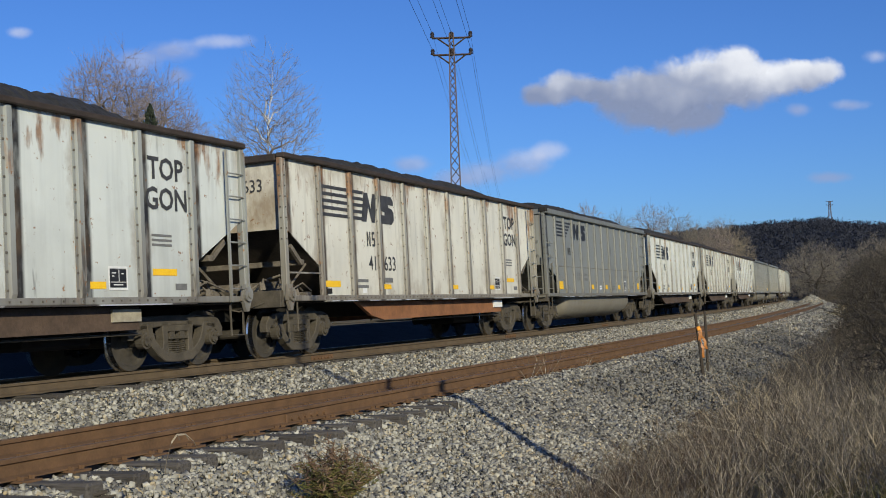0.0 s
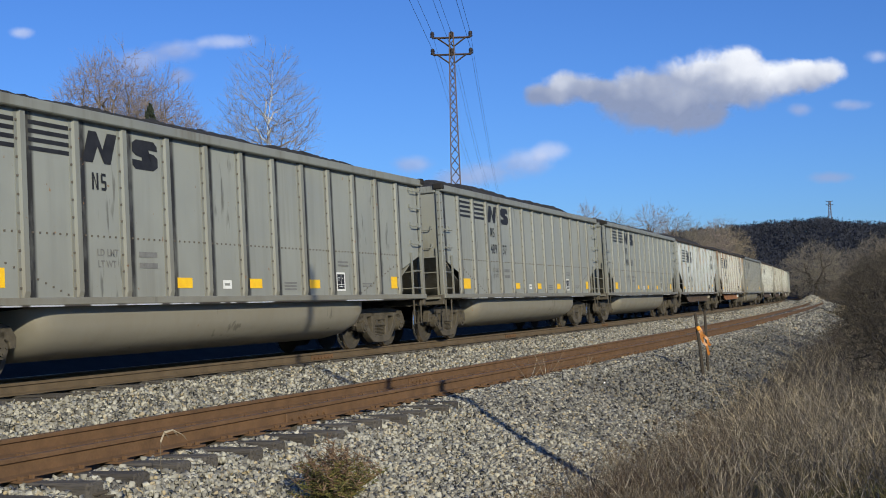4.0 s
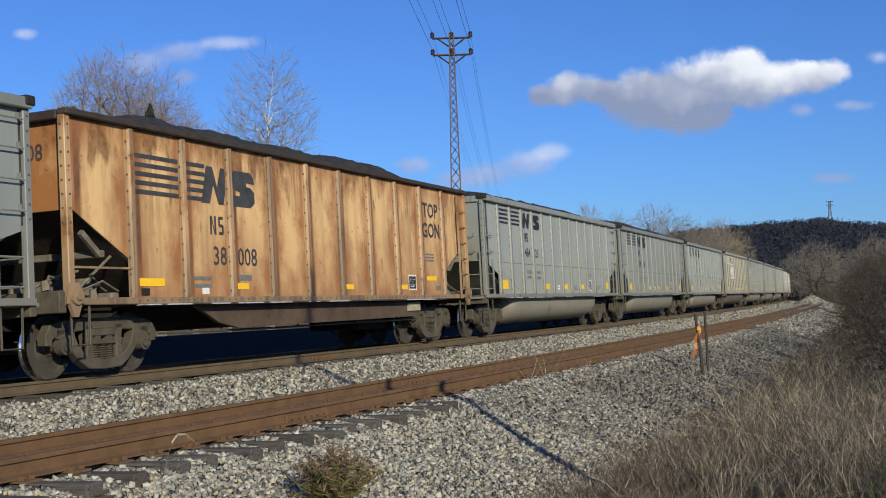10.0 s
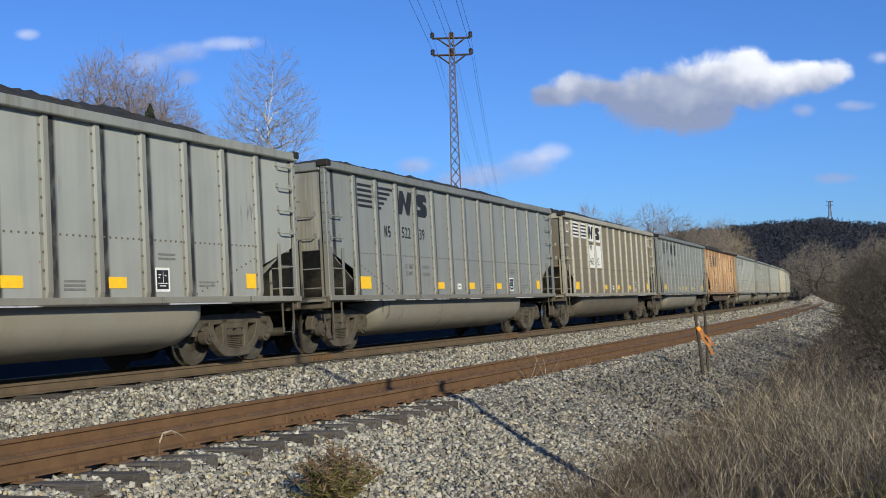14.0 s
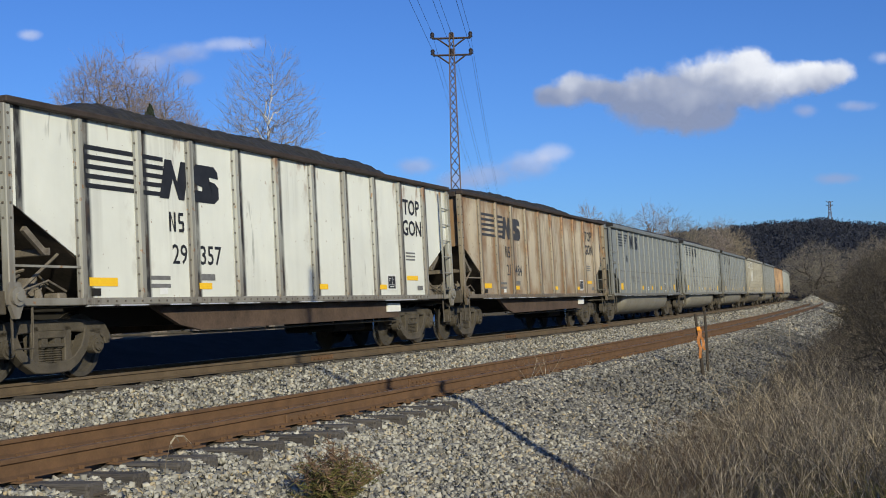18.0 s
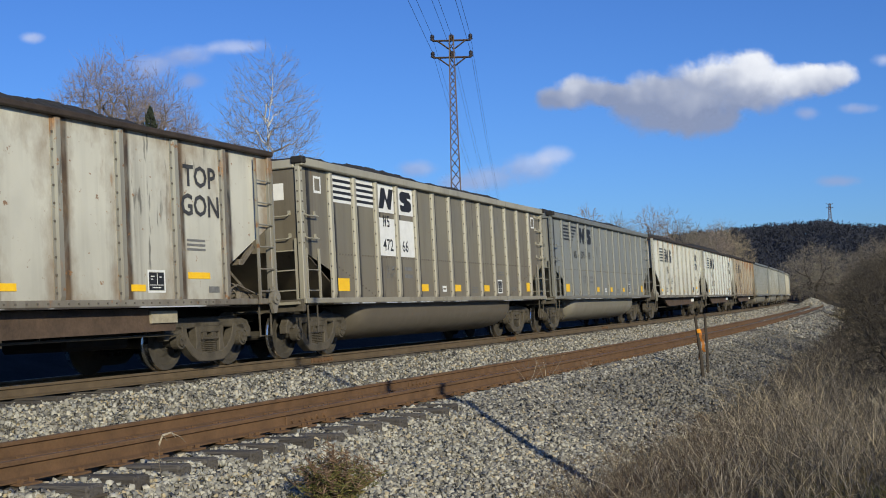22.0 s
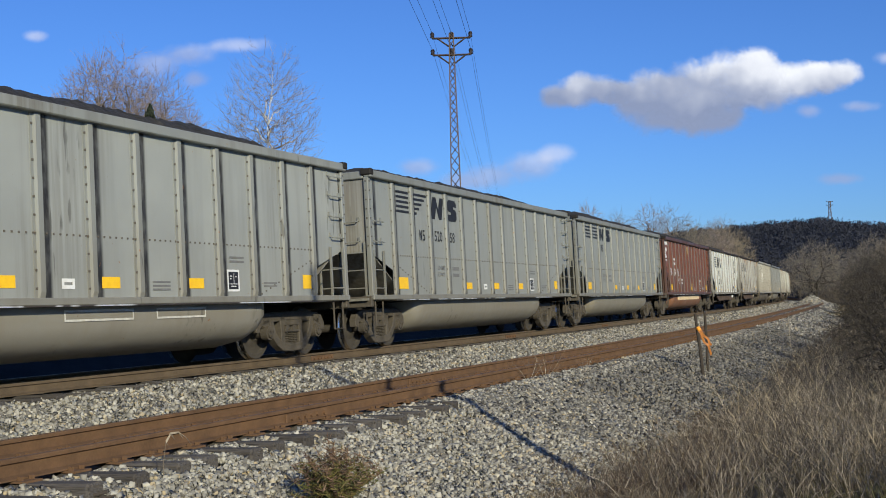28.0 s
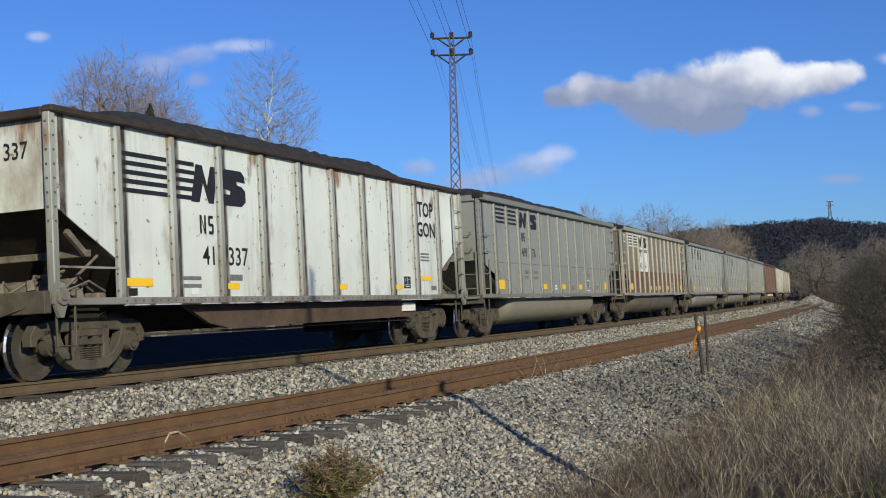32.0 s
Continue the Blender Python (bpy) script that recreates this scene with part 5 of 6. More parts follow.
def scatter_stones(name, count, s_range, off_range, size, seed, power=1.0, skip=True, stone=None):
    """Loose angular stones lying on the bed, one mesh."""
    rng = np.random.default_rng(seed)
    s = s_range[0] + (s_range[1] - s_range[0]) * rng.random(count) ** power
    off = rng.uniform(*off_range, count)
    if skip:
        keep = np.ones(count, bool)
        for o, _ in RAILS_MAIN + RAILS_SIDE:
            keep &= np.abs(off - o) > (0.085 if o < 2 else 0.14)
        for o, reach in ((SIDE_OFF, np.where(s < -15.2, 1.56, 0.95)), (0.0, 0.95)):
            at = np.array(TIE_S[o])
            gap = np.abs(s[:, None] - at[None]).min(1)
            keep &= ~((np.abs(off - o) < reach) & (gap < 0.125) & (rng.random(count) < np.where(s < -13, 0.97, 0.6)))
        s, off = s[keep], off[keep]
    n = len(s)
    f = s / STEP + _n0
    i = f.astype(int)
    base = LINE[i] + (LINE[i + 1] - LINE[i]) * (f - i)[:, None]
    x, y = base[:, 0] + off * np.sin(base[:, 2]), base[:, 1] - off * np.cos(base[:, 2])
    z = np.interp(off, [c[0] for c in CUT], [c[1] for c in CUT])
    z = z + 0.03 * (1 + np.sin(s * 1.7 + off) * np.sin(off * 2.3 + 0.6 * s)) * (np.abs(off - 7.5) < 1.2) + rng.uniform(-0.01, 0.022, n)
    r = size * np.minimum(np.exp(rng.normal(0, 0.28, n)), 1.6)
    cube = np.array([(-1, -1, -1), (1, -1, -1), (1, 1, -1), (-1, 1, -1), (-1, -1, 1), (1, -1, 1), (1, 1, 1), (-1, 1, 1)], float)
    shape = cube[None] * rng.uniform(0.45, 1.05, (n, 8, 3)) * np.array((1.15, 0.85, 0.7))
    a, b, c = rng.uniform(0, math.tau, (3, n))
    b = b * 0.12

    def turn(v, ang, p, q):
        out = v.copy()
        out[:, :, p] = v[:, :, p] * np.cos(ang)[:, None] - v[:, :, q] * np.sin(ang)[:, None]
        out[:, :, q] = v[:, :, p] * np.sin(ang)[:, None] + v[:, :, q] * np.cos(ang)[:, None]
        return out
    v = turn(turn(turn(shape, b * 4, 1, 2), c * 0.3, 0, 2), a, 0, 1) * r[:, None, None] + np.stack((x, y, z), 1)[:, None]
    quads = np.array(((4, 5, 6, 7), (0, 1, 5, 4), (1, 2, 6, 5), (2, 3, 7, 6), (3, 0, 4, 7)))
    fa = (np.arange(n)[:, None, None] * 8 + quads[None]).reshape(-1, 4)
    me = bpy.data.meshes.new(name)
    me.vertices.add(n * 8)
    me.vertices.foreach_set("co", v.reshape(-1))
    me.loops.add(fa.size)
    me.loops.foreach_set("vertex_index", fa.reshape(-1).astype(np.int32))
    me.polygons.add(len(fa))
    me.polygons.foreach_set("loop_start", np.arange(len(fa), dtype=np.int32) * 4)
    me.update(calc_edges=True)
    me.materials.append(stone or M_STONE)
    return tagged(part(name, me, M_STONE, bed, "loose angular limestone ballast"), kind="stuff")


scatter_stones("ballast_stones", 64000, (-27, -11), (5.95, 9.2), 0.0215, 1, 1.15)
scatter_stones("ballast_stones", 44000, (-15, 24), (6.2, 9.2), 0.0255, 11, 1.3, True, M_STONE_DARK)
scatter_stones("ballast_stones", 40000, (-22, 32), (0.75, 4.25), 0.0265, 2, 1.35)
scatter_stones("ballast_stones", 26000, (-27, 16), (5.5, 6.55), 0.025, 3, 1.25)
scatter_stones("ballast_stones", 9000, (70, 140), (0.9, 8.5), 0.07, 7, 1.0)
scatter_stones("ballast_stones", 6000, (-27, 14), (4.2, 5.6), 0.025, 6, 1.4)
scatter_stones("ballast_stones", 12000, (20, 70), (0.9, 9.0), 0.045, 4, 1.2)


def gravel_pile():
    bm = bmesh.new()
    rng = random.Random(4)
    for k in range(900):
        a, r = rng.uniform(0, math.tau), math.sqrt(rng.random()) * 1.9
        h = 1.05 * max(0, 1 - r / 1.9)
        c = Vector((r * math.cos(a), r * math.sin(a) * 0.8, h * rng.uniform(0.85, 1)))
        s = rng.uniform(0.06, 0.13)
        prism(bm, [(c.x + s * math.cos(q + a), c.y + s * math.sin(q + a)) for q in (0, 1.3, 2.4, 3.6, 5.0)], "z", c.z - s, c.z + s * 0.5)
    p = Vector((42.5, 140.0, -0.62))
    ob = part("gravel_pile", finish(bm), M_STONE)
    ob.location = p
    ob.scale = (1.3, 1.3, 1.35)
    tagged(ob, "small heap of pale crushed stone beside the siding", kind="stuff")


gravel_pile()
# ---- plants ----
def leafy(name, stops, rough=0.9):
    m, t, b = nodes_of(name)
    r = add(t, "ShaderNodeNewGeometry").outputs["Random Per Island"]
    t.links.new(ramp(t, r, stops), b.inputs["Base Color"])
    b.inputs["Roughness"].default_value = rough
    return m


M_BARK = plain("grey_bark", (0.15, 0.125, 0.105), 0.9, 0.0, 0.35, 2.5, 0.5, 20)
M_PALE = nodes_of("sycamore_bark")[0]
_t = M_PALE.node_tree
_z = add(_t, "ShaderNodeSeparateXYZ", {0: add(_t, "ShaderNodeTexCoord").outputs["Object"]}).outputs[2]
_k = add(_t, "ShaderNodeMapRange", {0: calc(_t, "ADD", _z, calc(_t, "MULTIPLY", noise_at(_t, 0.9, 3).outputs[0], 8.0)), 1: 19.0, 2: 20.0}).outputs[0]
_t.links.new(mix(_t, _k, (0.16, 0.14, 0.12), (0.66, 0.65, 0.62)), _t.nodes["Principled BSDF"].inputs["Base Color"])
M_TWIG = leafy("reddish_twigs", [(0, (0.13, 0.105, 0.095)), (0.6, (0.235, 0.19, 0.17)), (1, (0.36, 0.30, 0.27))])
M_TWIG_GREY = leafy("grey_sycamore_twigs", [(0, (0.12, 0.105, 0.10)), (0.6, (0.23, 0.205, 0.19)), (1, (0.38, 0.35, 0.33))])
M_TWIG_MID = leafy("grey_tan_twigs", [(0, (0.11, 0.095, 0.075)), (0.6, (0.19, 0.165, 0.13)), (1, (0.28, 0.24, 0.19))])
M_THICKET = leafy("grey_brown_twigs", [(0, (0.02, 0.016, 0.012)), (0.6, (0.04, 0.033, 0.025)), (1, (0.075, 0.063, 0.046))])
M_TWIG_TAN = leafy("tan_twigs", [(0, (0.14, 0.115, 0.08)), (0.6, (0.25, 0.205, 0.145)), (1, (0.36, 0.30, 0.215))])
M_STALK = leafy("dry_weed_stalks", [(0, (0.035, 0.028, 0.021)), (0.45, (0.115, 0.094, 0.07)), (0.8, (0.26, 0.218, 0.165)), (1, (0.54, 0.47, 0.37))])
M_DULL = leafy("grey_brown_weed_stalks", [(0, (0.04, 0.032, 0.024)), (0.5, (0.10, 0.082, 0.06)), (1, (0.22, 0.18, 0.13))])
M_RUSSET = leafy("russet_weed_stalks", [(0, (0.04, 0.027, 0.018)), (0.5, (0.10, 0.068, 0.045)), (1, (0.22, 0.16, 0.105))])
M_OLIVE = leafy("olive_grass", [(0, (0.05, 0.055, 0.015)), (0.6, (0.11, 0.11, 0.035)), (1, (0.2, 0.17, 0.08))])
M_STRAW = leafy("pale_straw", [(0, (0.30, 0.24, 0.15)), (1, (0.55, 0.47, 0.33))])
M_BRUSH = leafy("brush_twigs", [(0, (0.055, 0.044, 0.032)), (0.6, (0.105, 0.086, 0.06)), (1, (0.17, 0.14, 0.095))])
M_GRASS = leafy("dry_grass", [(0, (0.10, 0.085, 0.035)), (0.4, (0.17, 0.13, 0.065)), (0.8, (0.26, 0.20, 0.11)), (1, (0.12, 0.12, 0.04))])
M_GREEN = leafy("olive_needles", [(0, (0.045, 0.055, 0.012)), (0.6, (0.12, 0.115, 0.03)), (1, (0.2, 0.155, 0.05))])
M_FIR = leafy("dark_fir", [(0, (0.012, 0.02, 0.012)), (1, (0.04, 0.055, 0.03))])
# Bluish twig tones: the haze of distance is put into the colour.
M_WOODS = leafy("hazed_winter_woods", [(0, (0.012, 0.016, 0.029)), (0.6, (0.019, 0.023, 0.037)), (1, (0.032, 0.034, 0.045))])


def ribbons(name, lines, material, parent, label=""):
    """Fine sprays for twigs and stalks: (points, width), as narrow blades."""
    all_v, all_q, base = [], [], 0
    for m in sorted({len(pts) for pts, _ in lines}):
        group = [(pts, w) for pts, w in lines if len(pts) == m]
        n = len(group)
        p = np.array([[tuple(q) for q in pts] for pts, _ in group])
        w = np.array([w for _, w in group])
        d = p[:, -1] - p[:, 0]
        q = np.arange(n) * 2.4
        u = np.cross(d, np.stack((np.cos(q), np.sin(q), np.full(n, 0.2)), 1))
        u /= np.linalg.norm(u, axis=1, keepdims=True) + 1e-9
        ww = w[:, None] * (1 - 0.7 * np.arange(m) / (m - 1))[None]
        off = u[:, None, :] * ww[:, :, None]
        all_v.append(np.stack((p + off, p - off), 2).reshape(-1, 3))
        a = base + np.arange(n)[:, None] * 2 * m + np.arange(m - 1)[None] * 2
        all_q.append(np.stack((a, a + 1, a + 3, a + 2), 2).reshape(-1, 4))
        base += n * 2 * m
    return part(name, mesh_np(name, np.concatenate(all_v), np.concatenate(all_q), material), material, parent, label)


def bare_tree(x, y, top, width, seed, label, twig=None, bark=None, n=700, low=0.3, wide=0.62, trunk=0.2, girth=0.009, sprigs=3, lean=0.0, sprig=0.045, wild=0.035, leader=False):
    """A leafless tree: the limbs divide again and again to reach twig tips spread through the crown's outline."""
    rng = np.random.default_rng(seed)
    z0 = ground_height(x, y) - 0.1
    h = top - z0
    a = rng.uniform(0, math.tau, n)
    u = rng.uniform(-1, 1, n)
    r = rng.random(n) ** 0.42 * (1 + 0.10 * np.sin(3 * a + seed) * np.cos(4 * u + seed))
    ring = np.sqrt(1 - u * u) * r * width / 2
    up = np.where(u > 0, (1 - wide), (wide - low))
    tips = np.stack((ring * np.cos(a) + lean * u, ring * np.sin(a), h * (wide + u * r * up)), 1)
    limbs, fine = [], []
    thin = 0.0062 * h / 10 * girth / 0.009

    def split(p, pts, level):
        m = len(pts)
        if m <= 2:
            for q in pts:
                mid = (p + q) / 2 + rng.normal(0, wild * 0.5, 3) * np.linalg.norm(q - p)
                fine.append(([Vector(p), Vector(mid), Vector(q)], thin * 1.3))
                for k in range(sprigs):
                    b = mid + (q - mid) * rng.random()
                    d = (q - p) / (np.linalg.norm(q - p) + 1e-6) * 0.9 + rng.normal(0, 0.35, 3) + (0, 0, 0.25)
                    e = b + d * h * sprig * rng.uniform(0.4, 1.0)
                    fine.append(([Vector(b), Vector(e)], thin * 0.9))
            return
        c = pts.mean(0)
        q = p + (c - p) * rng.uniform(0.26, 0.46) + rng.normal(0, wild, 3) * np.linalg.norm(c - p) * 0.6
        mid = (p + q) / 2 + rng.normal(0, wild, 3) * np.linalg.norm(q - p)
        rr = thin * 1.25 * m ** 0.5
        (limbs if rr > thin * 5.5 else fine).append(([Vector(p), Vector(mid), Vector(q)], rr))
        d = pts - q
        w = np.linalg.svd(d - d.mean(0), full_matrices=False)[2][0]
        o = np.argsort(d @ (w + rng.normal(0, 0.25, 3)))
        cut = int(m * rng.uniform(0.36, 0.64))
        cut = min(max(cut, 1), m - 1)
        split(q, pts[o[:cut]], level + 1)
        split(q, pts[o[cut:]], level + 1)

    fork = np.array((lean * 0.2, 0, h * trunk))
    limbs.append(([Vector((0, 0, 0)), Vector((lean * 0.08, 0.03, h * trunk * 0.5)), Vector(fork)], thin * 1.3 * n ** 0.5))
    if leader:  # one stem to near the top, with side limbs that leave it low and sweep up
        stem = [np.array((lean * f + 0.14 * math.sin(9 * f + seed), 0.1 * math.sin(7 * f), h * (trunk + (0.93 - trunk) * f))) for f in np.linspace(0, 1, 9)]
        for k, (p, q) in enumerate(zip(stem, stem[1:])):
            limbs.append(([Vector(p), Vector((p + q) / 2), Vector(q)], thin * (9.0 - 0.95 * k)))
        out = np.linalg.norm(tips[:, :2] - np.array((lean * 0.4, 0)), axis=1)
        knee = np.clip(((tips[:, 2] - out * 0.75) / h - trunk) / (0.93 - trunk) * 8, 0, 8).astype(int)
        turn = (np.arctan2(tips[:, 1], tips[:, 0]) / math.tau * 3 + 1.5 + knee * 0.37).astype(int) % 3
        for k in range(9):
            for q in range(3):
                pts = tips[(knee == k) & (turn == q)]
                if len(pts):
                    split(stem[k], pts, 0)
    else:
        split(fork, tips, 0)
    tree = new("bare_tree")
    tree.location = (x, y, z0)
    bm = bmesh.new()
    for pts, rr in limbs:
        rod(bm, pts, [rr, rr * 0.9, rr * 0.8], 6)
    part("trunk", finish(bm), bark or M_BARK, tree)
    ribbons("crown", fine, twig or M_TWIG, tree, "bare fine twigs")
    return tagged(tree, label, "tree")


bare_tree(-23.6, 86, 19.4, 10.2, 11, "broad bare maple with reddish twigs behind the line", n=6000, low=0.2, wide=0.56, trunk=0.26, sprigs=7, girth=0.0056, sprig=0.038)
bare_tree(-20.8, 88, 18.2, 8.4, 12, "bare maple with reddish twigs behind the line", n=4600, low=0.2, wide=0.55, trunk=0.26, sprigs=7, girth=0.0056, sprig=0.038)
bare_tree(-18.2, 88, 15.6, 4.6, 17, "lower bare maple with reddish twigs behind the line", n=1800, low=0.2, wide=0.55, trunk=0.26, sprigs=7, girth=0.0056, sprig=0.03)
bare_tree(-31.9, 86, 16.4, 4.0, 13, "slender bare tree beside the maples", n=260)
bare_tree(-10.8, 75, 17.1, 6.8, 31, "tall bare sycamore with white upper bark", M_TWIG_GREY, M_PALE, n=1100, low=0.42, wide=0.7, trunk=0.5, girth=0.0052, sprigs=5, wild=0.12, lean=0.25, sprig=0.035, leader=True)
bare_tree(-13.5, 76, 14.7, 2.6, 15, "thin bare sapling beside the sycamore", M_TWIG_GREY, n=220, low=0.4, wide=0.7, trunk=0.4, sprigs=4, wild=0.1, girth=0.006)
for k, (px, y, top, w) in enumerate(((20.3, 168, 14.2, 6), (25, 172, 13.2, 6), (29.8, 174, 14.6, 8), (34, 178, 14.0, 9), (23.5, 190, 12.8, 7), (40, 190, 13.0, 8), (44.0, 196, 13.0, 8), (29, 200, 13.4, 9))):
    bare_tree(px, y, top, w, 40 + k, "bare deciduous tree in the tree row behind the train", M_TWIG_MID if k % 2 else M_TWIG, n=1900, low=0.12, wide=0.5, girth=0.0095, sprigs=6, wild=0.06, sprig=0.04)
for k, (px, y, top, w) in enumerate(((47.5, 205, 14.2, 8), (52, 214, 12.6, 8), (43, 202, 12.2, 7))):
    bare_tree(px, y, top, w, 60 + k, "pale tan feathery winter tree near the hill", M_TWIG_TAN, M_TWIG_TAN, n=2600, low=0.1, wide=0.48, girth=0.0095, sprigs=4)
for k, (px, y, top, w) in enumerate(((80, 260, 12.4, 14), (72, 200, 10.6, 11), (92, 280, 11.5, 15), (70, 300, 9.5, 12), (88, 240, 10.0, 12), (62, 165, 8.4, 10), (76, 190, 9.6, 12), (97, 330, 12, 16), (60, 250, 6.0, 9))):
    bare_tree(px, y, top, w, 140 + k, "rounded leafless grey-brown tree at the end of the siding", M_TWIG_MID, M_THICKET, n=2600, low=0.03, wide=0.42, trunk=0.06, girth=0.010, sprigs=7, sprig=0.06)
for k, (off, s, top, w) in enumerate(((13, 58, 2.4, 6), (15, 70, 3.2, 7), (18, 62, 3.4, 7), (14, 88, 3.8, 7), (20, 80, 4.4, 8), (14, 108, 4.6, 8), (22, 96, 5.2, 9), (15, 130, 5.6, 9),
                                      (18, 46, 2.5, 6), (23, 56, 3.8, 7), (17, 150, 6.2, 11), (26, 72, 5.0, 8), (20, 36, 2.2, 5), (25, 44, 3.2, 6), (24, 130, 6.5, 10), (30, 110, 6.5, 10))):
    p, _ = on_line(s, off)
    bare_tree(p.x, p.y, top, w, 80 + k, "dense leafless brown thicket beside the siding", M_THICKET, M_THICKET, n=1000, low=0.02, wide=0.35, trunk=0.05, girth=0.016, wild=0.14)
for k, (y, slope, top, w) in enumerate(((44, 0.375, 2.3, 4), (52, 0.36, 2.4, 4), (58, 0.385, 3.5, 5), (66, 0.355, 2.7, 4.5), (72, 0.38, 4.2, 6), (80, 0.362, 3.6, 5.5), (90, 0.38, 5.2, 7), (98, 0.358, 4.2, 6),
                                        (108, 0.375, 5.8, 8), (116, 0.352, 4.4, 6), (128, 0.37, 6.4, 8), (140, 0.352, 5.2, 7), (150, 0.375, 7.4, 9), (36, 0.40, 2.2, 3.5), (162, 0.345, 5.4, 8), (40, 0.36, 1.5, 3), (17, 0.40, 1.3, 2.2), (20, 0.378, 1.3, 2.2), (24, 0.372, 1.7, 2.6), (28, 0.364, 1.9, 2.8), (33, 0.362, 2.2, 3.2), (38, 0.37, 2.5, 3.4))):
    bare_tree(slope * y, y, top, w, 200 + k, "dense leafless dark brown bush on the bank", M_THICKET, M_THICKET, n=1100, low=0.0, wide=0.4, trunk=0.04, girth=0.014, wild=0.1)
# Unseen row right of the view, added to cast shade on the weeds.
for k, y in enumerate((13, 17, 21.5, 26, 31, 36, 42, 49, 57, 66, 76, 88)):
    bare_tree(0.36 * y + 4.6, y - 7.3, 3.6 + 0.02 * y, 5.2, 120 + k, "unseen dense thicket right of view, added to shade the bank", M_THICKET, n=900, low=0.02, wide=0.45, trunk=0.05, girth=0.045, sprigs=3, wild=0.1)


def fir(x, y, top):
    rng = random.Random(5)
    z0 = ground_height(x, y)
    tree = new("fir_tree")
    tree.location = (x, y, z0)
    h = top - z0
    bm = bmesh.new()
    rod(bm, [(0, 0, 0), (0, 0, h * 0.96)], [0.16, 0.03], 6)
    part("trunk", finish(bm), M_BARK, tree)
    lines = []
    for k in range(2600):
        f = rng.random() ** 0.6
        z = h * (0.25 + 0.75 * f)
        r = (1 - f) * 4.4 + 0.04
        a = rng.uniform(0, math.tau)
        q = rng.uniform(0.2, 1)
        p = Vector((math.cos(a) * r * q, math.sin(a) * r * q, z))
        lines.append(([p, p + Vector((math.cos(a) * 0.25 * (1.1 - f), math.sin(a) * 0.25 * (1.1 - f), rng.uniform(-0.05, 0.15))), p + Vector((math.cos(a) * 0.5 * (1.1 - f), math.sin(a) * 0.5 * (1.1 - f), rng.uniform(-0.2, 0.2)))], 0.05))
    ribbons("needles", lines, M_FIR, tree)
    tagged(tree, "small dark green fir between the bare trees", "tree")


fir(-16.9, 70, 12.7)


def weeds(name, count, s_range, off_range, tall, width, seed, material, label, power=1.0, lean=0.25, twigs=3, bunch=1):
    """A stand of dry stalks with side twigs, one mesh; bunch: how many stems rise from one root."""
    rng = random.Random(seed)
    lines = []
    for k in range(count // bunch):
        s = s_range[0] + (s_range[1] - s_range[0]) * rng.random() ** power
        off = rng.uniform(*off_range)
        clump = noise.noise(Vector((s * 0.45, off * 0.6, seed)))
        if clump < -0.25 and rng.random() < 0.6:
            continue
        root, th = on_line(s, off)
        z = bed_height(off) if off < 9.2 else ground_height(root.x, root.y)
        root.z = max(z, -1.15) - 0.03
        if root.length < 6.5 or (root.y < 9 and abs(root.x) < 0.5 * root.y):
            continue
        big = tall * rng.uniform(0.45, 1.0) * (1 + 0.5 * clump) * min(1.0, 0.35 + 0.4 * max(0, off - off_range[0]))
        tip = Vector((rng.gauss(-0.1, lean), rng.gauss(0, lean), 1))
        for m in range(bunch):
            h = big * (rng.uniform(0.55, 1.05) if bunch > 1 else 1)
            p = root + Vector((rng.gauss(0, 0.02), rng.gauss(0, 0.02), 0)) * min(bunch - 1, 3)
            d = (tip + Vector((rng.gauss(0, 0.22), rng.gauss(0, 0.22), 0)) * min(bunch - 1, 1)).normalized()
            droop = Vector((rng.gauss(0, 0.36), rng.gauss(0, 0.36), -0.16)) * h
            pts = [p, p + d * h * 0.4 + droop * 0.1, p + d * h * 0.75 + droop * 0.4, p + d * h + droop]
            lines.append((pts, width))
            for q in range(twigs):
                f = rng.random() ** 0.6 * 0.75 + 0.22
                i = min(int(f * 3), 2)
                b = pts[i].lerp(pts[i + 1], f * 3 - i)
                a = rng.uniform(0, math.tau)
                e = (Vector((math.cos(a) * 0.55, math.sin(a) * 0.55, rng.uniform(0.2, 0.9))) + d * 0.4) * h * rng.uniform(0.08, 0.22)
                lines.append(([b, b + e], width * 0.6))
    ob = ribbons(name, lines, material, None)
    return tagged(ob, label, kind="stuff")


weeds("dry_weeds", 13000, (-22.5, 2), (8.7, 13.5), 1.0, 0.0024, 1, M_STALK, "tall dry tan weed stalks on the bank", 1.0, 0.3, 10, 8)
weeds("dry_weeds", 9000, (-23, -10), (8.1, 10.4), 0.5, 0.003, 12, M_RUSSET, "low reddish brown weeds at the foot of the ballast", 1.0, 0.45, 7, 4)
weeds("dry_weeds", 420, (-20, 10), (8.4, 12.5), 1.15, 0.0036, 7, M_STRAW, "pale tall straw stems on the bank", 1.0, 0.3, 7)
weeds("dry_weeds", 13000, (-8, 40), (8.4, 17), 1.3, 0.004, 2, M_DULL, "tall dry grey brown weed stalks on the bank", 1.0, 0.26, 6, 7)
weeds("dry_weeds", 8000, (25, 110), (8.4, 26), 1.5, 0.010, 3, M_BRUSH, "tall dry grey brown weed stalks on the bank", 1.0, 0.2, 4, 4)
weeds("dry_grass", 26000, (-23, 30), (8.0, 14.5), 0.34, 0.0038, 4, M_GRASS, "matted dry grass on the bank", 1.2, 0.7, 1)
weeds("green_grass", 6000, (-25.5, -19), (10.2, 13.0), 0.3, 0.004, 14, M_OLIVE, "olive green grass tufts on the bank", 1.0, 0.4, 1, 6)
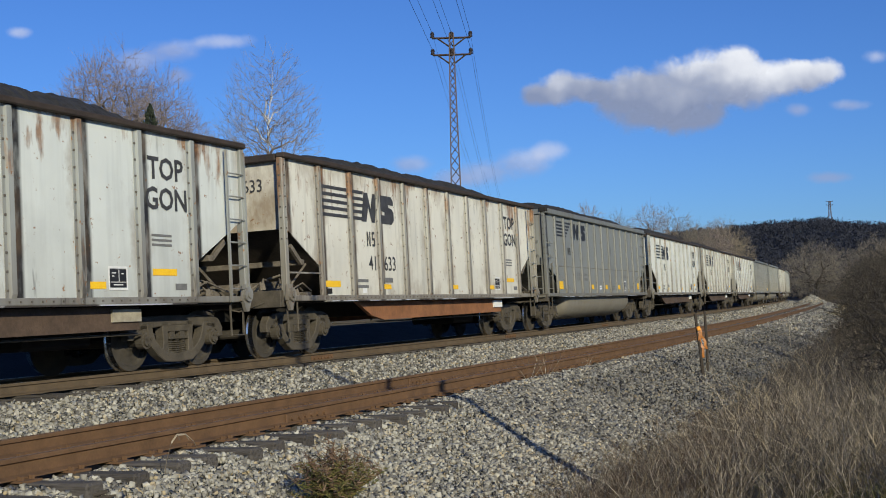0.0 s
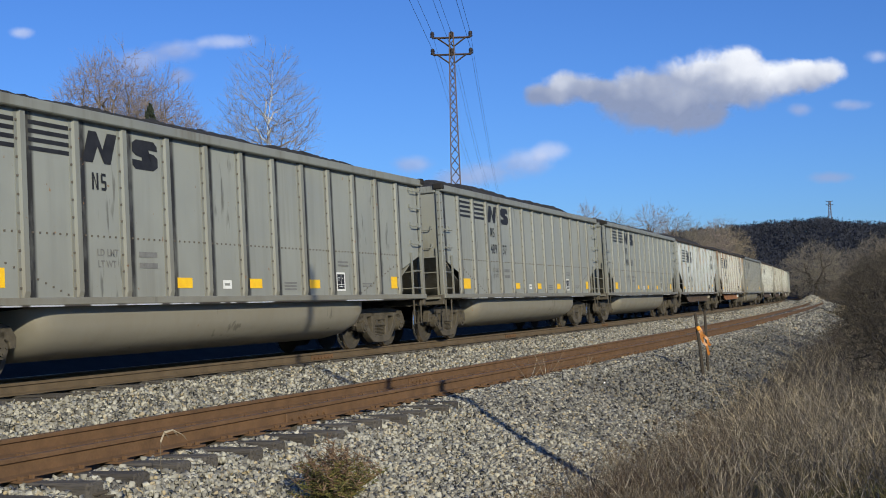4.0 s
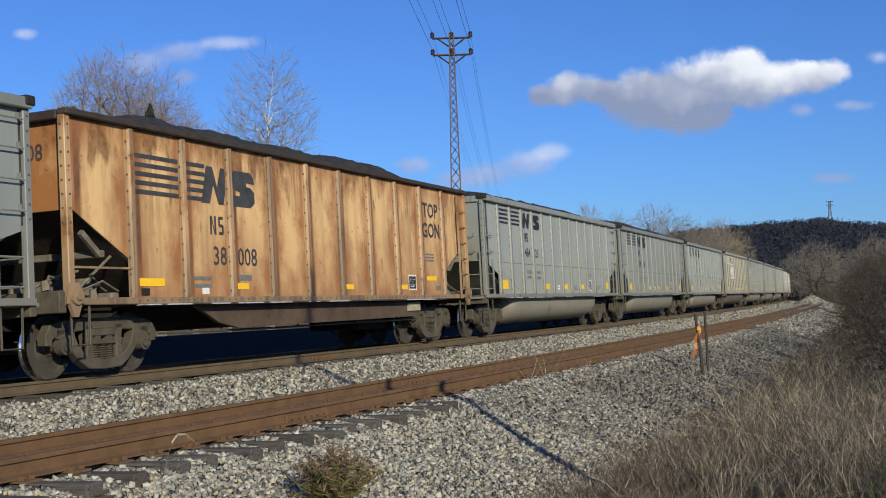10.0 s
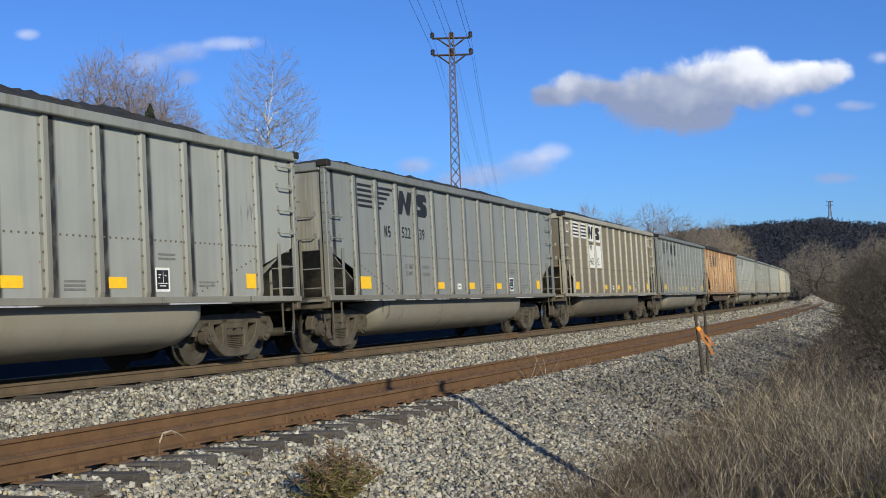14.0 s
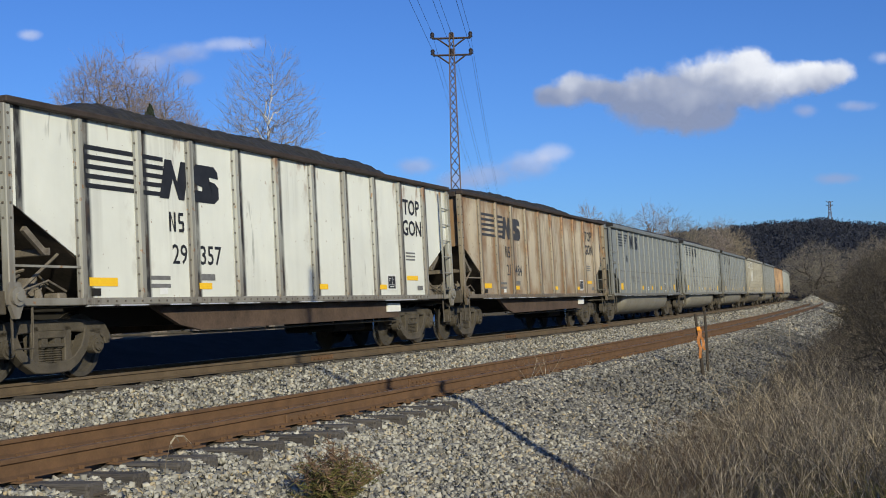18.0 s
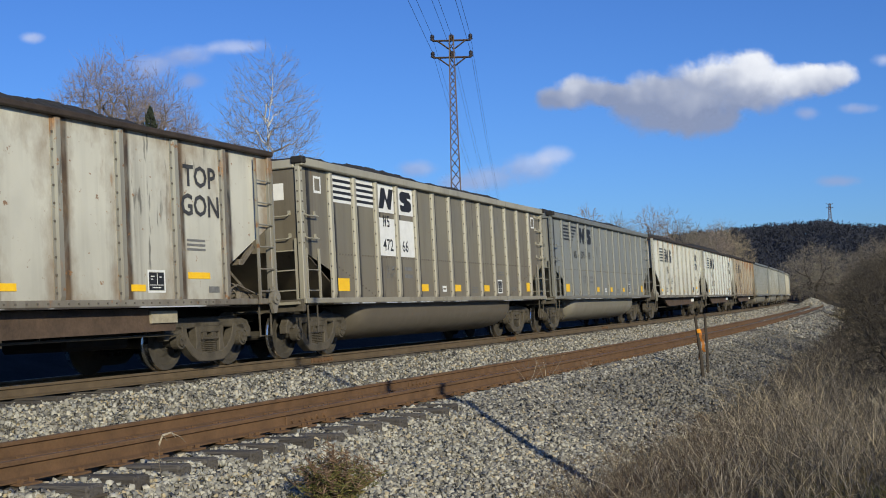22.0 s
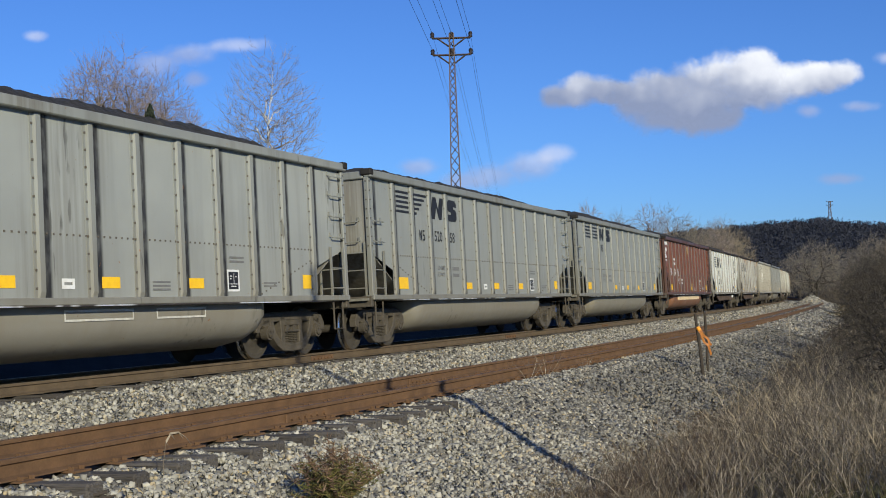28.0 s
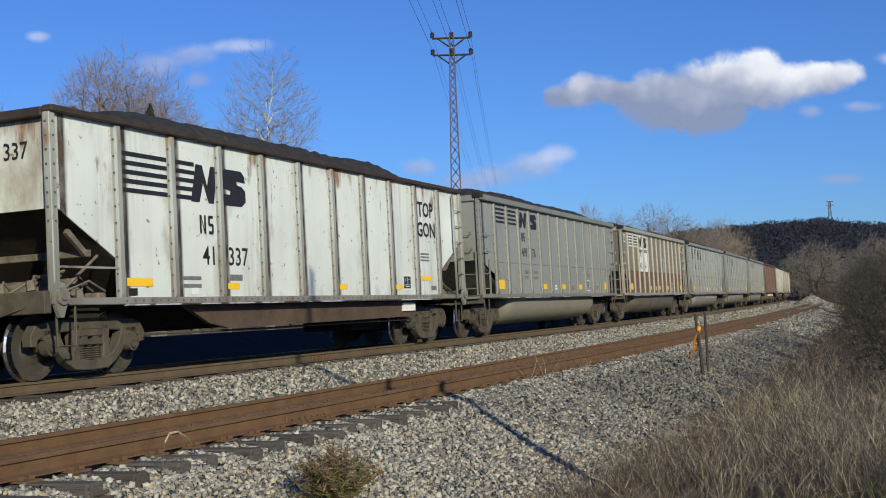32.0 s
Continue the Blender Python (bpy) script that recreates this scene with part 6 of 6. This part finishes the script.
weeds("dry_grass", 12000, (20, 110), (8.1, 24), 0.5, 0.016, 5, M_GRASS, "matted dry grass on the bank", 1.0, 0.5, 1)
weeds("dry_grass", 5000, (-20, 120), (-75, -48), 0.4, 0.02, 6, M_GRASS, "dry grass behind the main track", 1.0, 0.4, 1)
weeds("dry_grass", 6000, (60, 150), (6.8, 12), 0.5, 0.03, 9, M_GRASS, "matted dry grass beside the far siding", 1.0, 0.5, 1)
weeds("brush", 10000, (45, 260), (10.5, 45), 3.4, 0.018, 8, M_BRUSH, "grey brown leafless brush beside the line", 1.0, 0.3, 7)


M_STEM = leafy("reddish_brown_stems", [(0, (0.07, 0.04, 0.025)), (0.6, (0.15, 0.09, 0.055)), (1, (0.26, 0.18, 0.12))])


def shrub(x, y, z, h, w, seed):
    rng = random.Random(seed)
    lines, stems = [], []
    for k in range(130):
        a, r = rng.uniform(0, math.tau), rng.random() ** 0.6
        tip = Vector((math.cos(a) * r * w / 2, math.sin(a) * r * w / 2, h * (1 - 0.4 * r) * rng.choice((0.55, 0.75, 0.9, 1.05)) * rng.uniform(0.85, 1.05)))
        base = Vector((rng.gauss(0, 0.03), rng.gauss(0, 0.03), 0))
        mid = base.lerp(tip, 0.5) + Vector((0, 0, 0.05))
        stems.append(([base, mid, tip], 0.004))
        for q in range(46):
            f = rng.uniform(0.15, 1)
            b = base.lerp(mid, f * 2) if f < 0.5 else mid.lerp(tip, f * 2 - 1)
            e = Vector((rng.gauss(0, 1), rng.gauss(0, 1), rng.gauss(0.5, 0.7))).normalized() * rng.uniform(0.03, 0.08)
            (lines if rng.random() < 1.25 - 1.5 * b.z / h else stems).append(([b, b + e * 0.5, b + e], 0.0045))
    bush = new("shrub")
    bush.location = (x, y, z)
    ribbons("twig_mass", stems, M_STEM, bush, "dry reddish brown stems")
    ribbons("foliage", lines, M_GREEN, bush, "sparse olive green foliage")
    tagged(bush, "low olive and brown shrub on the ballast slope", "shrub")


shrub(-0.93, 10.05, -0.74, 0.66, 0.85, 3)


def woods():
    """The leafless forest on the hill and at its foot: crowns of fine upright sprays."""
    rng = np.random.default_rng(9)
    count, each = 10000, 22
    y = rng.uniform(330, 1150, count)
    a = np.where(np.arange(count) % 5 > 0, rng.uniform(0.10, 0.52, count), rng.uniform(-0.5, 0.15, count))
    foot = np.array([(ax * yy, yy, ground_height(ax * yy, yy)) for ax, yy in zip(a, y)])
    h, w = rng.uniform(7, 11, count), rng.uniform(2.6, 4.6, count)
    c = rng.normal(0, 1, (count, each, 3))
    c *= (rng.random((count, each)) ** 0.4 / np.linalg.norm(c, axis=2))[:, :, None]
    mid = foot[:, None] + np.stack((c[:, :, 0] * w[:, None], c[:, :, 1] * w[:, None], h[:, None] * (0.58 + 0.40 * c[:, :, 2])), 2)
    way = np.stack((c[:, :, 0] * 0.8, c[:, :, 1] * 0.8, 0.3 + 0.3 * c[:, :, 2]), 2) + rng.normal(0, 0.45, (count, each, 3))
    way *= (rng.uniform(0.45, 0.95, (count, each)) / np.linalg.norm(way, axis=2))[:, :, None]
    side = np.cross(way, rng.normal(0, 1, (count, each, 3)))
    side *= (rng.uniform(0.24, 0.5, (count, each)) / np.linalg.norm(side, axis=2))[:, :, None]
    v = np.stack((mid - way - side, mid - way + side, mid + way + side * 0.3, mid + way - side * 0.3), 2).reshape(-1, 3)
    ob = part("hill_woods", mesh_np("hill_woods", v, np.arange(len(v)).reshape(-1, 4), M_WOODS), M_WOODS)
    tagged(ob, "dark leafless forest on the hill, tinted with distance haze", kind="stuff")


woods()
# ---- power line, stakes, pole that throws its shadow ----
def angle_bar(bm, a, b, w=0.05):
    rod(bm, [a, b], w, 4)


def mast(x, y, top, arms, half0, half1, lean, label, arm_len=1.5, z0=None, fat=1.0):
    """A lattice mast with two cross arms."""
    z0 = ground_height(x, y) - 0.2 if z0 is None else z0
    h = top - z0
    m = new("lattice_mast")
    m.matrix_basis = pose(x, y, z0, 0, lean, 0)
    w = lambda z: half0 + (half1 - half0) * z / h
    for sx, sy in ((-1, -1), (1, -1), (1, 1), (-1, 1)):
        bm = bmesh.new()
        angle_bar(bm, (sx * w(0), sy * w(0), 0), (sx * w(h), sy * w(h), h), 0.045 * fat)
        part("leg", finish(bm), M_STEEL, m)
    bm = bmesh.new()
    z, k = 0.6, 0
    while z < h - 0.3:
        step = max(0.5, 2.6 * w(z))
        z2 = min(h, z + step)
        c = [(-1, -1), (1, -1), (1, 1), (-1, 1)]
        for i in range(4):
            p, q = c[i], c[(i + 1) % 4]
            if k % 2:
                p, q = q, p
            angle_bar(bm, (p[0] * w(z), p[1] * w(z), z), (q[0] * w(z2), q[1] * w(z2), z2), 0.028 * fat)
        z, k = z2, k + 1
    part("lattice", finish(bm), M_STEEL, m)
    ends = []
    for az in arms:
        az = az - z0
        bm = bmesh.new()
        ln = arm_len
        for dy in (-0.12, 0.12):
            angle_bar(bm, (-ln, dy, az), (ln, dy, az), 0.04 * fat)
            for s in (-1, 1):
                angle_bar(bm, (s * ln * 0.75, dy, az), (s * w(az), dy, az - 0.65), 0.03 * fat)
        for q in range(8):
            xx = -ln + ln * 2 * q / 7
            angle_bar(bm, (xx, -0.12, az), (min(ln, xx + 0.3), 0.12, az), 0.022 * fat)
        part("cross_arm", finish(bm), M_STEEL, m)
        for s in (-1, 0, 1):
            bm = bmesh.new()
            for q in range(4):
                prism(bm, [(s * ln + (0.13 - 0.02 * (q % 2)) * fat * math.cos(t), 0.13 * fat * math.sin(t)) for t in (k * math.tau / 10 for k in range(10))], "z", az + 0.05 + q * 0.1, az + 0.12 + q * 0.1)
            prism(bm, [(s * ln + 0.05 * math.cos(t), 0.05 * math.sin(t)) for t in (k * math.tau / 6 for k in range(6))], "z", az, az + 0.48)
            part("insulator", finish(bm), M_INSUL, m, "dark porcelain insulator")
            ends.append(m.matrix_basis @ Vector((s * ln, 0, az + 0.4)))
    tagged(m, label, "power mast")
    return ends


MAST_Y = 88.0
near_ends = mast(1.15, MAST_Y, 20.6, (19.0, 20.25), 0.55, 0.15, -0.5, "slim rusty lattice steel power mast with two cross arms", 1.4, None, 1.25)


def wire(a, b, sag, r=0.012):
    a, b = Vector(a), Vector(b)
    bm = bmesh.new()
    rod(bm, [a.lerp(b, k / 24) - Vector((0, 0, 4 * sag * (k / 24) * (1 - k / 24))) for k in range(25)], r, 4)
    tagged(part("power_wire", finish(bm), M_WIRE), "thin dark overhead power wire between masts", "wire", "overhead wires")


for e in near_ends:
    dx = e.x - 0.95
    wire(e, (-10.6 + dx, -60, e.z + 0.6), 1.0, 0.014)
    wire(e, (11.5 + dx, 250, e.z - 1.5), 2.0, 0.009)


def far_tower(x, y, top):
    z0 = ground_height(x, y)
    h = top - z0
    mast(x, y, z0 + h, (z0 + h - 3.0, z0 + h - 0.4), 1.4, 0.5, 0.0, "distant grey lattice pylon on the hill ridge", 2.2, z0, 3.4)


far_tower(283.5, 882, 67.5)


def stake(x, y, z, h, r, lean, label):
    st = new("marker_stake")
    st.matrix_basis = pose(x, y, z, 0, lean, 0)
    bm = bmesh.new()
    rod(bm, [(0, 0, -0.15), (0.01, 0, h * 0.5), (-0.02, 0, h)], [r * 1.15, r, r * 0.9], 6)
    part("shaft", finish(bm), M_STAKE, st)
    tagged(st, label, "stake")
    return st


M_TAPE = plain("orange_tape", (0.95, 0.36, 0.03), 0.4, 0.0, 0.15, 20)
M_TAPE_OLD = plain("weathered_orange_tape", (0.38, 0.14, 0.025), 0.5, 0.0, 0.5, 14)
STAKE = (5.47, 25.7)
stake(STAKE[0], STAKE[1], -1.0, 1.62, 0.034, -4.6, "thin dark marker stake with orange tape")
stake(5.74, 26.6, -0.95, 1.6, 0.03, 0, "thin dark wooden stake in the ballast")


def orange_ribbon():
    rb = new("tape_ribbon")
    rb.location = (STAKE[0] - 0.09, STAKE[1] - 0.03, 0.29)
    bm = bmesh.new()
    box(bm, -0.04, 0.04, -0.035, 0.035, -0.04, 0.05, 0.015)
    part("knot", finish(bm), M_TAPE, rb)
    for k, (dx, ln) in enumerate(((-0.012, 0.62), (0.016, 0.46))):
        bm = bmesh.new()
        pts = [(dx * (1 + i * 0.5) + 0.02 * math.sin(i * 1.9 + k), 0.015 * math.cos(i * 2.1), -ln * i / 6) for i in range(7)]
        for a, b in zip(pts, pts[1:]):
            w = 0.028
            v = [bm.verts.new(p) for p in ((a[0] - w, a[1], a[2]), (a[0] + w, a[1] + 0.008, a[2]), (b[0] + w, b[1] + 0.008, b[2]), (b[0] - w, b[1], b[2]))]
            bm.faces.new(v)
            v = [bm.verts.new(p) for p in ((a[0] - w, a[1] + 0.004, a[2]), (a[0] + w, a[1] + 0.012, a[2]), (b[0] + w, b[1] + 0.012, b[2]), (b[0] - w, b[1] + 0.004, b[2]))]
            bm.faces.new(v)
        part("streamer", finish(bm), M_TAPE_OLD, rb)
    return tagged(rb, "fluttering orange plastic tape tied to a stake", "tape")


RIBBON = orange_ribbon()


def grass_head():
    g = new("grass_stem")
    p = (-2.28, 9.75, -0.43)
    g.location = p
    pts = [Vector((0, 0, 0)), Vector((0.0, 0, 0.2)), Vector((0.02, 0, 0.35)), Vector((0.06, 0, 0.42)), Vector((0.13, 0, 0.43)), Vector((0.2, 0, 0.38))]
    ribbons("stem", [(pts[:4], 0.002), (pts[:4], 0.004)], M_STALK, g)
    ribbons("seed_head", [([pts[2], pts[3], pts[4], pts[5]], 0.006), ([pts[2], pts[3], pts[4], pts[5]], 0.012)] + [([q, q + Vector((0.03, 0.01, -0.05))], 0.006) for q in pts[2:]], M_STALK, g)
    return tagged(g, "single dry bent grass stem at the track edge", "grass stem")


GRASS = grass_head()
for k, (s, off, h) in enumerate(((-11.2, 5.95, 0.5), (-10.6, 6.05, 0.62), (-9.2, 6.3, 0.4))):
    p, _ = on_line(s, off, -0.36)
    w = new("dry_weed")
    w.location = p
    rng = random.Random(k)
    ln = []
    for q in range(9):
        a = Vector((rng.gauss(0, 0.18), rng.gauss(0, 0.1), rng.uniform(0.5, 1) * h))
        ln.append(([Vector((0, 0, -0.03)), a * 0.5 + Vector((0.02, 0, 0)), a], 0.004))
        ln.append(([a * 0.6, a * 0.8 + Vector((rng.gauss(0, 0.05), 0, 0)), a + Vector((rng.gauss(0, 0.09), 0, 0.02))], 0.003))
    tagged(ribbons("stalk", ln, M_STALK, w), kind="stuff")
    tagged(w, "dry thin weed growing beside the rail", "weed")



def broken_stick(x, y, z, turn, length, seed):
    """A split, weathered piece of wood lying on the stones."""
    rng = random.Random(seed)
    bm = bmesh.new()
    for k in range(3):
        o = (k - 1) * 0.022
        pts = [(-length / 2 + rng.uniform(0, 0.08), o, 0), (0, o + rng.gauss(0, 0.006), 0.02), (length / 2 - rng.uniform(0, 0.14), o * 1.6, 0.035)]
        rod(bm, pts, [0.014, 0.018, 0.008], 5)
    ob = part("broken_stick", finish(bm), M_STAKE)
    ob.matrix_basis = pose(x, y, z, 0, 0, turn)
    tagged(ob, "split weathered dark stick lying on the ballast", "stick")


broken_stick(-2.66, 9.02, -0.4, 35, 0.32, 1)
broken_stick(-2.55, 8.98, -0.41, 25, 0.2, 2)
# the pole whose shadow crosses the tracks
TAN_EL = math.tan(SUN_EL)


def utility_pole():
    hit = Vector((-2.39, 22.32, 1.70))
    run = 19.0
    base = hit + Vector((SUN_DIR.x, SUN_DIR.y, 0)) * run
    top = 1.70 + run * TAN_EL
    z0 = ground_height(base.x, base.y)
    pole = new("utility_pole")
    pole.location = (base.x, base.y, z0)
    bm = bmesh.new()
    rod(bm, [(0, 0, -0.3), (0, 0, (top - z0) * 0.5), (0, 0, top - z0)], [0.09, 0.075, 0.062], 12)
    part("shaft", finish(bm), M_WOOD, pole)
    tagged(pole, "weathered round wooden utility pole on the bank", "utility pole")


utility_pole()
# ---- clouds: far backdrop ----
def cloud_material(name, high, z0, z1, density, tone, soft):
    m = bpy.data.materials.new(name)
    m.use_nodes = True
    t = m.node_tree
    t.nodes.remove(t.nodes["Principled BSDF"])
    out = t.nodes["Material Output"]
    uv = add(t, "ShaderNodeTexCoord").outputs["UV"]
    v = add(t, "ShaderNodeVectorMath", {0: uv, 1: (0.5, 0.5, 0)})
    v.operation = "DISTANCE"
    big, small = noise_at(t, 0.011, 5, 0.55), noise_at(t, 0.04, 4, 0.55)
    n = calc(t, "ADD", calc(t, "MULTIPLY", calc(t, "SUBTRACT", big.outputs[0], 0.5), 0.8), calc(t, "MULTIPLY", calc(t, "SUBTRACT", small.outputs[0], 0.5), 0.16))
    body = calc(t, "ADD", calc(t, "SUBTRACT", 0.78, calc(t, "MULTIPLY", v.outputs["Value"], 2.0)), n)
    a = add(t, "ShaderNodeMapRange", {0: body, 1: 0.0, 2: soft, 3: 0.0, 4: density})
    a.interpolation_type = "SMOOTHSTEP"
    at = add(t, "ShaderNodeSeparateXYZ", {0: add(t, "ShaderNodeTexCoord").outputs["Object"]})
    tilt = calc(t, "ADD", at.outputs[2], calc(t, "MULTIPLY", at.outputs[0], 0.06))
    lump = calc(t, "MULTIPLY", calc(t, "SUBTRACT", noise_at(t, 0.007, 3, 0.5, shift=(3, 0, 1)).outputs[0], 0.5), 190.0)
    lit = add(t, "ShaderNodeMapRange", {0: calc(t, "ADD", calc(t, "ADD", tilt, lump), calc(t, "MULTIPLY", n, 40.0)), 1: z0, 2: z1})
    col = ramp(t, lit.outputs[0], [(0.0, tone), (0.3, tuple(p * 0.8 + q * 0.2 for p, q in zip(tone, high))), (0.75, tuple(p * 0.2 + q * 0.8 for p, q in zip(tone, high))), (1.0, high)])
    em = add(t, "ShaderNodeEmission", {"Color": col, "Strength": 1.0})
    tr = add(t, "ShaderNodeBsdfTransparent")
    mx = add(t, "ShaderNodeMixShader", {0: a.outputs[0], 1: tr.outputs[0], 2: em.outputs[0]})
    t.links.new(mx.outputs[0], out.inputs[0])
    return m


CLOUD_Y = 3200.0


def sky_at(px, py):
    """The place on the cloud backdrop for a direction, given as steps right of and below the picture's top left corner."""
    a, b = px - 784, py - 441
    c, s = math.cos(-0.02167), math.sin(-0.02167)
    u, w = a * c + b * s, -(-a * s + b * c)
    f = FOCAL
    cp, sp = math.cos(PITCH), math.sin(PITCH)
    d = Vector((u / f, cp - w / f * sp, sp + w / f * cp))
    return d * (CLOUD_Y / d.y) + Vector((0, 0, EYE_Z))


def cloud(name, puffs, material, label, depth):
    """A bank of soft puffs (centre and half sizes in the picture's steps), all in one far sheet."""
    k = CLOUD_Y / FOCAL
    cs = [(sky_at(x, y), rx * k, ry * k) for x, y, rx, ry in puffs]
    mid = sum((c for c, _, _ in cs), Vector()) / len(cs)
    verts, faces, uvs = [], [], []
    for i, (c, rx, ry) in enumerate(cs):
        c = c - mid
        b = len(verts)
        verts += [(c.x - rx, i * 0.3, c.z - ry), (c.x + rx, i * 0.3, c.z - ry), (c.x + rx, i * 0.3, c.z + ry), (c.x - rx, i * 0.3, c.z + ry)]
        faces.append((b, b + 1, b + 2, b + 3))
        uvs += [(0, 0), (1, 0), (1, 1), (0, 1)]
    me = mesh_of(name, verts, faces, material)
    lay = me.uv_layers.new(name="UVMap")
    for i, q in enumerate(uvs):
        lay.data[i].uv = q
    ob = part(name, me, material, None, label, "structure")
    ob.location = mid + Vector((0, depth, 0))
    return ob


M_CUMULUS = cloud_material("sunlit_cumulus", (0.86, 0.89, 0.95), -38, 96, 0.97, (0.25, 0.305, 0.46), 0.42)
M_WISP = cloud_material("thin_cloud", (0.60, 0.66, 0.84), -35, 70, 0.58, (0.32, 0.38, 0.59), 0.7)
CLOUDS = [
    cloud("backdrop_cloud", [(958, 168, 55, 32), (1000, 156, 75, 44), (1045, 162, 62, 34), (1092, 178, 62, 58), (1130, 160, 85, 62), (1190, 158, 105, 78), (1255, 148, 110, 84), (1298, 128, 82, 66), (1306, 106, 56, 44), (1385, 138, 100, 48), (1425, 134, 85, 40),
                             (1455, 126, 66, 34), (1150, 200, 115, 50), (1220, 205, 105, 48), (1325, 154, 110, 56)],
          M_CUMULUS, "large white cumulus cloud with grey base", 0),
    cloud("backdrop_cloud", [(1420, 190, 40, 20), (1510, 182, 60, 18), (1560, 95, 40, 20), (1478, 312, 70, 17)], M_WISP, "small pale wisps of cloud", 40),
    cloud("backdrop_cloud", [(860, 300, 90, 40), (930, 282, 90, 42), (975, 262, 60, 30), (800, 312, 70, 30), (730, 285, 60, 26)], M_WISP, "long pale cloud over the train", 80),
    cloud("backdrop_cloud", [(225, 92, 80, 42), (285, 74, 80, 34), (380, 58, 90, 22), (300, 120, 44, 26), (5, 40, 40, 18)], M_WISP, "pale streaks of cloud", 120)]


def cloud_drift():
    k = CLOUD_Y / FOCAL
    for ob, px, py in zip(CLOUDS, (38, 22, 14, 34), (4, 3, 6, 8)):
        p = ob.location.copy()
        walk(ob, [(t, Matrix.Translation(p + Vector((px * k * t / 32, 0, -py * k * t / 32)))) for t in (0, 8, 16, 24, 32)])
    p = RIBBON.location.copy()
    walk(RIBBON, [(t * 0.5, Matrix.Translation(p) @ pose(0, 0, 0, 14 * math.sin(t * 1.9), -14 + 22 * math.sin(t * 1.3 + 0.4 * math.sin(t * 0.7)), 30 * math.sin(t * 0.8))) for t in range(65)])
    g = GRASS.location.copy()
    walk(GRASS, [(t, Matrix.Translation(g) @ pose(0, 0, 0, 4 * math.sin(t * 1.1), 9 * math.sin(t * 0.75 + 1), 12 * math.sin(t * 0.6))) for t in range(33)])


def motions():
    for n, car, half in CARS:
        rows = []
        for t in range(0, 33):
            s = S_AT_9 + SPEED * (t - 9) - SPACING * n + SLACK.get(n, -0.38) - half
            a, _ = on_line(s - 6.1)
            b, _ = on_line(s + 6.1)
            mid = (a + b) / 2
            rows.append((t, pose(mid.x, mid.y, 0, -math.degrees(CANT), 0, math.degrees(math.atan2(b.y - a.y, b.x - a.x)))))
        walk(car, rows)
    # all wheels turn alike, as the train rolls
    for which, sets in enumerate(WHEELS):
        x = (-0.889, 0.889)[which]
        walk(sets[0], [(k / FPS, pose(x, 0, 0.457, 0, math.degrees(SPEED / 0.457 * k / FPS) % 360.0, 0)) for k in range(32 * FPS + 1)])
        turning = sets[0].animation_data
        for ob in sets[1:]:
            ob.rotation_mode = "QUATERNION"
            own = ob.animation_data_create()
            own.action = turning.action
            own.action_slot = turning.action_slot
    cloud_drift()


motions()
